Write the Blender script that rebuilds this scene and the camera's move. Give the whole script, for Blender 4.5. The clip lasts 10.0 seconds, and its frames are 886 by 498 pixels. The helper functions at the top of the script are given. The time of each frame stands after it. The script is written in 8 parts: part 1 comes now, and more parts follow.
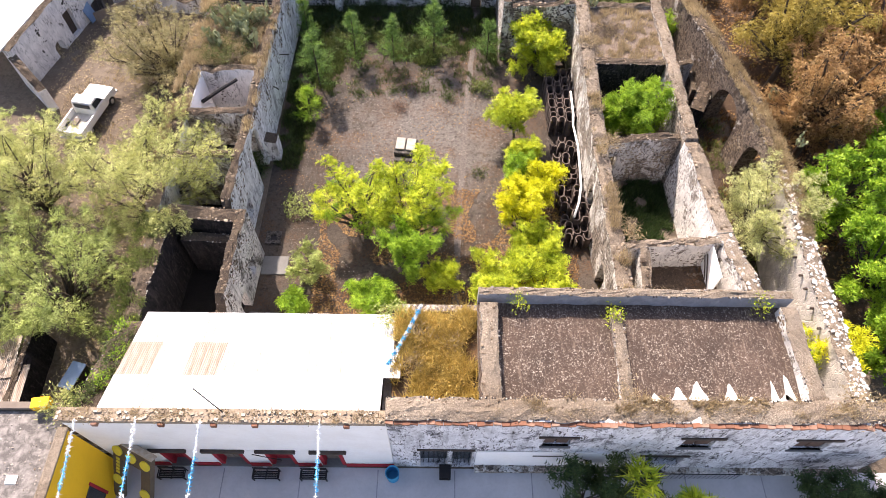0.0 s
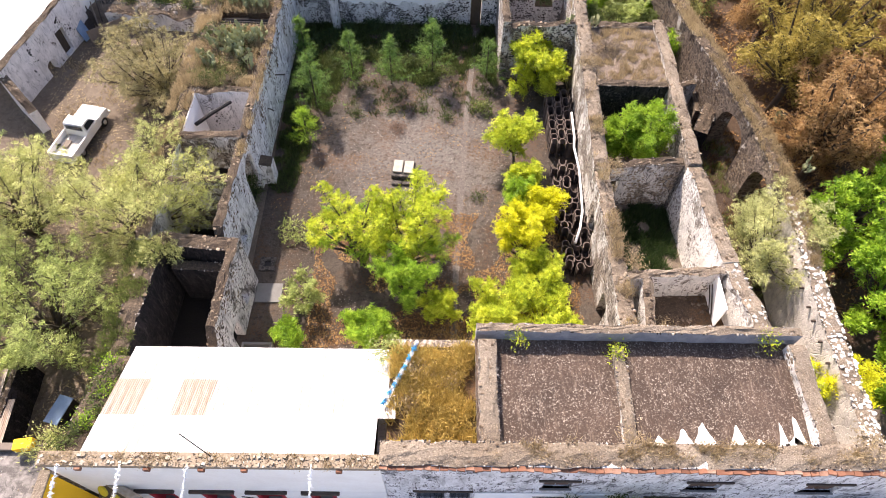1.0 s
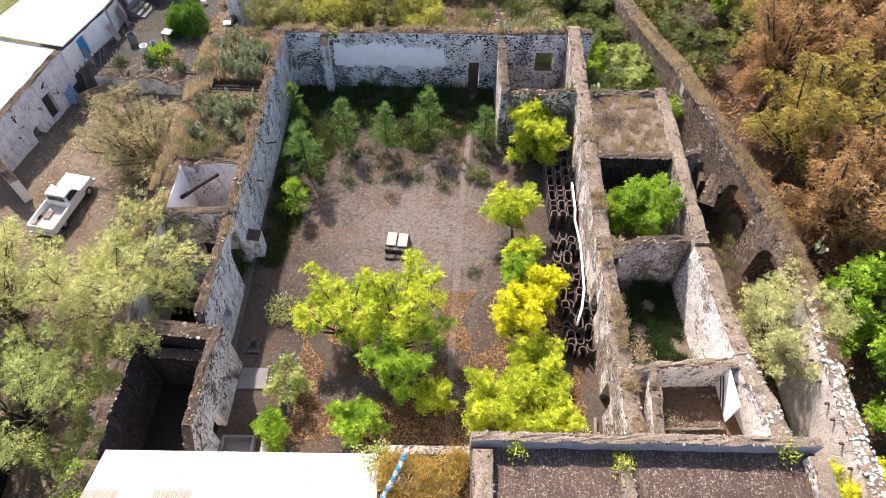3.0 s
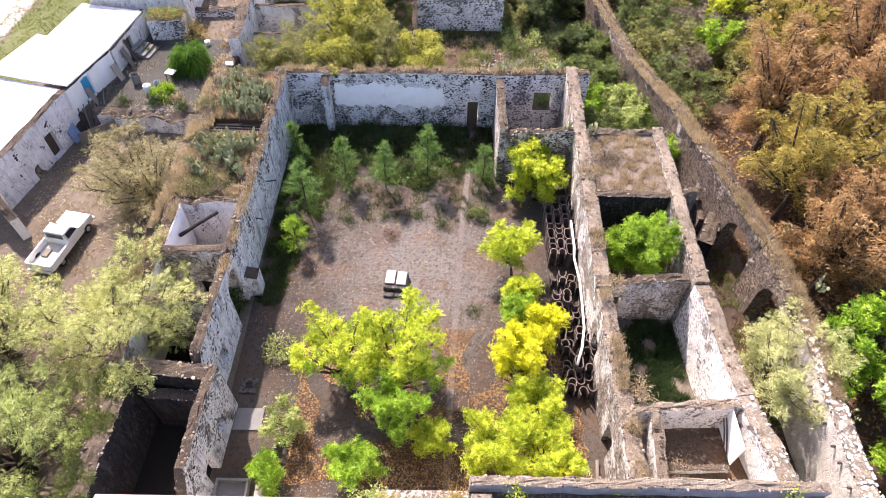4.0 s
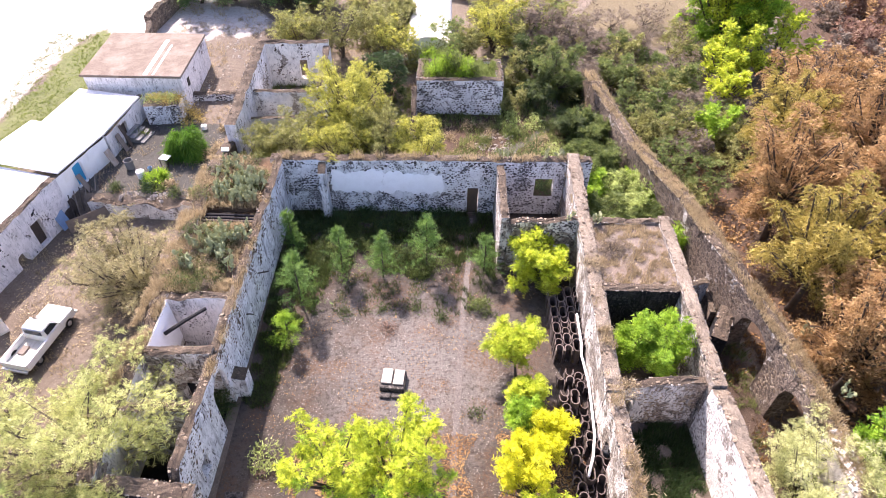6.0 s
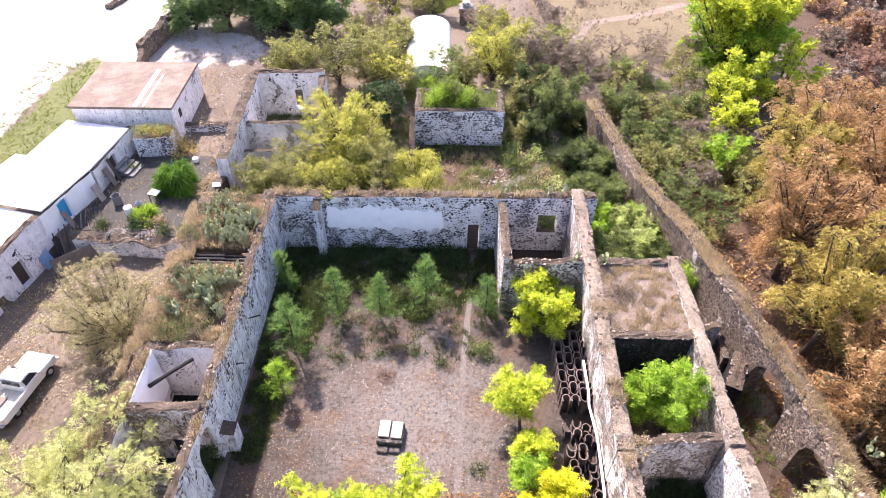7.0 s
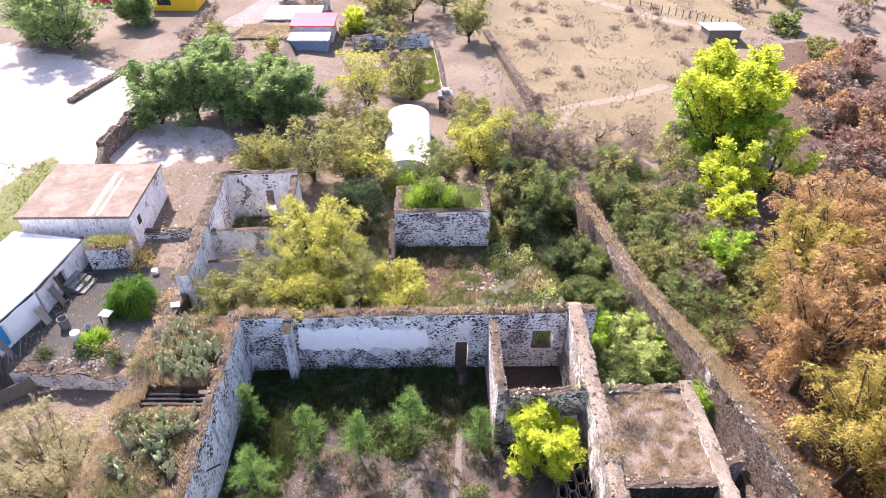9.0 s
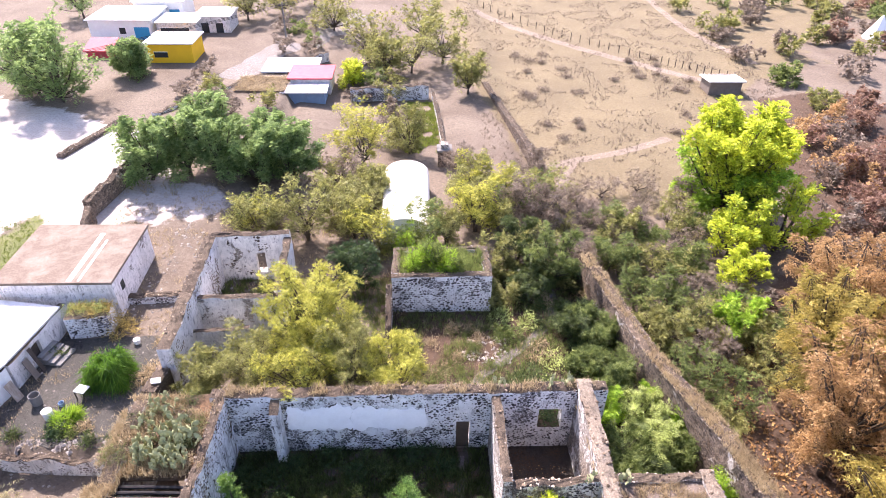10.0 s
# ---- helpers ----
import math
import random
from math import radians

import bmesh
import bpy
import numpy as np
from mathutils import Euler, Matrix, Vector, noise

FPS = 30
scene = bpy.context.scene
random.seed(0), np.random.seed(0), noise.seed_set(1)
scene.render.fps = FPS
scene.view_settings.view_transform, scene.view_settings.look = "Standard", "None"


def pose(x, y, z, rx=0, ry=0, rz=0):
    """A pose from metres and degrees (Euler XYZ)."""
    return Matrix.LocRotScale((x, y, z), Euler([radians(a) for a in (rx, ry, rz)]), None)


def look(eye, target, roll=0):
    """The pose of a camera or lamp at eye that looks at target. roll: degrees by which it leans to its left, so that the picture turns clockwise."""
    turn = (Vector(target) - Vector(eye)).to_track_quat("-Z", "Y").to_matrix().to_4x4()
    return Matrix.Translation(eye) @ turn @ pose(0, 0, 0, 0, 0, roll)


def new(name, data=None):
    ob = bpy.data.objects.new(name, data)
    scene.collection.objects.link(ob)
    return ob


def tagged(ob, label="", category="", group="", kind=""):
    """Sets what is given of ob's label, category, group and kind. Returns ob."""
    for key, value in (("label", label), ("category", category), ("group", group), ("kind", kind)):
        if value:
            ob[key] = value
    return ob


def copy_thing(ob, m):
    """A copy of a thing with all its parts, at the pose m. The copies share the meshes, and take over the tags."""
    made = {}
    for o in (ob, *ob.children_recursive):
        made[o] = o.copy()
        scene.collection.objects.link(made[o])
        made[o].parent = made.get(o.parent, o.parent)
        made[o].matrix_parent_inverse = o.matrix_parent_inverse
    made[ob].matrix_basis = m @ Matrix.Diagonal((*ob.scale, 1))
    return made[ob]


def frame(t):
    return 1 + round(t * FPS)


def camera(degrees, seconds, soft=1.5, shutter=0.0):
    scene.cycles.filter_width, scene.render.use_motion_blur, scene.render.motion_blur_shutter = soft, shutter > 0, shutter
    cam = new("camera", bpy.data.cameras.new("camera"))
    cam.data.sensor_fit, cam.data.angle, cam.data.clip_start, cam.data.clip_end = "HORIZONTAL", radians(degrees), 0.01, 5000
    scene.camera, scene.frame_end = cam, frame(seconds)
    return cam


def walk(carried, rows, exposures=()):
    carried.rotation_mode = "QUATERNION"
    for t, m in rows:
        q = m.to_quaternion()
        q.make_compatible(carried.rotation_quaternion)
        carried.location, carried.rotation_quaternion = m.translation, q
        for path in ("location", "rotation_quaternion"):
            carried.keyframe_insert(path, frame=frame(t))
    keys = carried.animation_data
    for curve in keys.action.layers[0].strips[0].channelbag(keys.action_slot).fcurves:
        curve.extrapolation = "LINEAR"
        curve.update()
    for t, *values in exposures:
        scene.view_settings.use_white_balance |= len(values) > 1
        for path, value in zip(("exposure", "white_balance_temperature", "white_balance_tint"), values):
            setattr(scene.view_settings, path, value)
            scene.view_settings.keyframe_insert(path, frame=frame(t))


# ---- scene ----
cam = camera(69.9, 10.0, soft=0.5)
METRES, EYE, TILT, LEAN, TURN = 20.44, 35.0, 0.0, 0.0, -0.5
ROWS = [
    (0.0, 0.0, 0.0, 0.0, 0.93, -57.24, -0.6),
    (0.5, 0.0034, 0.0399, -0.0011, 0.98, -57.04, -0.55),
    (1.0, 0.008, 0.0832, -0.0016, 1.03, -56.8, -0.56),
    (1.5, 0.0123, 0.1299, -0.0008, 1.08, -56.58, -0.57),
    (2.0, 0.0155, 0.1771, 0.0005, 1.11, -56.35, -0.58),
    (2.5, 0.0196, 0.2239, 0.0032, 1.15, -55.83, -0.57),
    (3.0, 0.0233, 0.2608, 0.0058, 1.2, -54.02, -0.56),
    (4.5, 0.0277, 0.2811, 0.0052, 1.24, -49.42, -0.58),
    (5.0, 0.0254, 0.3101, 0.0045, 1.18, -47.85, -0.61),
    (5.5, 0.0221, 0.3556, 0.003, 1.15, -46.26, -0.63),
    (7.0, 0.0095, 0.5438, 0.0042, 0.84, -43.95, -0.71),
    (7.5, 0.0055, 0.614, 0.007, 0.65, -43.33, -0.73),
    (8.0, 0.0037, 0.6879, 0.009, -0.53, -42.63, -0.68),
    (8.5, 0.0013, 0.7628, 0.0107, -1.16, -40.55, -0.68),
    (9.0, 0.0006, 0.839, 0.0127, -1.32, -38.63, -0.7),
    (9.5, 0.0009, 0.9173, 0.0137, -1.37, -36.8, -0.74),
    (10.0, 0.0008, 0.9968, 0.0146, -1.45, -34.99, -0.74),
]
walk(cam, [(t, pose(0, 0, EYE, TILT, LEAN, TURN) @ pose(METRES * x, METRES * y, METRES * z, 90 + pitch, roll, yaw)) for t, x, y, z, yaw, pitch, roll in ROWS],
     [(0.0, 1.2, 6950, 20), (1.2, 1.15, 6950, 20), (2.5, 1.02, 6850, 20), (3.2, 1.15, 6700, 20), (4.5, 1.50, 6500, 26), (10.0, 1.70, 6350, 28)])

# ---- world, sun, exposure ----
SUN_FROM = Vector((-0.43, 0.90, 0.0)).normalized()
SUN_ELEV = 47.0
world = bpy.data.worlds.new("sky")
scene.world = world
world.use_nodes = True
wn = world.node_tree
sky = wn.nodes.new("ShaderNodeTexSky")
sky.sky_type = "NISHITA"
sky.sun_disc = False
sky.sun_elevation = radians(SUN_ELEV)
sky.sun_rotation = math.atan2(SUN_FROM.x, SUN_FROM.y)
sky.air_density, sky.dust_density, sky.ozone_density = 1.0, 2.0, 0.6
wbg = wn.nodes["Background"]
wn.links.new(sky.outputs[0], wbg.inputs[0])
wbg.inputs[1].default_value = 0.14
sun = new("sun", bpy.data.lights.new("sun", "SUN"))
sun.data.energy, sun.data.angle, sun.data.color = 4.6, radians(1.2), (1.0, 0.93, 0.82)
sun_from = SUN_FROM * math.cos(radians(SUN_ELEV)) + Vector((0, 0, math.sin(radians(SUN_ELEV))))
sun.matrix_world = look(sun_from * 100, (0, 0, 0))


# ---- material kit ----
class Mat:
    """A small builder for node materials; textures run in metres on the object."""

    def __init__(s, name, rough=0.9, metal=0.0, spec=0.3):
        s.m = bpy.data.materials.new(name)
        s.m.use_nodes = True
        s.nt = s.m.node_tree
        s.b = s.nt.nodes["Principled BSDF"]
        s.b.inputs["Roughness"].default_value = rough
        s.b.inputs["Metallic"].default_value = metal
        s.b.inputs["Specular IOR Level"].default_value = spec
        s.co = s.node("ShaderNodeTexCoord").outputs["Object"]

    def node(s, kind):
        return s.nt.nodes.new(kind)

    def put(s, sock, val):
        if isinstance(val, bpy.types.NodeSocket):
            s.nt.links.new(val, sock)
        else:
            sock.default_value = val

    def scaled(s, x, y, z):
        n = s.node("ShaderNodeMapping")
        s.put(n.inputs["Vector"], s.co)
        n.inputs["Scale"].default_value = (x, y, z)
        return n.outputs[0]

    def noise(s, scale, detail=4.0, rough=0.6, vec=None, warp=0.0):
        n = s.node("ShaderNodeTexNoise")
        s.put(n.inputs["Vector"], vec or s.co)
        n.inputs["Scale"].default_value = scale
        n.inputs["Detail"].default_value = detail
        n.inputs["Roughness"].default_value = rough
        n.inputs["Distortion"].default_value = warp
        return n.outputs["Fac"]

    def cells(s, scale, feature="F1", out="Distance", vec=None):
        n = s.node("ShaderNodeTexVoronoi")
        n.feature = feature
        s.put(n.inputs["Vector"], vec or s.co)
        n.inputs["Scale"].default_value = scale
        return n.outputs[out]

    def ramp(s, fac, *stops):
        n = s.node("ShaderNodeValToRGB")
        e = n.color_ramp.elements
        while len(e) < len(stops):
            e.new(0.5)
        for el, (p, c) in zip(e, stops):
            el.position = p
            el.color = (*c, 1) if isinstance(c, tuple) else (c, c, c, 1)
        s.put(n.inputs[0], fac)
        return n.outputs[0]

    def mix(s, fac, a, b, how="MIX"):
        n = s.node("ShaderNodeMix")
        n.data_type, n.blend_type = "RGBA", how
        s.put(n.inputs[0], fac)
        for i, v in ((6, a), (7, b)):
            s.put(n.inputs[i], (*v, 1) if isinstance(v, tuple) and len(v) == 3 else v)
        return n.outputs[2]

    def maths(s, op, a, b=0.0):
        n = s.node("ShaderNodeMath")
        n.operation = op
        s.put(n.inputs[0], a)
        s.put(n.inputs[1], b)
        return n.outputs[0]

    def rand(s):
        return s.node("ShaderNodeObjectInfo").outputs["Random"]

    def island(s):
        return s.node("ShaderNodeNewGeometry").outputs["Random Per Island"]

    def bump(s, height, strength=0.5, depth=0.03):
        n = s.node("ShaderNodeBump")
        n.inputs["Strength"].default_value = strength
        n.inputs["Distance"].default_value = depth
        s.put(n.inputs["Height"], height)
        s.put(s.b.inputs["Normal"], n.outputs[0])

    def colour(s, c):
        s.put(s.b.inputs["Base Color"], (*c, 1) if isinstance(c, tuple) else c)
        return s.m


def soil(name, a, b, c, scale=1.0, litter=0.0):
    k = Mat(name, 0.95)
    big, fine = k.noise(0.12 * scale, 5, 0.62, warp=0.6), k.noise(3.2 * scale, 6, 0.75)
    col = k.mix(k.ramp(big, (0.32, 0.0), (0.68, 1.0)), a, b)
    col = k.mix(k.ramp(fine, (0.45, 0.0), (0.75, 0.9)), col, c)
    peb = k.cells(9.0 * scale)
    col = k.mix(k.ramp(peb, (0.12, 0.85), (0.26, 0.0)), col, tuple(min(1, v * 2.6) for v in b))
    col = k.mix(k.ramp(k.noise(22 * scale, 3, 0.8), (0.50, 0.0), (0.62, 0.8)), col, tuple(v * 0.4 for v in c))
    if litter:
        lit = k.maths("MULTIPLY", k.ramp(k.noise(0.35, 3, 0.6), (0.45, 0.0), (0.62, 1.0)), k.ramp(k.noise(7, 3, 0.7), (0.4, 0.0), (0.62, litter)))
        col = k.mix(lit, col, (0.22, 0.11, 0.045))
    k.bump(k.maths("ADD", fine, k.maths("MULTIPLY", k.noise(14, 3), 0.7)), 1.0, 0.08)
    return k.colour(col)


def rubble(name, stone_a, stone_b, mortar, plaster=None, cover=0.5, scale=3.6, streak=0.0, pale=0.35):
    """Rubble masonry; where plaster is given, patches of it still cling to the stones."""
    k = Mat(name, 0.93)
    edge = k.cells(scale, "DISTANCE_TO_EDGE", "Distance", k.scaled(1, 1, 1.25))
    tone = k.node("ShaderNodeSeparateColor")
    k.put(tone.inputs[0], k.cells(scale, "F1", "Color", k.scaled(1, 1, 1.25)))
    st = k.mix(tone.outputs[0], stone_a, stone_b)
    st = k.mix(k.ramp(k.noise(11, 4, 0.7), (0.4, 0.0), (0.75, 0.5)), st, mortar)
    joint = k.ramp(edge, (0.02, 1.0), (0.09, 0.0))
    col = k.mix(joint, st, mortar)
    pits = k.ramp(k.noise(5.5, 5, 0.8), (0.53, 0.0), (0.60, 0.85))
    col = k.mix(pits, col, tuple(v * 0.5 for v in stone_a))
    high = k.maths("SUBTRACT", 1.0, k.maths("MULTIPLY", joint, 0.8))
    if plaster:
        m = k.maths("ADD", k.noise(0.55, 6, 0.7, warp=0.5), k.maths("MULTIPLY", k.noise(4.5, 4, 0.65), 0.22))
        hold = k.ramp(m, (0.80 - 0.5 * cover, 0.0), (0.84 - 0.5 * cover, 1.0))
        pl = k.mix(k.ramp(k.noise(1.3, 6, 0.7), (0.35, 0.0), (0.7, 1.0)), plaster, tuple(v * (1 - pale) for v in plaster))
        col = k.mix(hold, col, pl)
        high = k.maths("ADD", high, hold)
    if streak:
        run = k.maths("MULTIPLY", k.ramp(k.noise(1.0, 6, 0.72, k.scaled(1.7, 1.7, 0.3)), (0.50, 0.0), (0.66, streak)), k.ramp(k.noise(0.45, 4, 0.7), (0.38, 0.2), (0.6, 1.0)))
        thin = k.maths("MULTIPLY", k.ramp(k.noise(1.0, 5, 0.7, k.scaled(5.0, 5.0, 1.6), 1.2), (0.53, 0.0), (0.60, min(1.0, streak * 1.4))), k.ramp(k.noise(0.6, 4, 0.7), (0.36, 0.25), (0.56, 1.0)))
        col = k.mix(k.maths("MAXIMUM", run, thin), col, (0.05, 0.042, 0.040))
    k.bump(high, 0.8, 0.05)
    return k.colour(col)


def plain(name, base, dirt, rough=0.85, amount=0.5, scale=0.8, metal=0.0, bump=0.2):
    k = Mat(name, rough, metal)
    f = k.ramp(k.noise(scale, 6, 0.68, warp=0.4), (0.42, 0.0), (0.72, amount))
    g = k.ramp(k.noise(scale * 12, 4, 0.7), (0.45, 0.0), (0.8, amount * 0.6))
    k.bump(k.noise(scale * 16, 4), bump, 0.02)
    return k.colour(k.mix(g, k.mix(f, base, dirt), dirt))


def leafy(name, a, b, c, glow=0.36):
    """Leaves: three tones shared out leaf by leaf and branch by branch, a third of the light passing through."""
    k = Mat(name, 0.6, 0, 0.25)
    t = k.maths("ADD", k.maths("MULTIPLY", k.island(), 0.45), k.maths("MULTIPLY", k.noise(0.75, 3, 0.6), 0.75))
    col = k.ramp(t, (0.30, a), (0.58, b), (0.82, c))
    k.colour(col)
    tr = k.node("ShaderNodeBsdfTranslucent")
    k.put(tr.inputs[0], k.mix(0.5, col, tuple(min(1.0, 1.5 * v) for v in c)))
    mx = k.node("ShaderNodeMixShader")
    mx.inputs[0].default_value = glow
    k.put(mx.inputs[1], k.b.outputs[0])
    k.put(mx.inputs[2], tr.outputs[0])
    k.put(k.nt.nodes["Material Output"].inputs["Surface"], mx.outputs[0])
    return k.m


def stone_mat(name, *stops):
    k = Mat(name, 0.92)
    t = k.maths("ADD", k.maths("MULTIPLY", k.maths("ADD", k.rand(), k.island()), 0.5), k.maths("MULTIPLY", k.maths("SUBTRACT", k.noise(6, 4, 0.7), 0.5), 0.6))
    k.bump(k.noise(12, 4), 0.5, 0.03)
    return k.colour(k.ramp(t, *stops))


# soils and pavings


def court_mat():
    """Trampled courtyard earth: brown, with a paler worn stretch round its middle and drifts of dead leaves."""
    k = Mat("court_earth", 0.95)
    big, fine, peb = k.noise(0.16, 5, 0.65, warp=0.6), k.noise(4.0, 6, 0.75), k.cells(11.0)
    col = k.mix(k.ramp(big, (0.35, 0.0), (0.65, 1.0)), (0.050, 0.040, 0.032), (0.092, 0.075, 0.062))
    mid = k.node("ShaderNodeMapping")
    k.put(mid.inputs["Vector"], k.co)
    mid.inputs["Location"].default_value = (0.16, -3.72, 0)
    mid.inputs["Scale"].default_value = (0.125, 0.115, 0)
    far = k.node("ShaderNodeVectorMath")
    far.operation = "LENGTH"
    k.put(far.inputs[0], mid.outputs[0])
    worn = k.maths("ADD", far.outputs["Value"], k.maths("MULTIPLY", k.maths("SUBTRACT", k.noise(0.5, 6, 0.7), 0.5), 1.6))
    col = k.mix(k.ramp(worn, (0.25, 1.0), (1.0, 0.0)), col, (0.160, 0.142, 0.128))
    col = k.mix(k.ramp(fine, (0.48, 0.0), (0.66, 0.85)), col, (0.030, 0.022, 0.018))
    col = k.mix(k.ramp(peb, (0.06, 0.7), (0.13, 0.0)), col, (0.34, 0.31, 0.28))
    lit = k.maths("MULTIPLY", k.ramp(k.noise(0.35, 3, 0.6), (0.45, 0.0), (0.62, 1.0)), k.ramp(k.noise(7, 3, 0.7), (0.4, 0.0), (0.62, 0.6)))
    col = k.mix(lit, col, (0.13, 0.062, 0.026))
    k.bump(k.maths("ADD", fine, k.maths("MULTIPLY", k.noise(14, 3), 0.7)), 1.0, 0.08)
    return k.colour(col)


M_COURT = court_mat()


def ground_mat():
    """Earth that passes into tan pasture and pale road dust where the ground's own marks say so."""
    k = Mat("earth_pasture_dust", 0.95)
    big, fine, peb = k.noise(0.12, 5, 0.62, warp=0.6), k.noise(3.0, 6, 0.75), k.cells(8.0)
    wob = k.maths("MULTIPLY", k.maths("SUBTRACT", k.noise(0.35, 6, 0.7), 0.5), 1.3)

    def tone(a, b, c):
        col = k.mix(k.ramp(big, (0.32, 0.0), (0.68, 1.0)), a, b)
        return k.mix(k.ramp(fine, (0.45, 0.0), (0.75, 0.9)), col, c)

    col = tone((0.118, 0.0899, 0.067), (0.192, 0.154, 0.118), (0.062, 0.0471, 0.036))
    for name, cols in (("pasture", ((0.135, 0.107, 0.0618), (0.19, 0.152, 0.0872), (0.0737, 0.0558, 0.0334))), ("dust", ((0.38, 0.34, 0.31), (0.50, 0.46, 0.43), (0.26, 0.225, 0.20))),
                       # shade_soil: brown earth, its tone darkened to hold shade as well.
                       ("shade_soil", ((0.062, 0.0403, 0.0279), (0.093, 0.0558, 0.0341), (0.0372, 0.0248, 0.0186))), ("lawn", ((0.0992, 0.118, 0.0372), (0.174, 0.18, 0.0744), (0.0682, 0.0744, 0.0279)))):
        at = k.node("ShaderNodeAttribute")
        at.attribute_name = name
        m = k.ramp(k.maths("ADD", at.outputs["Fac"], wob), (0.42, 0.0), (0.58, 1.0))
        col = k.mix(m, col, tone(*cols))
    col = k.mix(k.ramp(peb, (0.10, 0.4), (0.2, 0.0)), col, (0.5, 0.43, 0.36))
    k.bump(k.maths("ADD", fine, k.maths("MULTIPLY", k.noise(14, 3), 0.7)), 1.0, 0.08)
    return k.colour(col)


M_EARTH = ground_mat()
M_PATH = soil("trodden_path", (0.138, 0.116, 0.104), (0.201, 0.174, 0.157), (0.0903, 0.0728, 0.0623), 1.0)
M_TRACK = soil("dusty_track", (0.205, 0.161, 0.124), (0.254, 0.205, 0.158), (0.167, 0.13, 0.0992), 1.0)
M_LANE = soil("grey_lane", (0.19, 0.17, 0.155), (0.26, 0.235, 0.215), (0.13, 0.115, 0.10), 0.8)
# Black floor tone that holds the shade of the roofless rooms.
M_ROOMSHADE = soil("shade_dark_floor", (0.007, 0.0063, 0.00595), (0.0123, 0.0105, 0.00945), (0.0042, 0.0035, 0.0035), 1.0)
M_PLAZA = plain("plaza_concrete", (0.499, 0.491, 0.499), (0.354, 0.346, 0.354), 0.85, 0.6, 0.5)
M_PATIO = soil("damp_patio_floor", (0.0558, 0.0521, 0.0453), (0.0837, 0.0787, 0.0694), (0.0341, 0.031, 0.0267), 1.2)
M_TAN = soil("tan_parapet_top", (0.20, 0.155, 0.115), (0.36, 0.30, 0.235), (0.055, 0.04, 0.03), 3.0)
M_CONC = plain("concrete", (0.191, 0.187, 0.182), (0.109, 0.1, 0.091), 0.9, 0.6, 0.9)
M_SLAB = plain("pale_slab", (0.392, 0.364, 0.315), (0.252, 0.224, 0.189), 0.85, 0.7, 2.2)
# walls
M_BACK = rubble("dark_rubble_white_mortar", (0.05, 0.046, 0.05), (0.20, 0.18, 0.175), (0.84, 0.83, 0.84), (0.90, 0.89, 0.89), 0.50, 3.6, 0.22)
M_WEST = rubble("streaked_plaster_wall", (0.06, 0.05, 0.048), (0.26, 0.22, 0.20), (0.72, 0.70, 0.70), (0.90, 0.89, 0.90), 0.80, 3.8, 0.85)
M_WESTF = rubble("blotched_plaster_wall", (0.05, 0.04, 0.036), (0.20, 0.165, 0.145), (0.46, 0.42, 0.40), (0.88, 0.83, 0.80), 0.56, 4.2, 0.9)
M_EAST = rubble("weathered_rubble", (0.09, 0.07, 0.055), (0.32, 0.255, 0.20), (0.50, 0.43, 0.37), (0.80, 0.76, 0.71), 0.38, 3.8, 0.8)
M_PALE = rubble("pale_ruin_plaster", (0.10, 0.08, 0.065), (0.34, 0.29, 0.24), (0.52, 0.46, 0.40), (0.90, 0.86, 0.81), 0.60, 3.6, 0.42, 0.3)
# Near-black rubble: shade of rooms and recesses is put into its colour.
M_DARKROOM = rubble("shade_dark_rubble", (0.0042, 0.00378, 0.0042), (0.0147, 0.0126, 0.0134), (0.0118, 0.0105, 0.0118), (0.0462, 0.042, 0.0546), 0.16, 3.4, 0.9)
M_AQUA = rubble("aqueduct_rubble", (0.05, 0.037, 0.03), (0.22, 0.165, 0.125), (0.24, 0.19, 0.15), (0.56, 0.51, 0.46), 0.18, 3.4, 0.3)
M_TOP = soil("wall_top_earth", (0.0558, 0.0403, 0.031), (0.167, 0.127, 0.0899), (0.0217, 0.0167, 0.0136), 2.4)
M_HOUSEW = rubble("old_house_plaster", (0.06, 0.05, 0.046), (0.22, 0.18, 0.165), (0.60, 0.56, 0.54), (0.90, 0.86, 0.85), 0.66, 3.6, 0.4, 0.25)
M_WHITE = plain("white_stucco", (0.88, 0.87, 0.85), (0.66, 0.62, 0.58), 0.9, 0.35, 0.5)
M_BEIGE = rubble("beige_worn_plaster", (0.12, 0.10, 0.085), (0.30, 0.26, 0.22), (0.40, 0.35, 0.31), (0.66, 0.60, 0.54), 0.95, 3.4, 0.25)
M_STAIN = rubble("stained_facade", (0.07, 0.066, 0.075), (0.24, 0.23, 0.25), (0.66, 0.65, 0.68), (0.86, 0.85, 0.87), 0.54, 3.2, 0.75)
M_PLASTER = plain("old_white_plaster", (0.93, 0.92, 0.93), (0.66, 0.64, 0.64), 0.9, 0.35, 0.9)
M_YELLOW = plain("yellow_paint", (0.86, 0.50, 0.02), (0.68, 0.36, 0.02), 0.8, 0.35, 0.6)
M_RED = plain("dark_red_paint", (0.34, 0.018, 0.03), (0.2, 0.015, 0.02), 0.7, 0.4, 1.0)
M_BRICK = stone_mat("red_brick", (0.2, (0.122, 0.054, 0.036)), (0.6, (0.245, 0.115, 0.072)), (0.9, (0.36, 0.259, 0.202)))
M_COPE = stone_mat("tan_coping_brick", (0.15, (0.15, 0.11, 0.078)), (0.5, (0.34, 0.28, 0.21)), (0.85, (0.56, 0.51, 0.44)))
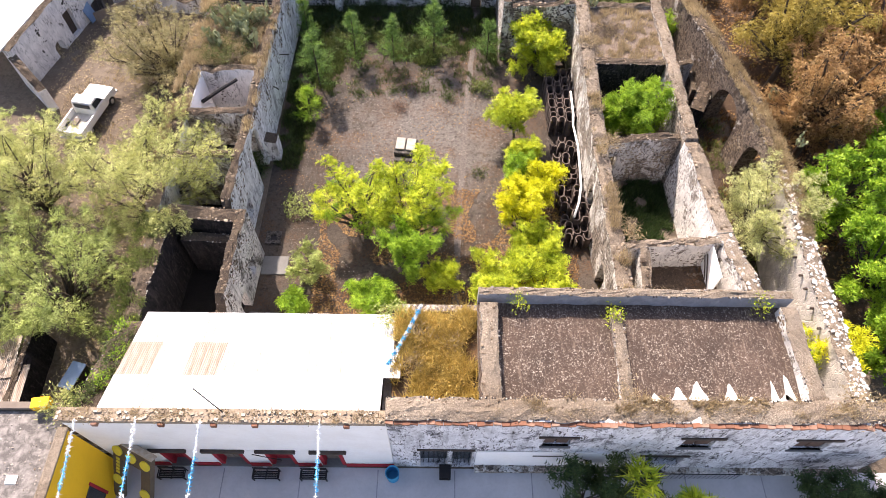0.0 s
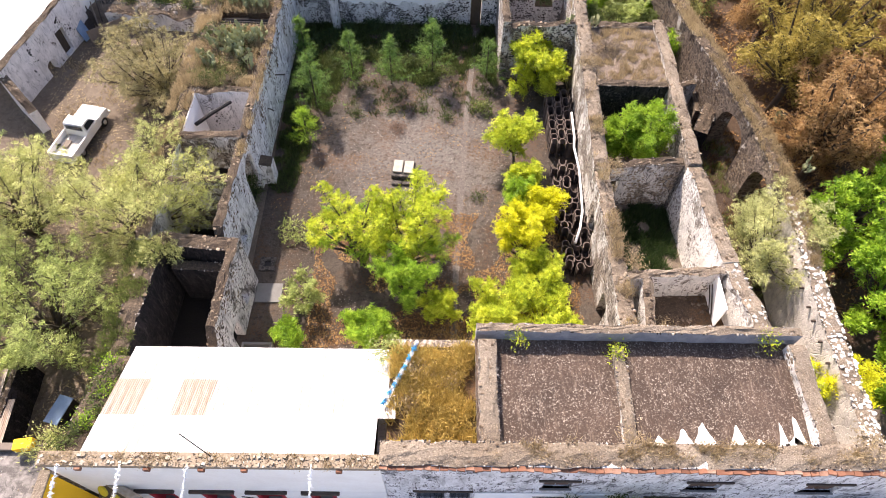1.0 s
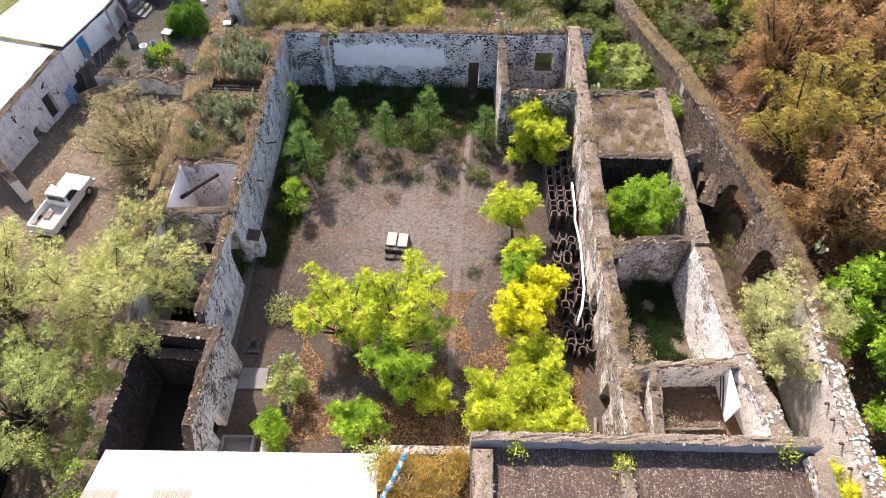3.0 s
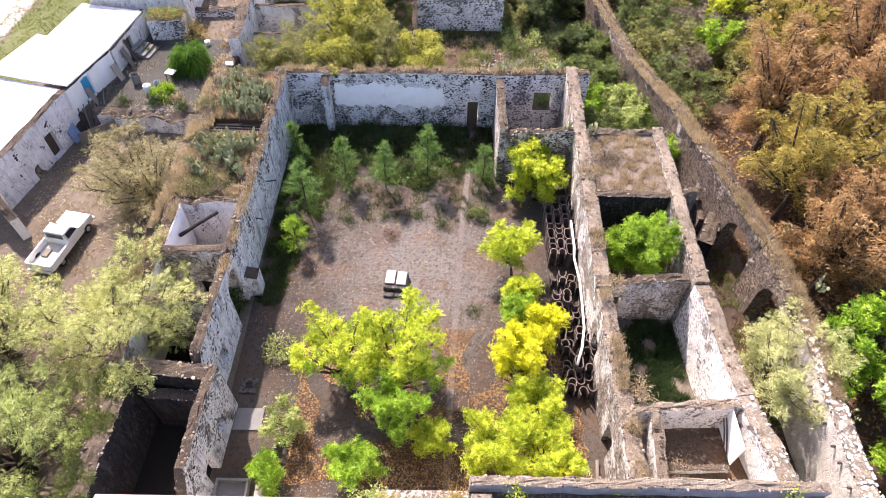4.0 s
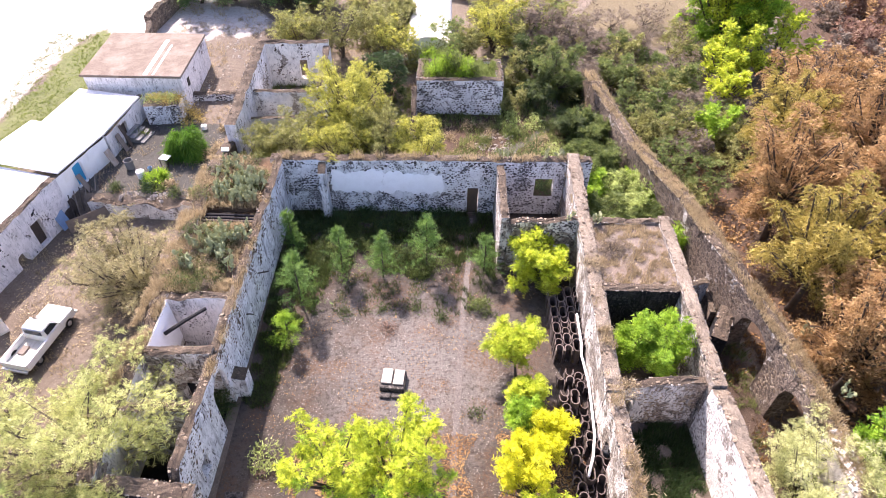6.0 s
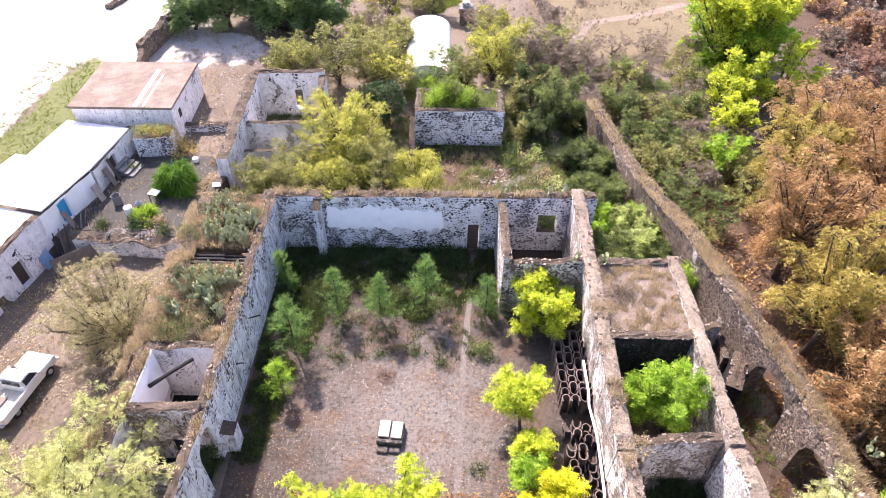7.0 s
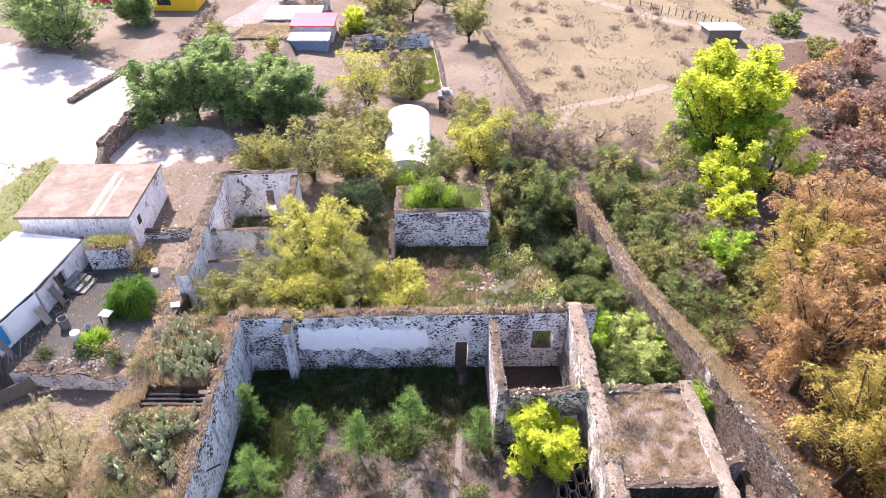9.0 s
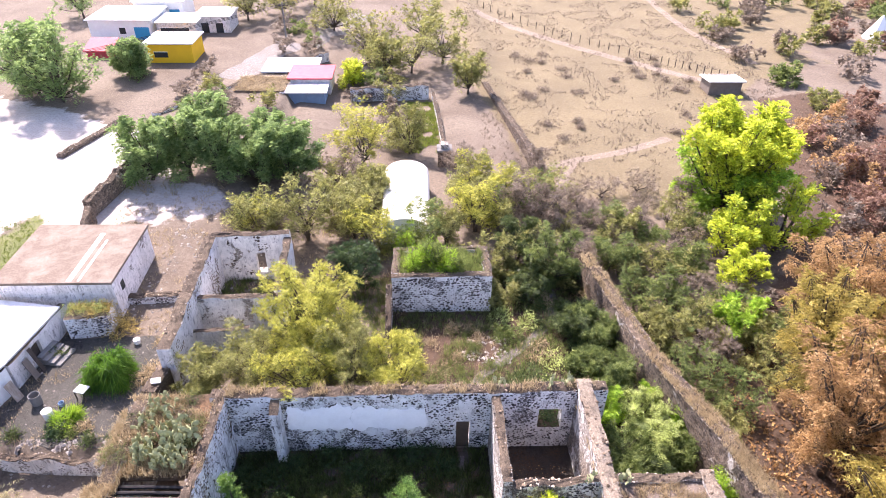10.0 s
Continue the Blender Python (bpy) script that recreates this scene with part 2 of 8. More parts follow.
# Dark brown for the blocks added in the back wall's openings.
M_BLOCK = plain("dark_brown_fill", (0.10, 0.072, 0.052), (0.055, 0.04, 0.03), 0.95, 0.7, 1.6, 0, 0.5)
M_PLINTH = rubble("dark_plinth_rubble", (0.03, 0.027, 0.025), (0.10, 0.085, 0.075), (0.16, 0.14, 0.125), None, 0.5, 5.0)
M_STONE_D = stone_mat("dark_stone", (0.1, (0.0216, 0.0202, 0.0216)), (0.6, (0.072, 0.0612, 0.0576)), (0.95, (0.173, 0.144, 0.13)))
M_STONE_B = stone_mat("brown_stone", (0.12, (0.036, 0.0259, 0.0202)), (0.5, (0.158, 0.112, 0.0756)), (0.9, (0.374, 0.302, 0.223)))
M_STONE_W = stone_mat("white_stone", (0.1, (0.30, 0.28, 0.26)), (0.5, (0.52, 0.50, 0.47)), (0.9, (0.74, 0.72, 0.69)))
M_STONE_L = stone_mat("light_stone", (0.1, (0.187, 0.158, 0.137)), (0.5, (0.331, 0.295, 0.259)), (0.9, (0.49, 0.454, 0.41)))
# roofs


def screed():
    k = Mat("speckled_roof_screed", 0.95)
    base = k.mix(k.ramp(k.noise(0.35, 6, 0.7), (0.35, 0.0), (0.7, 1.0)), (0.05, 0.034, 0.027), (0.10, 0.068, 0.052))
    base = k.mix(k.ramp(k.noise(1.0, 6, 0.75, k.scaled(5.0, 0.9, 1.0)), (0.52, 0.0), (0.68, 0.6)), base, (0.22, 0.17, 0.135))
    spk = k.ramp(k.noise(11.0, 4, 0.85), (0.55, 0.0), (0.61, 0.9))
    base = k.mix(k.maths("MULTIPLY", spk, k.ramp(k.noise(1.2, 4, 0.7), (0.36, 0.25), (0.58, 1.0))), base, (0.42, 0.37, 0.32))
    base = k.mix(k.ramp(k.noise(14, 3, 0.8), (0.5, 0.0), (0.68, 0.7)), base, (0.02, 0.014, 0.012))
    k.bump(k.noise(6, 6, 0.7), 0.6, 0.05)
    return k.colour(base)


def tin(name, pale, rust, much, fine=2.2):
    k = Mat(name, 0.45, 0.0, 0.5)
    r = k.ramp(k.noise(1.0, 6, 0.7, k.scaled(fine, 0.45, 1.0)), (0.62 - much * 0.35, 0.0), (0.85 - much * 0.35, 0.9))
    col = k.mix(r, pale, rust)
    return k.colour(k.mix(k.ramp(k.noise(9, 4, 0.7), (0.5, 0.0), (0.85, 0.35)), col, (0.5, 0.47, 0.45)))


M_SCREED = screed()
M_TAR = plain("blue_grey_plaster", (0.24, 0.24, 0.265), (0.40, 0.39, 0.40), 0.9, 0.8, 2.2, 0, 0.6)
M_TIN = tin("zinc_sheet", (0.60, 0.60, 0.62), (0.36, 0.30, 0.26), 0.34, 3.0)
M_TINRUST = tin("rusted_zinc_sheet", (0.38, 0.32, 0.27), (0.19, 0.118, 0.075), 0.60, 5.0)
M_TINMID = tin("faintly_rusted_zinc_sheet", (0.50, 0.475, 0.45), (0.26, 0.185, 0.13), 0.50, 5.0)
M_WROOF = plain("whitewashed_roof", (0.80, 0.78, 0.755), (0.40, 0.355, 0.32), 0.9, 0.6, 0.7)
M_BROOF = plain("earth_roof", (0.14, 0.105, 0.08), (0.25, 0.21, 0.175), 0.95, 0.9, 0.7, 0, 0.6)
M_GREYROOF = plain("grey_lichen_roof", (0.085, 0.078, 0.074), (0.34, 0.315, 0.30), 0.95, 0.95, 2.6, 0, 0.6)
M_DRYROOF = soil("dry_earth_roof", (0.167, 0.13, 0.105), (0.248, 0.205, 0.171), (0.093, 0.0682, 0.0496), 1.6, 0.3)
M_TURF = soil("turf_on_roof", (0.0738, 0.0474, 0.029), (0.142, 0.1, 0.0659), (0.0316, 0.0221, 0.0158), 1.5, 0.6)
# other
M_WOOD = plain("dark_weathered_wood", (0.0525, 0.0385, 0.0315), (0.105, 0.084, 0.07), 0.85, 0.6, 2.0, 0, 0.5)
M_WOODL = plain("grey_weathered_wood", (0.196, 0.161, 0.133), (0.105, 0.084, 0.07), 0.85, 0.6, 2.0, 0, 0.5)
M_SHUT = plain("brown_shutter_wood", (0.10, 0.06, 0.045), (0.055, 0.035, 0.028), 0.8, 0.5, 2.0, 0, 0.4)
M_CHAR = plain("charred_wood", (0.016, 0.015, 0.017), (0.05, 0.045, 0.045), 0.85, 0.5, 3.0, 0, 0.5)
M_BARK = plain("bark", (0.0595, 0.0455, 0.035), (0.119, 0.098, 0.0805), 0.95, 0.7, 3.0, 0, 0.8)
M_IRON = plain("black_iron", (0.025, 0.025, 0.028), (0.06, 0.05, 0.045), 0.55, 0.4, 3.0, 0.6)
M_CARW = plain("white_car_paint", (0.80, 0.80, 0.79), (0.62, 0.59, 0.55), 0.35, 0.3, 1.2)
M_CARD = plain("dusty_truck_bed", (0.58, 0.55, 0.50), (0.36, 0.31, 0.26), 0.7, 0.7, 2.0)
M_RUBBER = plain("black_rubber", (0.02, 0.02, 0.02), (0.06, 0.055, 0.05), 0.85, 0.4, 4.0)
M_CHROME = plain("dull_chrome", (0.6, 0.6, 0.6), (0.4, 0.38, 0.36), 0.3, 0.3, 3.0, 0.9)
M_GLASS = plain("dark_window_glass", (0.03, 0.035, 0.04), (0.06, 0.06, 0.06), 0.12, 0.3, 2.0)
M_BLUE = plain("turquoise_paint", (0.03, 0.30, 0.52), (0.05, 0.2, 0.36), 0.6, 0.4, 1.5)
M_BLUEGREY = plain("faded_blue_board", (0.22, 0.32, 0.46), (0.14, 0.18, 0.25), 0.8, 0.5, 1.5)
M_REDROOF = plain("red_sheet_roof", (0.55, 0.06, 0.09), (0.45, 0.12, 0.11), 0.7, 0.4, 0.8)
M_CLAY = stone_mat("dark_fired_clay", (0.15, (0.0504, 0.0396, 0.036)), (0.5, (0.0936, 0.072, 0.0648)), (0.9, (0.158, 0.126, 0.112)))
M_PIPE = plain("white_plastic_pipe", (0.80, 0.80, 0.80), (0.6, 0.58, 0.55), 0.4, 0.3, 3.0)
M_FESTW = plain("white_streamer", (0.82, 0.84, 0.86), (0.7, 0.72, 0.75), 0.6, 0.3, 3.0)
M_FESTB = plain("sky_blue_streamer", (0.08, 0.48, 0.78), (0.06, 0.4, 0.7), 0.6, 0.3, 3.0)
M_PORTAL = plain("brown_painted_portal", (0.10, 0.075, 0.05), (0.16, 0.12, 0.08), 0.85, 0.5, 1.5)
M_GOLD = plain("yellow_medallion", (0.70, 0.58, 0.06), (0.5, 0.42, 0.05), 0.7, 0.3, 4.0)
# leaves
L_LIME = leafy("lime_leaves", (0.0568, 0.117, 0.00958), (0.325, 0.435, 0.0317), (0.735, 0.746, 0.0706))
L_YELLOW = leafy("yellowing_leaves", (0.166, 0.206, 0.00972), (0.559, 0.559, 0.0163), (0.813, 0.756, 0.0313))
L_GREEN = leafy("fresh_green_leaves", (0.0278, 0.0789, 0.00696), (0.164, 0.312, 0.0223), (0.412, 0.562, 0.0562))
L_MESQ = leafy("dusty_mesquite_leaves", (0.0381, 0.0511, 0.0144), (0.246, 0.294, 0.088), (0.574, 0.655, 0.232))
L_MESQY = leafy("yellow_mesquite_leaves", (0.0617, 0.0732, 0.0192), (0.315, 0.344, 0.117), (0.66, 0.665, 0.276))
L_MESQP = leafy("pale_mesquite_leaves", (0.10, 0.115, 0.04), (0.37, 0.39, 0.15), (0.70, 0.70, 0.34))
L_DRYMQ = leafy("dry_mesquite_leaves", (0.07, 0.06, 0.03), (0.24, 0.215, 0.105), (0.44, 0.39, 0.20))
L_OLIVE = leafy("olive_mesquite_leaves", (0.0311, 0.0355, 0.012), (0.149, 0.155, 0.0486), (0.38, 0.373, 0.123))
L_OLIVEY = leafy("yellow_olive_leaves", (0.0521, 0.0643, 0.0137), (0.255, 0.272, 0.0493), (0.569, 0.544, 0.105))
L_DRYSH = leafy("dry_shrub_leaves", (0.0504, 0.0378, 0.0294), (0.15, 0.117, 0.093), (0.302, 0.245, 0.187), 0.35)
L_CEDAR = leafy("cedar_needles", (0.00913, 0.0297, 0.00685), (0.0612, 0.137, 0.0324), (0.216, 0.343, 0.072), 0.4)
L_PIRUL = leafy("blue_green_leaves", (0.0261, 0.0609, 0.0217), (0.13, 0.22, 0.0778), (0.317, 0.411, 0.151), 0.45)
L_RUST = leafy("rust_cypress_needles", (0.06, 0.034, 0.016), (0.31, 0.18, 0.075), (0.56, 0.38, 0.18))
L_OCHRE = leafy("ochre_cypress_needles", (0.0765, 0.0638, 0.0136), (0.289, 0.225, 0.0467), (0.51, 0.425, 0.119))
L_RED = leafy("red_brown_leaves", (0.0605, 0.0254, 0.0164), (0.184, 0.0924, 0.0663), (0.311, 0.213, 0.15), 0.4)
L_BUSH = leafy("bush_leaves", (0.0162, 0.0286, 0.00739), (0.0825, 0.119, 0.033), (0.238, 0.285, 0.0871), 0.42)
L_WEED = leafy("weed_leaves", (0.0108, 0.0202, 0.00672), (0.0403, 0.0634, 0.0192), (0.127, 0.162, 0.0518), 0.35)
L_FOUNT = leafy("strap_leaves", (0.0084, 0.0294, 0.0042), (0.042, 0.12, 0.009), (0.144, 0.288, 0.0288), 0.35)
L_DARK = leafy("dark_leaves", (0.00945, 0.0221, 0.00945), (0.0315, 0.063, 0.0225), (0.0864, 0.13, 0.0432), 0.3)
L_STRAW = leafy("dry_straw", (0.0799, 0.0558, 0.0309), (0.274, 0.207, 0.119), (0.551, 0.449, 0.282), 0.35)
L_GOLDGR = leafy("golden_weed", (0.088, 0.0523, 0.0164), (0.381, 0.255, 0.0605), (0.756, 0.566, 0.196), 0.35)
L_LITTER = leafy("fallen_leaves", (0.0557, 0.0254, 0.0115), (0.191, 0.0944, 0.036), (0.382, 0.244, 0.0944), 0.1)
L_NOPAL = leafy("cactus_skin", (0.0609, 0.0761, 0.0365), (0.183, 0.204, 0.104), (0.376, 0.386, 0.209), 0.05)
L_GRASS = leafy("green_grass", (0.0378, 0.0672, 0.0084), (0.108, 0.156, 0.024), (0.216, 0.259, 0.0504), 0.35)


# ---- building kit ----
def part(name, data, material, parent, label="", kind=""):
    """A bmesh or mesh as one mesh object under a thing or a part."""
    me = data
    if isinstance(data, bmesh.types.BMesh):
        me = bpy.data.meshes.new(name)
        data.to_mesh(me)
        data.free()
    if material is not None and not me.materials:
        me.materials.append(material)
    ob = new(name, me)
    ob.parent = parent
    if label or kind:
        tagged(ob, label, kind=kind)
    return ob


def thing(name, x, y, z, label, category, group="", kind="", rz=0.0):
    return tagged(place(new(name), x, y, z, rz), label, category, group, kind)


def place(ob, x, y, z, rz=0.0):
    ob.matrix_basis = pose(x, y, z, 0, 0, rz)
    return ob


def solid(name, data, material, label, category="", kind="structure", group=""):
    """A piece of the setting, or a thing, of one mesh."""
    return tagged(part(name, data, material, None), label, category, group, kind)


def mesh_of(name, verts, faces, material=None, smooth=False):
    me = bpy.data.meshes.new(name)
    me.from_pydata(np.asarray(verts, dtype=np.float32), [], np.asarray(faces, dtype=np.int32) if isinstance(faces, np.ndarray) else faces)
    if material is not None:
        me.materials.append(material)
    if smooth:
        me.polygons.foreach_set("use_smooth", [True] * len(me.polygons))
    me.update()
    return me


def box(bm, x0, x1, y0, y1, z0, z1, bevel=0.0):
    """A box in bm, its edges rounded a little where bevel is given."""
    r = bmesh.ops.create_cube(bm, size=1.0)["verts"]
    for v in r:
        v.co = Vector(((x0 + x1) / 2 + v.co.x * (x1 - x0), (y0 + y1) / 2 + v.co.y * (y1 - y0), (z0 + z1) / 2 + v.co.z * (z1 - z0)))
    if bevel:
        es = list({e for v in r for e in v.link_edges})
        bmesh.ops.bevel(bm, geom=es, offset=bevel, segments=1, affect="EDGES")
    return bm


def boxed(*a, bevel=0.02):
    return box(bmesh.new(), *a, bevel)


def tube(points, radii, sides=6, cap=True):
    """Vertices and faces of a round bar that follows the points."""
    P = np.asarray(points, float)
    n = len(P)
    T = np.gradient(P, axis=0)
    T /= np.linalg.norm(T, axis=1)[:, None] + 1e-9
    up = np.array([0.0, 0.0, 1.0]) if abs(T[0][2]) < 0.9 else np.array([1.0, 0, 0])
    A = np.cross(T, up)
    A /= np.linalg.norm(A, axis=1)[:, None] + 1e-9
    B = np.cross(T, A)
    ang = np.linspace(0, 2 * np.pi, sides, endpoint=False)
    R = np.asarray(radii, float).reshape(-1, 1, 1) if np.ndim(radii) else np.full((n, 1, 1), radii)
    V = P[:, None] + R * (np.cos(ang)[None, :, None] * A[:, None] + np.sin(ang)[None, :, None] * B[:, None])
    F = []
    for i in range(n - 1):
        for j in range(sides):
            k = (j + 1) % sides
            F.append((i * sides + j, i * sides + k, (i + 1) * sides + k, (i + 1) * sides + j))
    if cap:
        F.append(tuple(range(sides))[::-1])
        F.append(tuple((n - 1) * sides + j for j in range(sides)))
    return V.reshape(-1, 3), F


def joined(pieces):
    """One list of vertices and faces out of many."""
    VV, FF, o = [], [], 0
    for V, F in pieces:
        VV.append(V)
        FF += [tuple(i + o for i in f) for f in F]
        o += len(V)
    return np.concatenate(VV), FF


def bar(name, points, radius, material, parent, sides=6, label=""):
    V, F = tube(points, radius, sides)
    return part(name, mesh_of(name, V, F, material), None, parent, label)


def smooth01(v, a, b):
    u = np.clip((v - a) / (b - a), 0, 1)
    return u * u * (3 - 2 * u)


def ground_z(x, y):
    """Height of the open ground; the courtyard lies at zero."""
    west = smooth01(-x, 17.0, 18.5)
    z = 0.4 * west
    z = z + 1.6 * smooth01(y, 45.6, 46.6) * smooth01(-x, 17.0, 18.0)
    z = z + 1.0 * smooth01(y, 52, 80) * smooth01(-x, 6, 20)
    z = z + 0.4 * smooth01(y, 62, 90) * smooth01(x, 0, 12)
    z = z + 1.6 * smooth01(y, 48.0, 50.0) * smooth01(-x, -13.5, -10.5) * (1 - smooth01(-x, 16.0, 18.0)) * (1 - 0.55 * smooth01(y, 66, 92))
    return z


def blob(x, y, pts):
    """How deep inside (positive) or outside an outline of corners a place lies, in metres, roughly."""
    inside = np.zeros(np.shape(x), bool)
    best = np.full(np.shape(x), 1e9)
    for (x0, y0), (x1, y1) in zip(pts, pts[1:] + pts[:1]):
        t = np.clip(((x - x0) * (x1 - x0) + (y - y0) * (y1 - y0)) / ((x1 - x0) ** 2 + (y1 - y0) ** 2), 0, 1)
        best = np.minimum(best, np.hypot(x - x0 - t * (x1 - x0), y - y0 - t * (y1 - y0)))
        inside ^= ((y0 > y) != (y1 > y)) & (x < (x1 - x0) * (y - y0) / (y1 - y0 + 1e-9) + x0)
    return np.where(inside, best, -best)


STONES = []
for i in range(7):
    bm = bmesh.new()
    bmesh.ops.create_icosphere(bm, subdivisions=1, radius=0.5)
    r = random.Random(40 + i)
    for v in bm.verts:
        v.co = Vector((v.co.x * r.uniform(0.8, 1.25), v.co.y * r.uniform(0.75, 1.2), v.co.z * r.uniform(0.7, 1.1)))
    bm.verts.ensure_lookup_table()
    V = np.array([v.co[:] for v in bm.verts])
    F = np.array([[v.index for v in f.verts] for f in bm.faces])
    bm.free()
    STONES.append((V, F))
STONE_MESH = {}


def stone_mesh(i, material):
    key = (i, material.name)
    if key not in STONE_MESH:
        STONE_MESH[key] = mesh_of("stone", *STONES[i], material)
    return STONE_MESH[key]


OCTA = (np.array([(0.5, 0, 0), (-0.5, 0, 0), (0, 0.5, 0), (0, -0.5, 0), (0, 0, 0.5), (0, 0, -0.5)]), np.array([(0, 2, 4), (2, 1, 4), (1, 3, 4), (3, 0, 4), (2, 0, 5), (1, 2, 5), (3, 1, 5), (0, 3, 5)]))


def lay_stones(parent, P, S, material, single=0, seed=0, coarse=False):
    """Stones at the places P, of the sizes S (three each); the first ones as objects of their own, the rest in one mesh."""
    g = np.random.default_rng(seed)
    for i in range(min(single, len(P))):
        ob = part("stone", stone_mesh(i % 7, material), None, parent)
        ob.matrix_basis = Matrix.LocRotScale(Vector(P[i]), Euler((g.uniform(-0.3, 0.3), g.uniform(-0.3, 0.3), g.uniform(-0.4, 0.4))), Vector(S[i]))
    P, S = P[single:], S[single:]
    VV, FF, o = [], [], 0
    for k in range(7):
        p, sz = P[k::7], S[k::7]
        if not len(p):
            continue
        V, F = OCTA if coarse else STONES[k]
        a = g.uniform(-0.5, 0.5, len(p))
        W = V[None] * sz[:, None]
        X = W[..., 0] * np.cos(a)[:, None] - W[..., 1] * np.sin(a)[:, None] * 0.3
        W = np.stack([X, W[..., 1], W[..., 2] + W[..., 0] * np.sin(a)[:, None] * 0.3], -1) + p[:, None]
        VV.append(W.reshape(-1, 3))
        FF.append((F[None] + (np.arange(len(p)) * len(V))[:, None, None] + o).reshape(-1, 3))
        o += len(p) * len(V)
    if VV:
        part("rubble", mesh_of("rubble", np.concatenate(VV), np.concatenate(FF), material), None, parent, kind="stuff")


CHIPS = []
for i in range(5):
    r = random.Random(90 + i)
    ring = [(0.5 * r.uniform(0.78, 1.12) * math.cos(k * math.pi / 3 + r.uniform(-0.2, 0.2)), -0.25, 0.5 * r.uniform(0.78, 1.12) * math.sin(k * math.pi / 3 + r.uniform(-0.2, 0.2))) for k in range(6)]
    CHIPS.append((np.array(ring + [(r.uniform(-0.12, 0.12), 0.55, r.uniform(-0.12, 0.12))]), np.array([(k, 6, (k + 1) % 6) for k in range(6)])))
CHIP_MESH = {}


def lay_chips(parent, P, S, along, out, material, single, seed):
    """Stone faces that stand proud of a wall, the first ones as objects of their own, the rest in one mesh."""
    turn = Matrix((along, out, (0, 0, 1))).transposed()
    for i in range(single):
        key = (i % 5, material.name)
        if key not in CHIP_MESH:
            CHIP_MESH[key] = mesh_of("stone", *CHIPS[i % 5], material, True)
        ob = part("stone", CHIP_MESH[key], None, parent)
        ob.matrix_basis = Matrix.Translation(Vector(P[i])) @ turn.to_4x4() @ Matrix.Diagonal((*S[i], 1))
    P, S = P[single:], S[single:]
    VV, FF, o = [], [], 0
    T = np.array([along, out, (0, 0, 1)])
    for k in range(5):
        p, sz = P[k::5], S[k::5]
        if len(p):
            V, F = CHIPS[k]
            VV.append(((V[None] * sz[:, None]) @ T + p[:, None]).reshape(-1, 3))
            FF.append((F[None] + (np.arange(len(p)) * 7)[:, None, None] + o).reshape(-1, 3))
            o += len(p) * 7
    if VV:
        part("rubble", mesh_of("rubble", np.concatenate(VV), np.concatenate(FF), material, True), None, parent, kind="stuff")


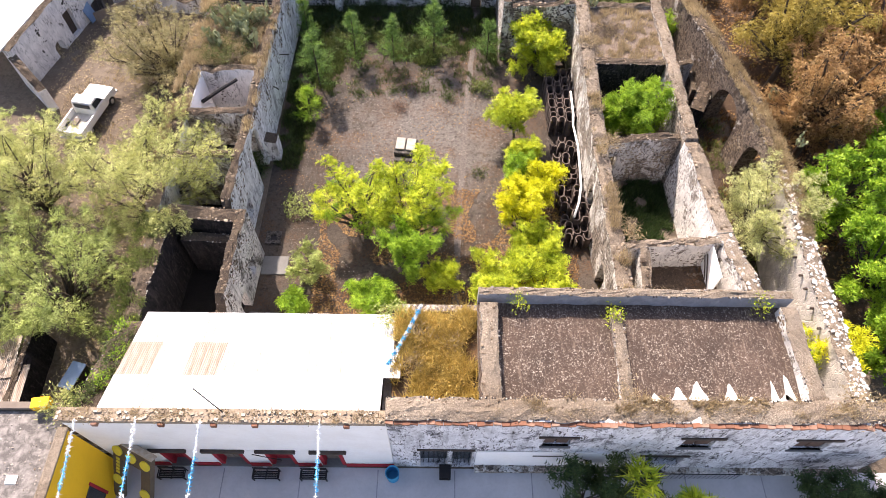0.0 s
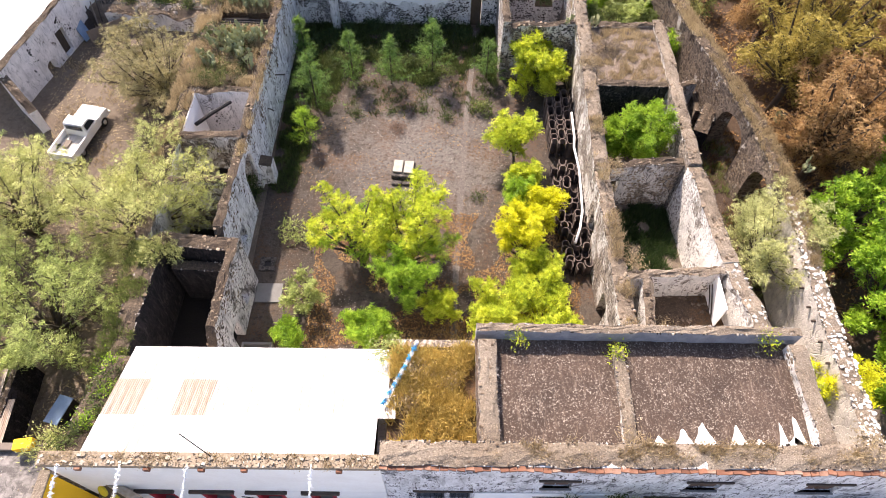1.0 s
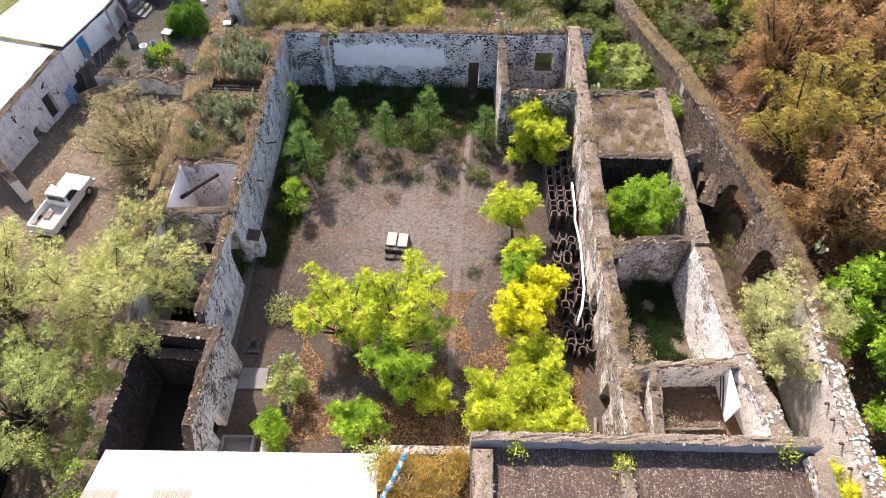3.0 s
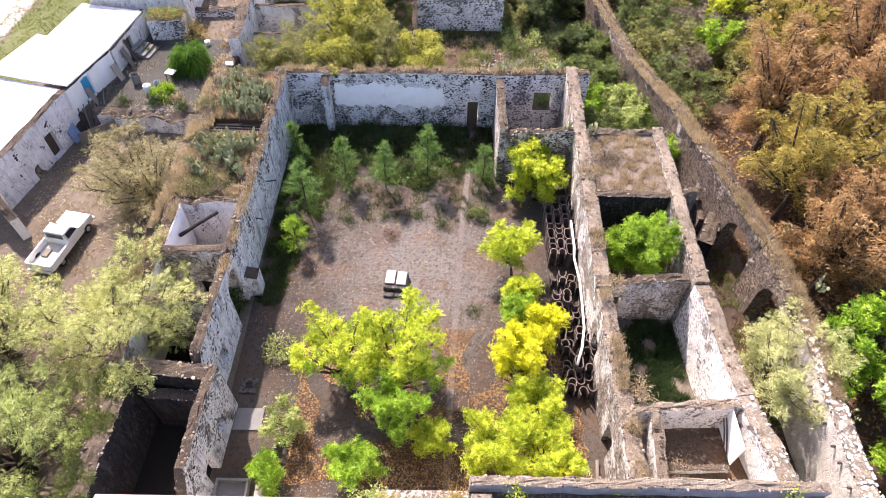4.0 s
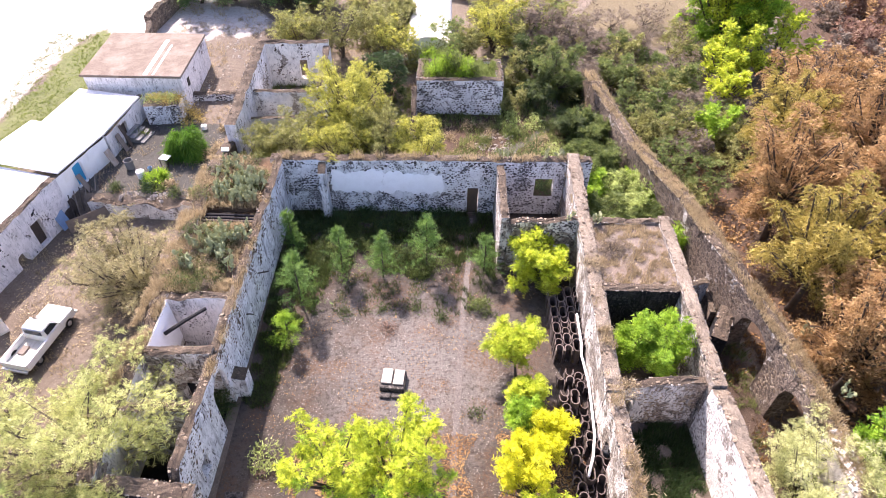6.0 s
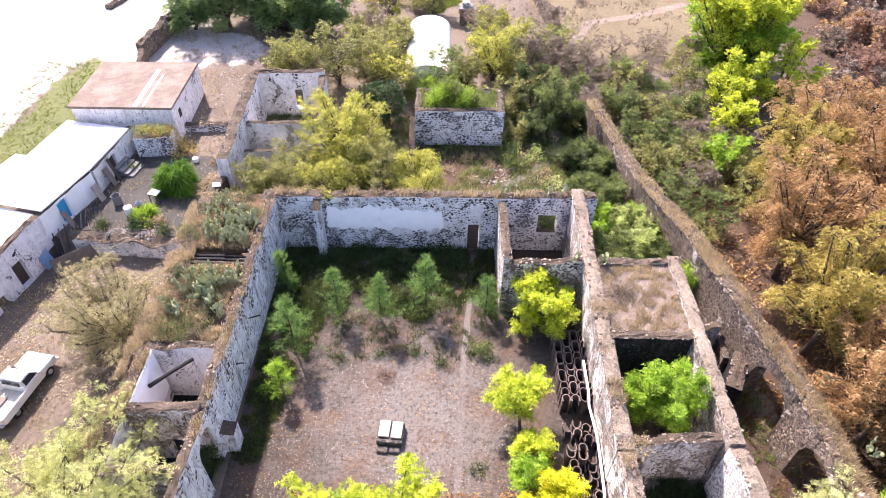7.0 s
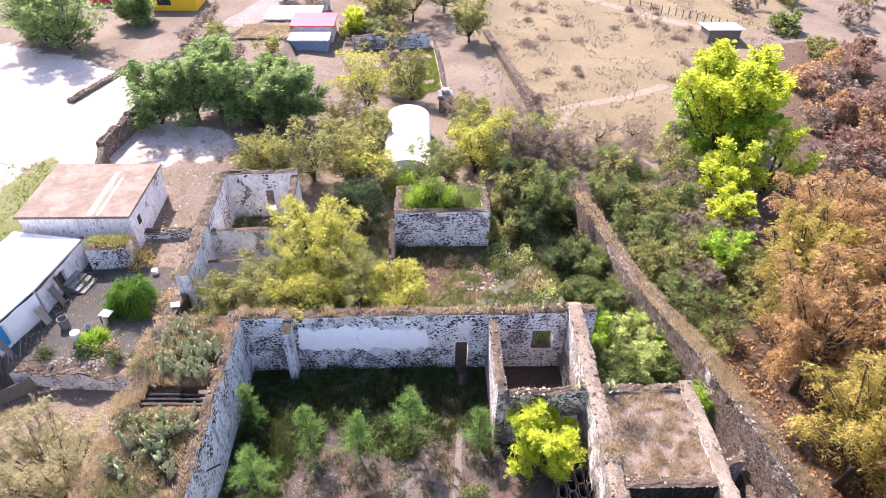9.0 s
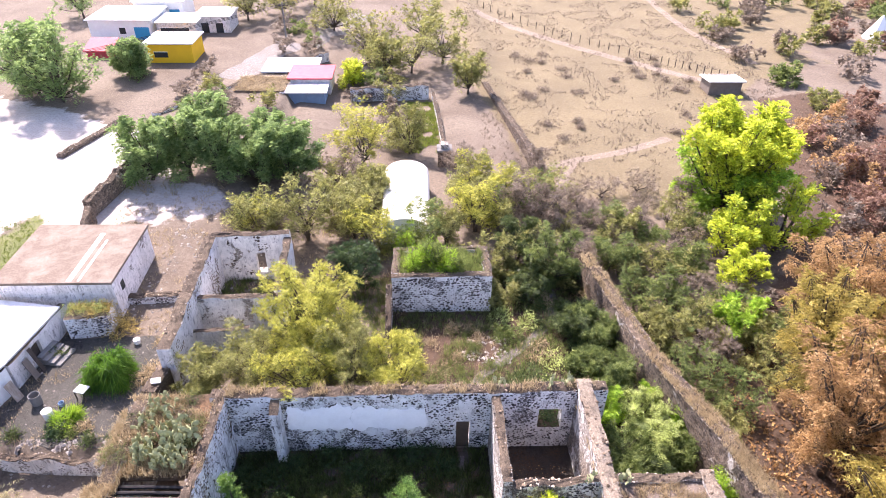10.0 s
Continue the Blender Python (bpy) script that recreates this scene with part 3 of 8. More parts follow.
def wall(name, a, b, thick, h0, h1, material, label, holes=(), z0=-0.15, ragged=0.25, seed=1, side_stones=0, face=1, dips=(),
         top_stones=3.0, stone=None, single=0, parent=None, top=None, step=0.36, stone_size=0.25, bare=(), top_stone=None, upper=0.0, gap=1.0):
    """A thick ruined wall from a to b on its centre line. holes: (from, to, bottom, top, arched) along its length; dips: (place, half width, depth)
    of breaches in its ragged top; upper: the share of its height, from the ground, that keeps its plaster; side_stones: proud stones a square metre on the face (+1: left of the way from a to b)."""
    a, b = Vector((*a, 0)), Vector((*b, 0))
    run = (b - a).length
    along = (b - a) / run
    left = Vector((-along.y, along.x, 0))
    rn = random.Random(seed)
    us = set(np.linspace(0, run, max(2, int(run / step) + 1)).tolist())
    H = max(h0, h1)
    for u0, u1, w0, w1, arched in holes:
        us |= {u0, u1}
        if arched:
            us |= {u0 + (u1 - u0) * f for f in (0.08, 0.2, 0.35, 0.5, 0.65, 0.8, 0.92)}
    us = sorted(us)
    us = [u for i, u in enumerate(us) if i == 0 or u - us[i - 1] > 0.04]

    def top_at(u):
        h = h0 + (h1 - h0) * u / run + ragged * (noise.noise(Vector((u * 0.55, seed * 3.1, 0))) + 0.5 * noise.noise(Vector((u * 1.9, seed, 5))))
        for c, hw, d in dips:
            if abs(u - c) < hw:
                h -= d * (1 - (abs(u - c) / hw) ** 1.5)
        return h

    bm = bmesh.new()
    lines = {}

    def vert(u, z, s):
        key = (round(u, 3), round(z, 3), s)
        if key not in lines:
            k = 0.05 + 0.10 * (z > 0.9 * H) if 0 < u < run else 0.0
            p = a + along * u + left * (s * thick / 2 + k * noise.noise(Vector((u * 1.1, z * 1.1, s * 7 + seed))))
            lines[key] = bm.verts.new((p.x, p.y, z))
        return lines[key]

    def crest(u, z, s):
        if abs(s) == 1 or u < 0.01 or u > run - 0.01:
            return z
        return z + 0.10 * thick * (1 - s * s) + 0.16 * min(1, ragged * 6) * noise.noise(Vector((u * 1.7, s * thick * 1.7, seed))) + 0.08 * noise.noise(Vector((u * 5, s * thick * 4, seed + 3)))

    def quad(*v):
        if len(set(v)) == len(v):
            try:
                return bm.faces.new(v)
            except ValueError:
                return None

    def arch_z(u, hole):
        u0, u1, w0, w1, arched = hole
        if not arched:
            return w1
        half = (u1 - u0) / 2
        d = min(1.0, abs(u - (u0 + half)) / half)
        return w1 - arched * (1 - math.sqrt(max(0.0, 1 - d * d)))

    for i in range(len(us) - 1):
        ua, ub = us[i], us[i + 1]
        um = (ua + ub) / 2
        here = [h for h in holes if h[0] - 1e-4 <= um <= h[1] + 1e-4]
        ta, tb = top_at(ua), top_at(ub)
        spans = [(z0, z0, ta, tb)]
        for h in sorted(here, key=lambda q: q[2]):
            s0 = spans.pop()
            spans.append((s0[0], s0[1], h[2], h[2]))
            spans.append((arch_z(ua, h), arch_z(ub, h), ta, tb))
        for n_s, (la, lb, ha, hb) in enumerate(spans):
            if max(ha - la, hb - lb) < 0.02:
                continue
            parts = max(1, int((max(ha, hb) - min(la, lb)) / 0.8))
            for q in range(parts):
                f0, f1 = q / parts, (q + 1) / parts
                za0, za1, zb0, zb1 = la + (ha - la) * f0, la + (ha - la) * f1, lb + (hb - lb) * f0, lb + (hb - lb) * f1
                quad(vert(ua, za0, -1), vert(ub, zb0, -1), vert(ub, zb1, -1), vert(ua, za1, -1))
                quad(vert(ub, zb0, 1), vert(ua, za0, 1), vert(ua, za1, 1), vert(ub, zb1, 1))
            if n_s == len(spans) - 1:
                row = (-1, -0.6, -0.2, 0.2, 0.6, 1)
                for s0, s1 in zip(row, row[1:]):
                    f = quad(vert(ua, crest(ua, ha, s0), s0), vert(ub, crest(ub, hb, s0), s0), vert(ub, crest(ub, hb, s1), s1), vert(ua, crest(ua, ha, s1), s1))
                    if f:
                        f.material_index = 1
            else:
                quad(vert(ua, ha, -1), vert(ub, hb, -1), vert(ub, hb, 1), vert(ua, ha, 1))
            if n_s:
                quad(vert(ua, la, 1), vert(ub, lb, 1), vert(ub, lb, -1), vert(ua, la, -1))
    for u in (0, run):
        s = 1 if u == 0 else -1
        quad(vert(u, z0, s), vert(u, z0, -s), vert(u, top_at(u), -s), vert(u, top_at(u), s))
    for h in holes:
        for u, s in ((h[0], -1), (h[1], 1)):
            if 0.05 < u < run - 0.05:
                za = arch_z(u, h)
                quad(vert(u, h[2], s), vert(u, h[2], -s), vert(u, za, -s), vert(u, za, s))
    me = bpy.data.meshes.new(name)
    bm.to_mesh(me)
    bm.free()
    me.materials.append(material)
    me.materials.append(top or M_TOP)
    ob = part(name, me, None, parent)
    tagged(ob, label, kind="" if parent else "structure")
    g = np.random.default_rng(seed)
    A, AL, LE = np.array(a), np.array(along), np.array(left)
    n = int(1.5 * run * top_stones * max(thick, 0.5))
    if n:
        u = g.uniform(0.1, run - 0.1, n)
        w = g.uniform(-0.5, 0.5, n) * thick
        P = A + AL * u[:, None] + LE * w[:, None]
        P[:, 2] = [top_at(q) + 0.07 * thick for q in u]
        S = ((0.05 if parent else 0.07) + (0.10 if parent else 0.18) * g.uniform(0, 1, (n, 1)) ** 1.8) * g.uniform(0.7, 1.3, (n, 3)) * np.array([1, 1, 0.6])
        lay_stones(ob, P, S, top_stone or M_STONE_B, min(single, n), seed)
        n = int(run * max(thick, 0.5) * 22)
        u, w = g.uniform(0.05, run - 0.05, n), g.choice((-0.5, 0.5), n) + g.normal(0, 0.16, n)
        P = A + AL * u[:, None] + LE * (np.clip(w, -0.5, 0.5) * thick)[:, None]
        P[:, 2] = [top_at(q) for q in u]
        S = (0.05 + 0.09 * g.uniform(0, 1, (n, 1))) * g.uniform(0.7, 1.4, (n, 3)) * np.array([1, 1, 0.7])
        lay_stones(ob, P[: n // 2], S[: n // 2], M_STONE_L, 0, seed + 1, True)
        lay_stones(ob, P[n // 2:], S[n // 2:], M_STONE_D, 0, seed + 2, True)
    for sd in ((1, -1) if face == 0 else (face,)):
        share = min(1.0, side_stones / 8.0)
        if not share:
            continue
        gu, gz = np.meshgrid(np.arange(0.12, run - 0.1, stone_size * 0.92 * gap), np.arange(z0 + 0.2, max(h0, h1) + ragged, stone_size * 0.70 * gap))
        gu = gu + (np.arange(gu.shape[0]) % 2)[:, None] * stone_size * 0.46
        u, z = (gu + g.normal(0, 0.055, gu.shape)).ravel(), (gz + g.normal(0, 0.04, gz.shape)).ravel()
        keep = np.array([0.04 < v < run - 0.04 and q < top_at(v) - 0.08 and
                         noise.noise(Vector((v * 0.55, q * 0.4, seed * 1.7 + sd))) + 0.55 * noise.noise(Vector((v * 1.9, q * 1.3, seed + 4 * sd))) < 1.25 * share - 0.45 + (2 if share == 1 else 0) for v, q in zip(u, z)])
        keep &= g.uniform(0, 1, len(u)) < 0.9
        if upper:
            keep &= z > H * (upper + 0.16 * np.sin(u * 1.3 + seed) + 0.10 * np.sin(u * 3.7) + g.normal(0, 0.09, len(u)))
        for h in holes:
            keep &= ~((u > h[0] - 0.14) & (u < h[1] + 0.14) & (z > h[2] - 0.14) & (z < h[3] + 0.14))
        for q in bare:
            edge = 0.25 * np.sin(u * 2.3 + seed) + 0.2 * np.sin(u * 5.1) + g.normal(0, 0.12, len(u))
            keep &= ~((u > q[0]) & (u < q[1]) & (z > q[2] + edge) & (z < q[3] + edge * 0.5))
        order = g.permutation(np.flatnonzero(keep))
        u, z = u[order], z[order]
        P = A + AL * u[:, None] + LE * (sd * thick / 2)
        P[:, 2] = z
        S = (0.5 + 0.85 * g.uniform(0, 1, (len(u), 1)) ** 1.3) * stone_size * np.stack([g.uniform(0.75, 1.15, len(u)), g.uniform(0.16, 0.34, len(u)), g.uniform(0.55, 0.85, len(u))], 1)
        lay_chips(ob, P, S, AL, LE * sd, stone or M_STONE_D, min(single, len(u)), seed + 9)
    return ob


def leaves(C, out, m, spread, length, width, droop, g):
    """Loose leaf blades, m round each place of C, that point outwards and hang by droop."""
    n = len(C) * m
    P = np.repeat(C, m, 0) + g.normal(0, 1, (n, 3)) * spread
    D = g.normal(0, 1, (n, 3)) * 0.75 + np.repeat(out, m, 0) * 0.7 + np.array([0, 0, -droop])
    D /= np.linalg.norm(D, axis=1)[:, None]
    Sd = np.cross(D, g.normal(0, 1, (n, 3)))
    Sd /= np.linalg.norm(Sd, axis=1)[:, None] + 1e-9
    Ln = length * g.uniform(0.6, 1.3, (n, 1))
    Wd = width * g.uniform(0.7, 1.3, (n, 1))
    V = np.stack([P - Sd * Wd, P + Sd * Wd, P + D * Ln + np.array([0, 0, -0.25]) * Ln * droop], 1).reshape(-1, 3)
    return V, np.arange(n * 3, dtype=np.int32).reshape(-1, 3)


def fronds(C, out, nf, spread, length, leaflet, width, droop, g, pairs=3):
    """Feathered leaves: nf stalks fan out of each place of C, with pairs of leaflets along each stalk."""
    n = len(C) * nf
    P = np.repeat(C, nf, 0) + g.normal(0, 1, (n, 3)) * spread
    D = g.normal(0, 1, (n, 3)) * 0.8 + np.repeat(out, nf, 0) * 0.75 + np.array([0, 0, 0.15])
    D /= np.linalg.norm(D, axis=1)[:, None]
    L = length * g.uniform(0.65, 1.25, (n, 1))
    Sd = np.cross(D, np.array([0, 0, 1.0]) + g.normal(0, 0.35, (n, 3)))
    Sd /= np.linalg.norm(Sd, axis=1)[:, None] + 1e-9
    T = []
    for k in range(pairs):
        f = (k + 0.6) / pairs
        B = P + D * L * f - np.array([0, 0, 1.0]) * L * droop * f * f
        for s in (-1, 1):
            q = leaflet * (1.15 - 0.5 * f) * g.uniform(0.75, 1.25, (n, 1))
            tip = B + (Sd * s * 0.85 + D * 0.55 + g.normal(0, 0.22, (n, 3)) + np.array([0, 0, -0.3 * droop])) * q
            w = D * width * g.uniform(0.8, 1.2, (n, 1))
            T.append(np.stack([B - w, B + w, tip], 1))
    V = np.concatenate(T).reshape(-1, 3)
    return V, np.arange(len(V), dtype=np.int32).reshape(-1, 3)


def tree(name, x, y, h, spread, leaf, label, seed, z=None, trunk=0.2, lobes=8, clusters=26, m=26, size=(0.46, 0.026), droop=0.35, puff=0.32,
         thick=None, lean=(0, 0), category="tree", group="", stems=1, shell=0.45, bark=None, squash=1.0, low=0.15, leaf2=None, low_share=0.0):
    """A tree: a tapered trunk, limbs to its lobes, twigs to their sprays, and sprays of leaf blades with gaps between."""
    g = np.random.default_rng(seed)
    z = float(ground_z(x, y)) if z is None else z
    root = thing(name, x, y, z, label, category, group)
    fine = 1.0 if y > 64 or x > 36 else 1.5
    lobes, clusters, nf = int(lobes * (1.6 if fine == 1 else 2.2)), int(clusters * (0.8 if fine == 1 else 0.58)), max(3, int(m * 0.22))
    r0 = thick or 0.03 * h
    th = h * trunk
    ch = (h - th * 0.8) / 2
    mid = np.array([lean[0], lean[1], th * 0.8 + ch])
    wood, C, O, C2, O2 = [], [], [], [], []
    fork = [np.array([g.normal(0, 0.12) * stems + lean[0] * 0.4, g.normal(0, 0.12) * stems + lean[1] * 0.4, th * g.uniform(0.8, 1.1)]) for _ in range(stems)]
    for f in fork:
        wood.append(tube([(g.normal(0, 0.05) * stems, g.normal(0, 0.05) * stems, -0.15), f * np.array([0.4, 0.6, 0.5]), f], [r0, r0 * 0.8, r0 * 0.6], 7))
    for i in range(lobes):
        ang = 2.4 * i + g.uniform(-0.5, 0.5)
        lift = g.uniform(-0.95, 0.85) if i else 0.75
        wide = math.sqrt(max(0.05, 1 - lift * lift)) if lift > 0 else 1 - 0.3 * lift * lift
        rad = wide * g.uniform(0.32, 0.95) * spread
        c = mid + np.array([math.cos(ang) * rad, math.sin(ang) * rad, lift * ch * (0.62 if lift > 0 else 0.95)])
        rl = spread * (g.uniform(0.20, 0.38) if fine == 1 else g.uniform(0.15, 0.32))
        f = fork[i % stems]
        bend = (f + c) / 2 + np.array([g.normal(0, 0.15), g.normal(0, 0.15), -0.1]) * spread * 0.3
        wood.append(tube([f, bend, c], [r0 * 0.5, r0 * 0.3, r0 * 0.14], 5))
        way = (c - f) / (np.linalg.norm(c - f) + 1e-6)
        tip = c + way * rl * 0.85 + np.array([0, 0, rl * (0.35 - 0.5 * droop)])
        d = g.normal(0, 1, (clusters, 3))
        d /= np.linalg.norm(d, axis=1)[:, None]
        t = g.uniform(0.08, 1, (clusters, 1)) ** (0.72 if low > 0.06 else 1.0)
        q = bend + (tip - bend) * t + d * rl * (0.25 + shell) * (1.12 - t) ** 0.55 * np.array([1, 1, 0.75 * squash])
        q[:, 2] += rl * (0.5 * np.sin(3.1 * t[:, 0]) - 0.5 * droop * t[:, 0] ** 2)
        ok = q[:, 2] > h * low
        q, d = q[ok], d[ok]
        (C if leaf2 is None or lift > low_share else C2).append(q)
        (O if leaf2 is None or lift > low_share else O2).append(way * 0.8 + d * 0.45)
        for p in q[::5]:
            wood.append(tube([c, (c + p) / 2 + np.array([0, 0, 0.08]), p], [r0 * 0.10, r0 * 0.07, 0.012], 3, False))
    V, F = joined(wood)
    part("trunk", mesh_of("trunk", V, F, bark or M_BARK, True), None, root)
    far = fine == 1
    V, F = fronds(np.concatenate(C), np.concatenate(O), nf, puff * 0.32, size[0], size[0] * (0.56 if far else 0.46), size[1] * (1.9 if far else 1.4), droop, g, 2 if far else 4 if name == "courtyard_tree" else 3)
    V[:, 2] = np.maximum(V[:, 2], 0.02)
    part("crown", mesh_of("crown", V, F, leaf), None, root)
    if C2:
        V, F = fronds(np.concatenate(C2), np.concatenate(O2), nf, puff * 0.32, size[0], size[0] * 0.46, size[1] * 1.4, droop, g)
        V[:, 2] = np.maximum(V[:, 2], 0.02)
        part("lower_crown", mesh_of("lower_crown", V, F, leaf2), None, root)
    return root


def conifer(name, x, y, h, spread, leaf, label, seed, group=""):
    """A young cedar: a straight stem with tiers of drooping, feathered boughs."""
    g = np.random.default_rng(seed)
    root = thing(name, x, y, 0, label, "tree", group)
    part("trunk", mesh_of("trunk", *tube([(0, 0, -0.1), (0.03, 0.02, h * 0.5), (0, 0, h * 0.97)], [0.07, 0.05, 0.012], 6), M_BARK), None, root)
    C, O = [], []
    for k in range(int(h * 12)):
        t = g.uniform(0.06, 1.0) ** 0.8
        a = k * 2.4 + g.uniform(-0.3, 0.3)
        ln = 1.15 * spread * (1.02 - t) ** 1.1 * g.uniform(0.65, 1.12) + 0.08
        for f in np.linspace(0.25, 1.0, 5):
            C.append((math.cos(a) * ln * f, math.sin(a) * ln * f, t * h + 0.02 * ln * f + 0.12 * f * f * ln))
            O.append((1.3 * math.cos(a), 1.3 * math.sin(a), 0.7))
    V, F = fronds(np.array(C), np.array(O), 3, 0.05, 0.42, 0.12, 0.020, 0.12, g, 4)
    part("crown", mesh_of("crown", V, F, leaf), None, root)
    return root


def bush(name, x, y, r, h, leaf, label, seed, z=None, n=70, m=22, size=(0.22, 0.045), droop=0.1, category="bush", group="", puff=0.2):
    """A low bush: stems from one root and a mound of leaf blades."""
    g = np.random.default_rng(seed)
    z = float(ground_z(x, y)) if z is None else z
    root = thing(name, x, y, z, label, category, group)
    d = g.normal(0, 1, (n, 3))
    d[:, 2] = np.abs(d[:, 2])
    d /= np.linalg.norm(d, axis=1)[:, None]
    lump = 1 + 0.28 * np.sin(d[:, 0] * 5 + seed) + 0.22 * np.sin(d[:, 1] * 6 + 2 * seed)
    C = d * g.uniform(0.5, 1.0, (n, 1)) ** 0.5 * lump[:, None] * np.array([r, r, h])
    C[:, 2] = np.maximum(C[:, 2], 0.06)
    wood = [tube([(0, 0, -0.05), c * np.array([0.4, 0.4, 0.6]), c], [0.03, 0.02, 0.006], 3, False) for c in C[::4]]
    part("stem", mesh_of("stem", *joined(wood), M_BARK), None, root)
    V, F = leaves(C, d, m, puff, size[0], size[1], droop, g)
    V[:, 2] = np.maximum(V[:, 2], 0.01)
    part("foliage", mesh_of("foliage", V, F, leaf), None, root)
    return root


def tufts(name, P, blades, height, width, leaf, label, seed, spread=0.10, lean=0.35):
    """Grass as one piece of stuff: blades that fan out of each place of P."""
    g = np.random.default_rng(seed)
    n = len(P) * blades
    B = np.repeat(P, blades, 0) + g.normal(0, spread, (n, 3)) * np.array([1, 1, 0])
    Hh = np.repeat(height * g.uniform(0.5, 1.3, (len(P), 1)), blades, 0) * g.uniform(0.6, 1.1, (n, 1))
    D = np.concatenate([g.normal(0, lean, (n, 2)), np.ones((n, 1))], 1)
    S = np.concatenate([g.normal(0, 1, (n, 2)), np.zeros((n, 1))], 1)
    S /= np.linalg.norm(S, axis=1)[:, None]
    V = np.stack([B - S * width, B + S * width, B + D * Hh], 1).reshape(-1, 3)
    return tagged(part(name, mesh_of(name, V, np.arange(n * 3, dtype=np.int32).reshape(-1, 3), leaf), None, None), label, "grass", kind="stuff")


def scatter(n, x0, x1, y0, y1, seed, keep=None, clump=0.5, size=2.5, z=None):
    """Places over a stretch of ground, thicker in clumps."""
    g = np.random.default_rng(seed)
    P = np.stack([g.uniform(x0, x1, n), g.uniform(y0, y1, n)], 1)
    if clump:
        v = np.array([noise.noise(Vector((p[0] / size, p[1] / size, seed))) for p in P])
        P = P[v > clump - 0.5]
    if keep is not None:
        P = P[keep(P[:, 0], P[:, 1])]
    zz = ground_z(P[:, 0], P[:, 1]) if z is None else np.full(len(P), z)
    return np.concatenate([P, zz[:, None]], 1)


def patch(name, outline, material, label, lift=0.03, z=None, rough=0.0, kind="structure", cells=1.2):
    """A flat stretch of ground with a soft, wandering outline, laid over the ground."""
    bm = bmesh.new()
    pts = []
    for i, p in enumerate(outline):
        q = outline[(i + 1) % len(outline)]
        n = max(1, int(math.dist(p, q) / cells))
        for k in range(n):
            x, y = p[0] + (q[0] - p[0]) * k / n, p[1] + (q[1] - p[1]) * k / n
            if rough:
                x += rough * noise.noise(Vector((x * 0.5, y * 0.5, 3)))
                y += rough * noise.noise(Vector((x * 0.5, y * 0.5, 9)))
            pts.append((x, y))
    f = bm.faces.new([bm.verts.new((x, y, 0)) for x, y in pts])
    bmesh.ops.triangulate(bm, faces=[f])
    bmesh.ops.subdivide_edges(bm, edges=[e for e in bm.edges if e.calc_length() > 4], cuts=3, use_grid_fill=True)
    for v in bm.verts:
        v.co.z = (float(ground_z(v.co.x, v.co.y)) if z is None else z) + lift
    return solid(name, bm, material, label, kind=kind)


def ribbon(name, pts, width, material, label, lift=0.04, seed=0):
    """A path or track that follows the points, its edges wandering."""
    P = np.array(pts, float)
    t = np.linspace(0, len(P) - 1, 14 * (len(P) - 1))
    X, Y = np.interp(t, range(len(P)), P[:, 0]), np.interp(t, range(len(P)), P[:, 1])
    k = np.ones(9) / 9
    X = np.convolve(np.pad(X, 4, "edge"), k, "valid")
    Y = np.convolve(np.pad(Y, 4, "edge"), k, "valid")
    T = np.stack([np.gradient(X), np.gradient(Y)], 1)
    T /= np.linalg.norm(T, axis=1)[:, None]
    N = np.stack([-T[:, 1], T[:, 0]], 1)
    V = []
    for i in range(len(X)):
        wl, wr = (width / 2 * (1 + 0.45 * noise.noise(Vector((i * 0.35, seed, s)))) for s in (0, 8))
        for w in (-wl, wr):
            x, y = X[i] + N[i, 0] * w, Y[i] + N[i, 1] * w
            V.append((x, y, float(ground_z(x, y)) + lift))
    F = [(2 * i, 2 * i + 1, 2 * i + 3, 2 * i + 2) for i in range(len(X) - 1)]
    return solid(name, mesh_of(name, np.array(V), F, material), None, label)


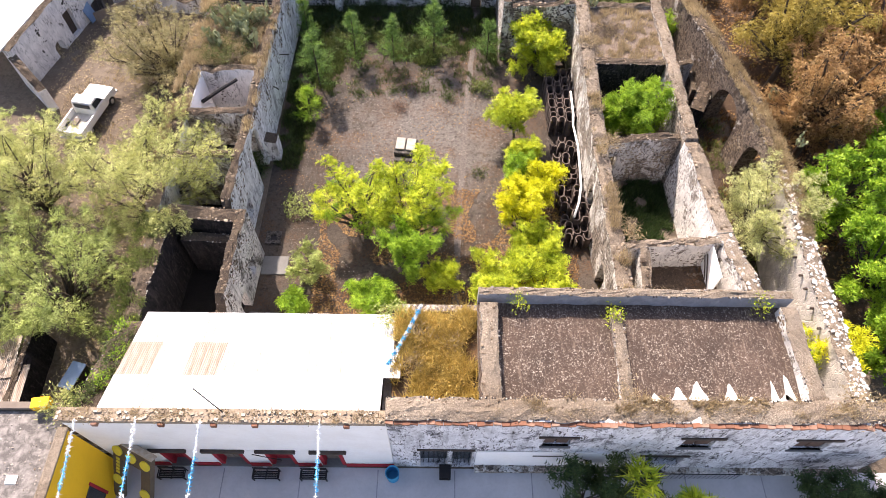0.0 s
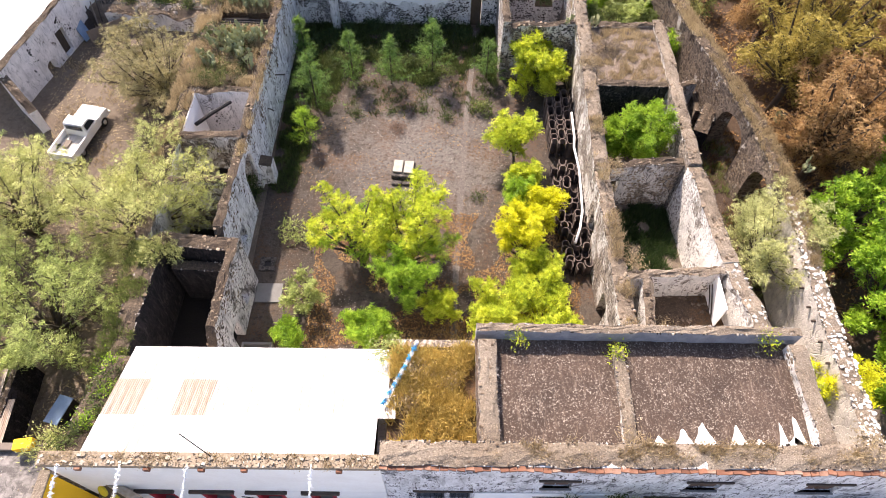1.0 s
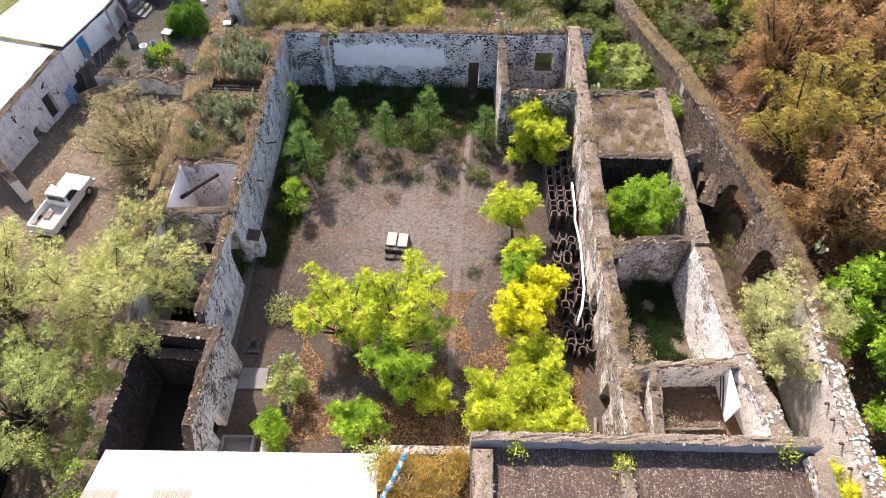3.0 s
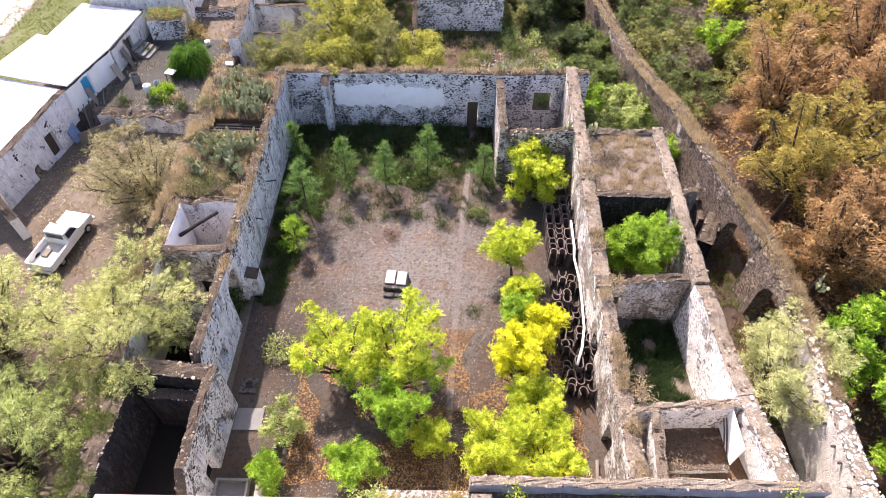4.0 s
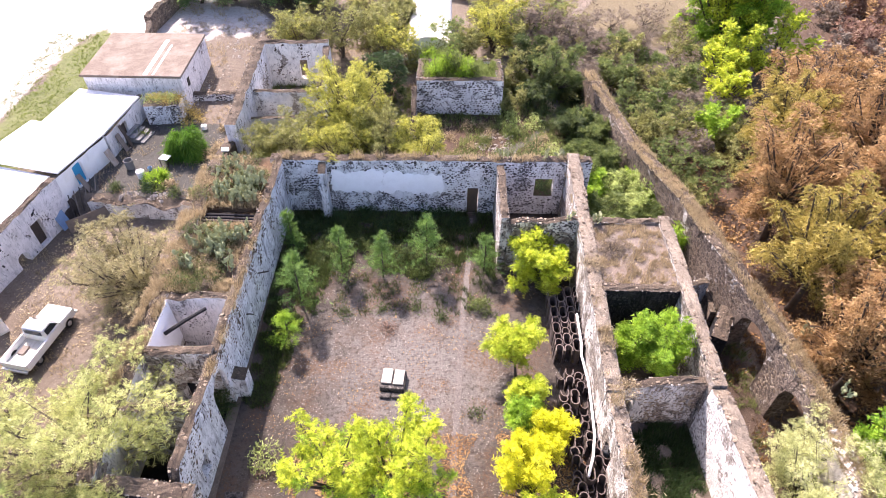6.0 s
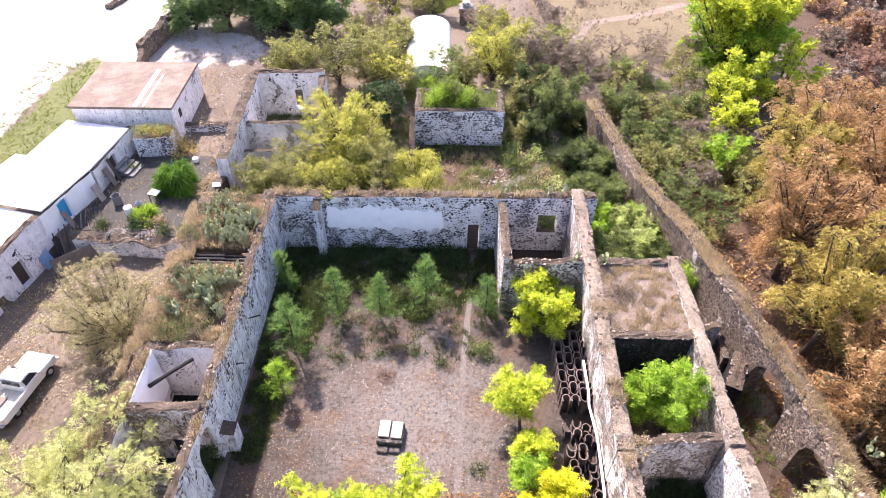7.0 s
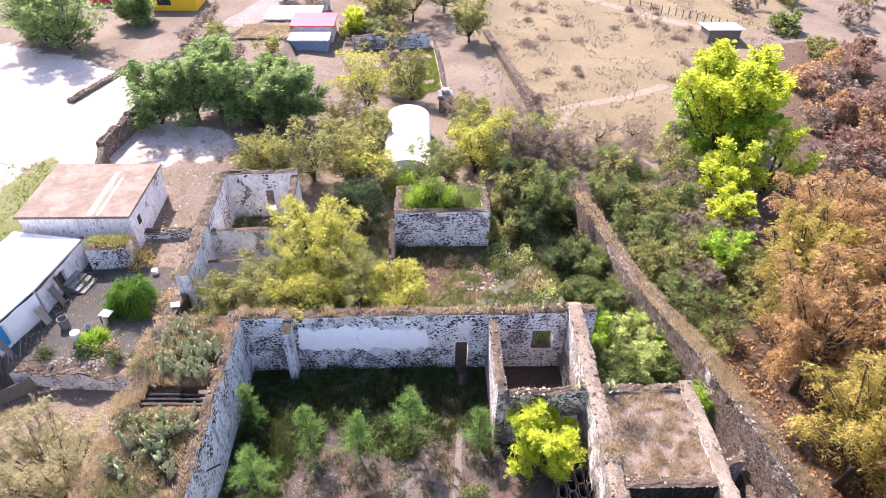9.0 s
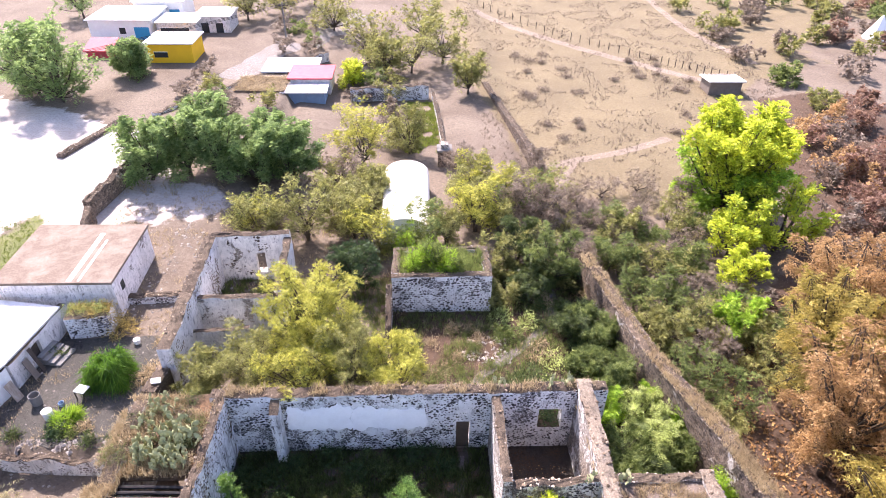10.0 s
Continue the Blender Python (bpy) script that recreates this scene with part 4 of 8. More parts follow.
# ---- ground ----
def ground_sheet():
    xs = np.unique(np.concatenate([np.linspace(-420, -60, 25), np.linspace(-60, -36, 13), np.linspace(-36, 26, 76), np.linspace(26, 60, 30), np.linspace(60, 420, 25)]))
    ys = np.unique(np.concatenate([np.linspace(-250, -10, 17), np.linspace(-10, 70, 90), np.linspace(70, 180, 56), np.linspace(180, 620, 25)]))
    X, Y = np.meshgrid(xs, ys)
    Z = ground_z(X, Y)
    V = np.stack([X, Y, Z], -1).reshape(-1, 3)
    nx, ny = len(xs), len(ys)
    I = np.arange(nx * ny).reshape(ny, nx)
    F = np.stack([I[:-1, :-1], I[:-1, 1:], I[1:, 1:], I[1:, :-1]], -1).reshape(-1, 4)
    me = mesh_of("ground", V, F, M_EARTH, True)
    zones = (("pasture", [(13.5, 84), (24, 76), (34, 82), (44, 90), (50, 112), (120, 180), (300, 420), (-5, 420), (2, 180), (7, 120)]),
             ("dust", [(-40, 30), (-40.3, 52), (-38.9, 65), (-37.4, 75), (-33, 68), (-27, 72), (-26, 80), (-29, 90), (-35, 92), (-46, 98.5), (-56, 102.5), (-120, 140), (-190, 130), (-120, 80), (-80, 60), (-60, 30)]),
             ("dust2", [(-27, 71.5), (-20.5, 72), (-18, 75), (-21, 78), (-27, 79)]),
             # Next two zones: shade of channel and back court painted into the soil.
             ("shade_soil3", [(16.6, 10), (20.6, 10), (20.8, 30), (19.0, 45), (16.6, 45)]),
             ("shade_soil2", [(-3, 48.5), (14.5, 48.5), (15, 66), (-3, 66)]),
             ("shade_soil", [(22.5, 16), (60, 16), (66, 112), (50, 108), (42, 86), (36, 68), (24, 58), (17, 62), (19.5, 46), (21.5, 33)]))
    zones += (("lawn", [(-36.0, 40), (-33.6, 58), (-33.4, 68), (-36.4, 74), (-38.2, 68), (-39.6, 57), (-40.6, 44)]),)
    marks = {}
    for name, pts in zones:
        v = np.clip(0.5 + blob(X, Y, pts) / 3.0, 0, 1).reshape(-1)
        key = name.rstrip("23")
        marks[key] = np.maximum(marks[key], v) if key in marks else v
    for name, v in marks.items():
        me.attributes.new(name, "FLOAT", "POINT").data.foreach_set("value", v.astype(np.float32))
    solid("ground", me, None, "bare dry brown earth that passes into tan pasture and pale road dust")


ground_sheet()
patch("courtyard_floor", [(-12, 13), (10.2, 13), (10.2, 47.5), (-12, 47.5)], M_COURT, "grey-brown trampled earth of the courtyard with fallen leaves", 0.03, 0)
patch("plaza", [(-60, -60), (60, -60), (60, 8.5), (-60, 8.5)], M_PLAZA, "smooth grey concrete paving in front of the houses", 0.03, 0)
ribbon("courtyard_path", [(0.9, 16), (1.2, 24), (1.6, 30), (1.9, 36), (2.4, 41), (2.8, 47.3)], 0.4, M_PATH, "narrow trodden path across the courtyard", 0.05, 2)
ribbon("path", [(2.8, 49), (4.0, 52), (7.5, 55), (10.5, 58), (11.5, 62), (10.5, 66)], 0.7, M_PATH, "trodden earth path among the weeds", 0.06, 3)
ribbon("path", [(14.5, 86.5), (18.8, 88.5), (26, 91), (33, 95)], 1.3, M_TRACK, "pale trodden path over the pasture", 0.02, 4)
ribbon("path", [(18.8, 88.5), (16.5, 84), (15.5, 80)], 1.2, M_TRACK, "pale trodden path over the pasture", 0.025, 5)
ribbon("path", [(9.5, 160), (17, 146), (27, 133), (38, 122), (44, 116), (50, 114)], 2.0, M_TRACK, "pale track along the pasture fence", 0.02, 6)
ribbon("lane", [(-27, 108), (-22.5, 121), (-17, 135), (-10, 152)], 5.0, M_LANE, "grey dusty lane between the far houses", 0.03, 9)
ribbon("path", [(57, 122), (52, 140), (51, 160), (54, 190)], 1.6, M_TRACK, "trodden track over the pasture", 0.02, 7)

# Room floors: the shade inside is painted as black ground.
patch("room_floor", [(-16, 15), (-12.1, 15), (-11.9, 22), (-16, 22)], M_ROOMSHADE, "floor of the roofless front room, blackened for its shade", 0.03, 0)

patch("patio_floor", [(-28.5, 46.8), (-19.2, 46.6), (-19.0, 56.5), (-26.6, 56.6)], M_PATIO, "damp dark earth floor of the patio", 0.035, None, 0.8)

# Same shade-black floor in the other west rooms.
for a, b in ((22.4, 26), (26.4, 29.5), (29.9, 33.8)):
    patch("room_floor", [(-16.6, a), (-12.7, a), (-12.7, b), (-16.6, b)], M_ROOMSHADE, "earth floor of a roofless room, darkened for its shade", 0.03, 0)
# Added dark slab: keeps the sunlit bottom of the opening from showing bright.
solid("window_sill", boxed(7.72, 9.18, 47.46, 48.34, 1.99, 2.05), M_BLOCK, "dark slab added over the wall opening's bright sill")

# ---- courtyard walls ----
W_LABEL = "old rubble courtyard wall with streaked white plaster"
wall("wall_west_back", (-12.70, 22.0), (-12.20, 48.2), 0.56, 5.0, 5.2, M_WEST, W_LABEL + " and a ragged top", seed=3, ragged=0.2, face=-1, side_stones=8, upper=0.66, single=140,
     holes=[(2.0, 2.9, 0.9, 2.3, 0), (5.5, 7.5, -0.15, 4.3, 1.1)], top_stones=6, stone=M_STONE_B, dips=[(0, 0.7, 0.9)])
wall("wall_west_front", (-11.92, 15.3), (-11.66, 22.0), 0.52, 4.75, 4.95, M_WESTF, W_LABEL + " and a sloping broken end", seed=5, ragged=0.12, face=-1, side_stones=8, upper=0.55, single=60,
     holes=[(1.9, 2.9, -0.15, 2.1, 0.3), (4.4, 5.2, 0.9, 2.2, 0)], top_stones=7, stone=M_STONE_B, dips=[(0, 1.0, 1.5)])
wall("pier", (-12.3, 30.3), (-11.45, 30.3), 0.9, 2.1, 1.9, M_WEST, "stump of a rubble pier against the plastered wall", seed=6, ragged=0.05, top_stones=0)
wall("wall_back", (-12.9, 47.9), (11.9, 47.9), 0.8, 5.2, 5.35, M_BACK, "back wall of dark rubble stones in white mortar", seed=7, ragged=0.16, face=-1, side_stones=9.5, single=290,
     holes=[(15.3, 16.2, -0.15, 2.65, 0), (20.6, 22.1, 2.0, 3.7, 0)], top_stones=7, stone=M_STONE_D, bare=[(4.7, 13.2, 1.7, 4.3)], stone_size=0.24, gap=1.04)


def flake(x0, x1, y, z0, z1, seed, cracks=0.16):
    """A sheet of plaster with a broken outline on a wall that looks towards -y."""
    bm = bmesh.new()
    ring = []
    for (p, q), (u, v) in (((x0, z0), (x1, z0)), ((x1, z0), (x1, z1)), ((x1, z1), (x0, z1)), ((x0, z1), (x0, z0))):
        n = max(3, int(math.dist((p, q), (u, v)) / 0.16))
        for k in range(n):
            x, z = p + (u - p) * k / n, q + (v - q) * k / n
            w = cracks * (noise.noise(Vector((x * 0.9, z * 0.9, seed))) + 0.7 * noise.noise(Vector((x * 3, z * 3, seed))) + 0.5 * noise.noise(Vector((x * 8, z * 8, seed))))
            ring.append(bm.verts.new((x + (w if p == u else 0), y, z + (w * 1.6 if q == v else 0))))
    f = bm.faces.new(ring)
    e = bmesh.ops.extrude_face_region(bm, geom=[f])
    bmesh.ops.translate(bm, verts=[v for v in e["geom"] if isinstance(v, bmesh.types.BMVert)], vec=(0, -0.05, 0))
    bmesh.ops.recalc_face_normals(bm, faces=bm.faces)
    return bm


for k in range(2):
    solid("plaster_panel", flake((-8.4, -4.26)[k], (-4.34, 0.4)[k], 47.50, (2.15, 2.2)[k], (4.2, 4.1)[k], 5 + k, 0.22), M_PLASTER, "worn white plaster panel on the back wall", kind="structure")
# Added block: gives the open doorway its dark inside, hiding sunlit ground.
solid("blocked_doorway", boxed(2.45, 3.25, 47.62, 47.9, 0.0, 2.6), M_BLOCK, "brown block added to darken the open doorway", kind="structure")
wall("buttress", (-8.9, 46.6), (-8.9, 47.55), 0.55, 4.6, 5.1, M_WEST, "plastered buttress of the back wall", seed=8, ragged=0.05, top_stones=4)
E_LABEL = "weathered rubble wall with a broken, weedy top"
wall("wall_east_back", (10.3, 28.0), (10.42, 48.2), 0.92, 4.3, 5.7, M_EAST, E_LABEL, seed=9, ragged=0.22, face=1, side_stones=2.2, single=170, top_stones=7, stone=M_STONE_L, top=M_TAN)
wall("wall_east_front", (10.25, 13.6), (10.3, 27.95), 0.9, 4.7, 4.2, M_EAST, E_LABEL, seed=10, ragged=0.3, face=0, side_stones=2.4, single=140, top_stones=7, stone=M_STONE_L, top=M_TAN,
     holes=[(5.4, 6.6, -0.15, 2.4, 0.4), (11.2, 12.4, -0.15, 2.6, 0.5)])
wall("wall_partition", (4.85, 41.2), (4.85, 47.5), 0.55, 5.2, 5.1, M_EAST, "thin rubble partition wall of a roofless room", seed=11, ragged=0.15, face=0, side_stones=4, top_stones=6, stone=M_STONE_L)
wall("wall_room_front", (5.15, 41.3), (9.9, 41.3), 0.5, 4.9, 5.1, M_EAST, "ruined front wall of the roofless room", seed=12, ragged=0.35, face=-1, side_stones=5, top_stones=6, stone=M_STONE_D,
     holes=[(3.3, 4.3, -0.15, 2.2, 0)], bare=[(0, 5, 0, 1.9)])
solid("plaster_panel", flake(6.2, 9.6, 41.05, 0.9, 2.9, 9), M_PLASTER, "grey-white plaster left on a ruined room wall", kind="structure")
wall("wall_east_inner", (16.05, 28.0), (16.05, 41.8), 0.8, 4.9, 5.1, M_EAST, E_LABEL, seed=14, ragged=0.15, face=1, side_stones=2.2, single=60, top_stones=7, stone=M_STONE_L, top=M_TAN)
wall("wall_east_inner_middle", (16.5, 20.75), (16.05, 27.95), 0.9, 4.9, 4.8, M_PALE, "sunlit pale rubble wall with flaking plaster", seed=15, ragged=0.25, face=1, side_stones=2.2, single=60, top_stones=8,
     stone=M_STONE_L, top=M_TAN)
wall("wall_east_inner_front", (17.75, 13.4), (16.5, 20.7), 0.95, 4.9, 4.9, M_PALE, "bright pale rubble wall with stones bared on its top", seed=25, ragged=0.2, face=1, side_stones=0.8, single=40, top_stones=11,
     stone=M_STONE_L, top=M_TAN, top_stone=M_STONE_W)
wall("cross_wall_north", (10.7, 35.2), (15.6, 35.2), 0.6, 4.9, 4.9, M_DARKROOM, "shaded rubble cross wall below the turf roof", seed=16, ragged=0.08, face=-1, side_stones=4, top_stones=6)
wall("cross_wall_middle", (10.7, 28.7), (15.6, 28.7), 0.55, 3.9, 4.4, M_EAST, "rubble cross wall between roofless rooms", seed=17, ragged=0.2, face=-1, side_stones=5, top_stones=6, stone=M_STONE_B,
     holes=[(0.1, 1.2, -0.15, 2.6, 0)])
wall("cross_wall_south", (10.7, 20.1), (16.1, 20.3), 0.5, 4.3, 4.9, M_PALE, "broken pale cross wall between roofless rooms", seed=18, ragged=0.35, face=-1, side_stones=2, top_stones=8, stone=M_STONE_L, top=M_TAN)
# the small room filled with rubble
patch("rubble_floor", [(10.7, 15.8), (17.1, 15.8), (16.2, 20.3), (10.7, 20.3)], M_TURF, "brown earth fill of a ruined room", 0.0, 2.3, 0.0)
wall("low_cross_wall", (12.4, 17.6), (15.6, 17.7), 0.3, 2.75, 2.7, M_PALE, "thin line of a broken partition", seed=19, z0=2.2, ragged=0.1, top_stones=5)
wall("room_wall_west", (11.7, 15.6), (11.75, 20.0), 0.55, 3.4, 4.4, M_PALE, "broken pale wall stub of a ruined room", seed=20, z0=2.2, ragged=0.25, top_stones=8, face=0, side_stones=3, stone=M_STONE_L, top=M_TAN)
solid("plaster_panel", boxed(15.70, 15.78, 17.9, 20.1, 2.5, 4.6), M_WHITE, "bright white plaster panel with dark cracks", kind="structure")
wall("wall_room_south", (11.0, 15.7), (17.0, 15.7), 0.7, 4.4, 4.2, M_PALE, "rubble wall behind the flat roof", seed=21, ragged=0.3, top_stones=7, face=0, side_stones=2, stone=M_STONE_L, top=M_TAN)


# ---- turf-roofed room ----
def turf_roof(name, x0, x1, y0, y1, z, material, label, seed):
    xs, ys = np.linspace(x0, x1, 14), np.linspace(y0, y1, 18)
    X, Y = np.meshgrid(xs, ys)
    Z = z + 0.12 * np.array([[noise.noise(Vector((p * 0.7, q * 0.7, seed))) for p, q in zip(a, b)] for a, b in zip(X, Y)])
    n = X.size
    V = np.concatenate([np.stack([X, Y, Z], -1).reshape(-1, 3), np.stack([X, Y, Z * 0 + z - 0.45], -1).reshape(-1, 3)])
    I = np.arange(n).reshape(X.shape)
    F = [tuple(q) for q in np.stack([I[:-1, :-1], I[:-1, 1:], I[1:, 1:], I[1:, :-1]], -1).reshape(-1, 4)]
    F += [tuple(q[::-1]) for q in np.stack([I[:-1, :-1], I[:-1, 1:], I[1:, 1:], I[1:, :-1]], -1).reshape(-1, 4) + n]
    rim = list(I[0]) + list(I[1:, -1]) + list(I[-1, -2::-1]) + list(I[-2:0:-1, 0])
    F += [(rim[i], rim[(i + 1) % len(rim)], rim[(i + 1) % len(rim)] + n, rim[i] + n) for i in range(len(rim))]
    F = [tuple(int(i) for i in f) for f in F]
    return solid(name, mesh_of(name, V, F, material), None, label)


turf_roof("turf_roof", 10.9, 15.7, 35.0, 41.3, 4.75, M_DRYROOF, "flat earth roof overgrown with dry grass", 3)
wall("turf_room_back", (10.9, 41.5), (16.3, 41.5), 0.5, 4.9, 4.9, M_EAST, "rubble end wall of the turf-roofed room", seed=22, ragged=0.15, top_stones=5, face=1, side_stones=3)

# ---- aqueduct wall ----
A_LABEL = "old stone aqueduct wall with arches and a weedy brown top"
AQ = [(14.7, 65.6), (16.6, 52.5), (18.4, 44.6), (19.7, 37.5), (20.9, 31.0), (21.3, 25.4), (21.02, 20.5), (20.98, 10.0)]
for i in range(len(AQ) - 1):
    p, q = AQ[i], AQ[i + 1]
    h = (2.9, 3.6, 4.5, 4.9, 5.0, 5.0, 4.9, 4.8)
    hole = {1: [(4.0, 6.2, -0.2, 2.6, 1.0)], 3: [(3.1, 6.45, -0.2, 4.1, 1.6)], 4: [(2.0, 5.0, -0.2, 4.0, 1.4)]}.get(i, ())
    mat = M_BEIGE if i >= 5 else M_AQUA
    wall(f"aqueduct_wall_{i + 1}", p, q, 1.1 if i < 5 else 0.95, h[i], h[i + 1], mat, A_LABEL if i < 5 else "pale broken end of the old aqueduct wall", seed=30 + i, ragged=0.15, holes=hole,
         face=-1, side_stones=4.4 if i < 5 else 0, single=70, top_stones=9 if i < 5 else 30, stone=M_STONE_B, top=M_TAN if i > 4 else M_TOP, top_stone=M_STONE_W if i > 4 else None)
wall("channel_wall", (19.4, 41.5), (19.0, 36.0), 0.35, 1.6, 1.6, M_AQUA, "low side wall of a dry channel", seed=39, ragged=0.1, top_stones=3)
wall("channel_block", (16.6, 37.6), (18.9, 38.0), 0.5, 2.4, 2.6, M_EAST, "ruined cross wall of the dry channel", seed=40, ragged=0.2, top_stones=5, face=-1, side_stones=3)
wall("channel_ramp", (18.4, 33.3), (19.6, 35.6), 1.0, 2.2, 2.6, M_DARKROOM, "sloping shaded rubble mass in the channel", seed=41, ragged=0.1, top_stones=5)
# Dark blocks set on the face stand in for the row of putlog holes.
for k in range(9):
    stub = part("beam_stub", boxed(-0.14, 0.1, -0.06, 0.06, -0.06, 0.06), M_WOOD, bpy.data.objects["aqueduct_wall_7" if k < 5 else "aqueduct_wall_6"], "dark block added in place of a shaded putlog hole")
    stub.matrix_basis = pose(20.45, 15.0 + k * 1.1 + 0.12 * (k % 3), 4.25)

# ---- west rooms ----
wall("room_wall_outer_back", (-17.0, 22.0), (-17.0, 48.2), 0.8, 4.7, 5.1, M_PALE, "crumbling outer wall of the west rooms", seed=50, ragged=0.3, face=1, side_stones=2.5, single=60, top_stones=7, stone=M_STONE_B)
wall("room_wall", (-16.6, 33.95), (-12.6, 33.95), 0.5, 4.9, 5.0, M_HOUSEW, "white-plastered cross wall of a roofless room", seed=51, ragged=0.4, top_stones=9, face=-1, side_stones=1.2)
wall("room_wall", (-16.6, 29.7), (-12.6, 29.7), 0.6, 5.1, 5.2, M_EAST, "rubble cross wall between roofless rooms", seed=52, ragged=0.12, top_stones=7, face=-1, side_stones=4, stone=M_STONE_L, holes=[(1.4, 2.6, -0.15, 2.2, 0)])
wall("room_wall", (-16.6, 26.2), (-12.6, 26.2), 0.6, 4.8, 5.0, M_EAST, "rubble cross wall between roofless rooms", seed=53, ragged=0.12, top_stones=7, face=-1, side_stones=4, stone=M_STONE_L)
# Dark-room walls: their shade comes from the near-black material.
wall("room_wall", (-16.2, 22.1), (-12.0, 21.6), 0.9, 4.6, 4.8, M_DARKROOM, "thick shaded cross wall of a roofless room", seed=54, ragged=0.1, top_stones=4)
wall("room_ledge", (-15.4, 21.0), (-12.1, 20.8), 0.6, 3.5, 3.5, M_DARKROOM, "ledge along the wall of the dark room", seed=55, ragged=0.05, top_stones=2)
wall("room_wall_outer_front", (-16.5, 14.6), (-16.3, 22.3), 1.0, 4.5, 4.5, M_DARKROOM, "blotchy wall of the roofless front room, darkened for its shade", seed=56, ragged=0.25, top_stones=6)
solid("plaster_panel", boxed(-16.56, -16.50, 30.1, 33.6, 1.2, 4.9), M_PLASTER, "white plaster on a roofless room's wall", kind="structure")
turf_roof("turf_roof", -17.3, -12.62, 34.2, 40.7, 4.85, M_TURF, "collapsed earth roof overgrown with grass and cactus", 5)
turf_roof("turf_roof", -17.3, -12.62, 42.3, 48.2, 4.85, M_TURF, "earth roof overgrown with grass and cactus", 6)
turf_roof("turf_roof", -17.3, -16.4, 40.7, 42.3, 4.8, M_TURF, "broken strip of an earth roof", 7)
wall("room_wall", (-16.6, 40.5), (-12.6, 40.5), 0.4, 4.4, 4.4, M_DARKROOM, "wall of a collapsed room under the turf", seed=57, ragged=0.05, top_stones=0)

# ---- behind the courtyard ----
wall("tank_front_wall", (-2.1, 59.9), (5.8, 59.9), 0.6, 5.1, 5.2, M_BACK, "dark rubble wall of an old cistern", seed=60, ragged=0.12, face=-1, side_stones=8, top_stones=6, single=150, stone_size=0.28, gap=1.08)
wall("tank_side_wall", (5.5, 60.2), (5.5, 63.6), 0.6, 5.1, 4.8, M_BACK, "dark rubble wall of an old cistern", seed=61, ragged=0.12, face=-1, side_stones=4, top_stones=5)
wall("tank_side_wall", (-1.8, 63.6), (-1.8, 60.2), 0.6, 4.8, 5.1, M_BACK, "dark rubble wall of an old cistern", seed=62, ragged=0.12, face=-1, side_stones=4, top_stones=5)
wall("tank_back_wall", (-2.1, 63.9), (5.8, 63.9), 0.6, 4.8, 4.8, M_BACK, "dark rubble wall of an old cistern", seed=63, ragged=0.12, top_stones=5)
turf_roof("tank_fill", -1.6, 5.3, 60.1, 63.7, 4.7, M_TURF, "earth fill of the old cistern, overgrown", 8)
wall("stub_wall", (-2.3, 55.6), (-2.3, 59.5), 0.45, 2.4, 4.6, M_EAST, "broken stub of a rubble wall", seed=64, ragged=0.2, face=0, side_stones=5, top_stones=5, stone=M_STONE_D)
# ruined house with white rooms
RUIN = "roofless ruin wall with white plaster inside"
wall("ruin_wall", (-16.9, 51.5), (-16.9, 64.0), 0.9, 5.6, 6.3, M_HOUSEW, RUIN, seed=66, ragged=0.25, face=0, side_stones=2.5, top_stones=7, stone=M_STONE_B, z0=1)
wall("ruin_wall", (-17.2, 64.0), (-10.6, 64.4), 0.7, 6.2, 6.3, M_PALE, RUIN, seed=67, ragged=0.2, face=-1, side_stones=0.6, top_stones=7, stone=M_STONE_B, z0=1, holes=[(3.6, 4.4, 2.6, 4.6, 0)])
wall("ruin_wall", (-10.7, 64.0), (-10.7, 58.2), 0.6, 6.0, 5.2, M_HOUSEW, RUIN, seed=68, ragged=0.25, face=-1, side_stones=2, top_stones=6, z0=1)
wall("ruin_wall", (-16.5, 57.6), (-10.4, 57.8), 0.5, 5.0, 5.0, M_PALE, RUIN, seed=69, ragged=0.1, top_stones=3, z0=1)
wall("ruin_wall", (-16.5, 55.4), (-12.4, 55.6), 0.4, 3.6, 3.8, M_PALE, RUIN, seed=70, ragged=0.1, top_stones=3, z0=1)
# patio and yard walls on the west
wall("patio_wall", (-27.6, 46.2), (-17.6, 45.6), 0.45, 1.9, 1.7, M_PALE, "low broken patio wall of pale stones", seed=71, z0=0.3, ragged=0.75, top_stones=8, face=-1, side_stones=4, stone=M_STONE_L)
wall("yard_wall", (-24.6, 60.5), (-17.4, 60.8), 0.7, 2.9, 2.9, M_BACK, "low dark dry-stone wall", seed=72, z0=1.4, ragged=0.25, top_stones=12, face=-1, side_stones=8)
wall("street_wall", (-31.0, 72.4), (-29.3, 82.0), 0.7, 4.6, 5.0, M_AQUA, "old stone wall along the dusty road", seed=73, z0=1.5, ragged=0.55, face=0, side_stones=4, top_stones=6, stone=M_STONE_B)
wall("street_wall", (-29.6, 68.0), (-30.4, 71.6), 0.6, 4.4, 4.6, M_AQUA, "old stone wall along the dusty road", seed=74, z0=1.5, ragged=0.3, face=0, side_stones=4, top_stones=6, stone=M_STONE_B)
wall("kerb_wall", (-39.3, 84.5), (-36.2, 94.2), 0.8, 3.4, 3.4, M_AQUA, "low rubble kerb across the dusty road", seed=75, z0=2.0, ragged=0.2, top_stones=8)
wall("lane_wall", (10.0, 112.0), (14.0, 84.5), 0.8, 1.6, 2.2, M_AQUA, "low rubble wall along the pasture", seed=76, ragged=0.2, face=0, side_stones=4, top_stones=6, stone=M_STONE_B)
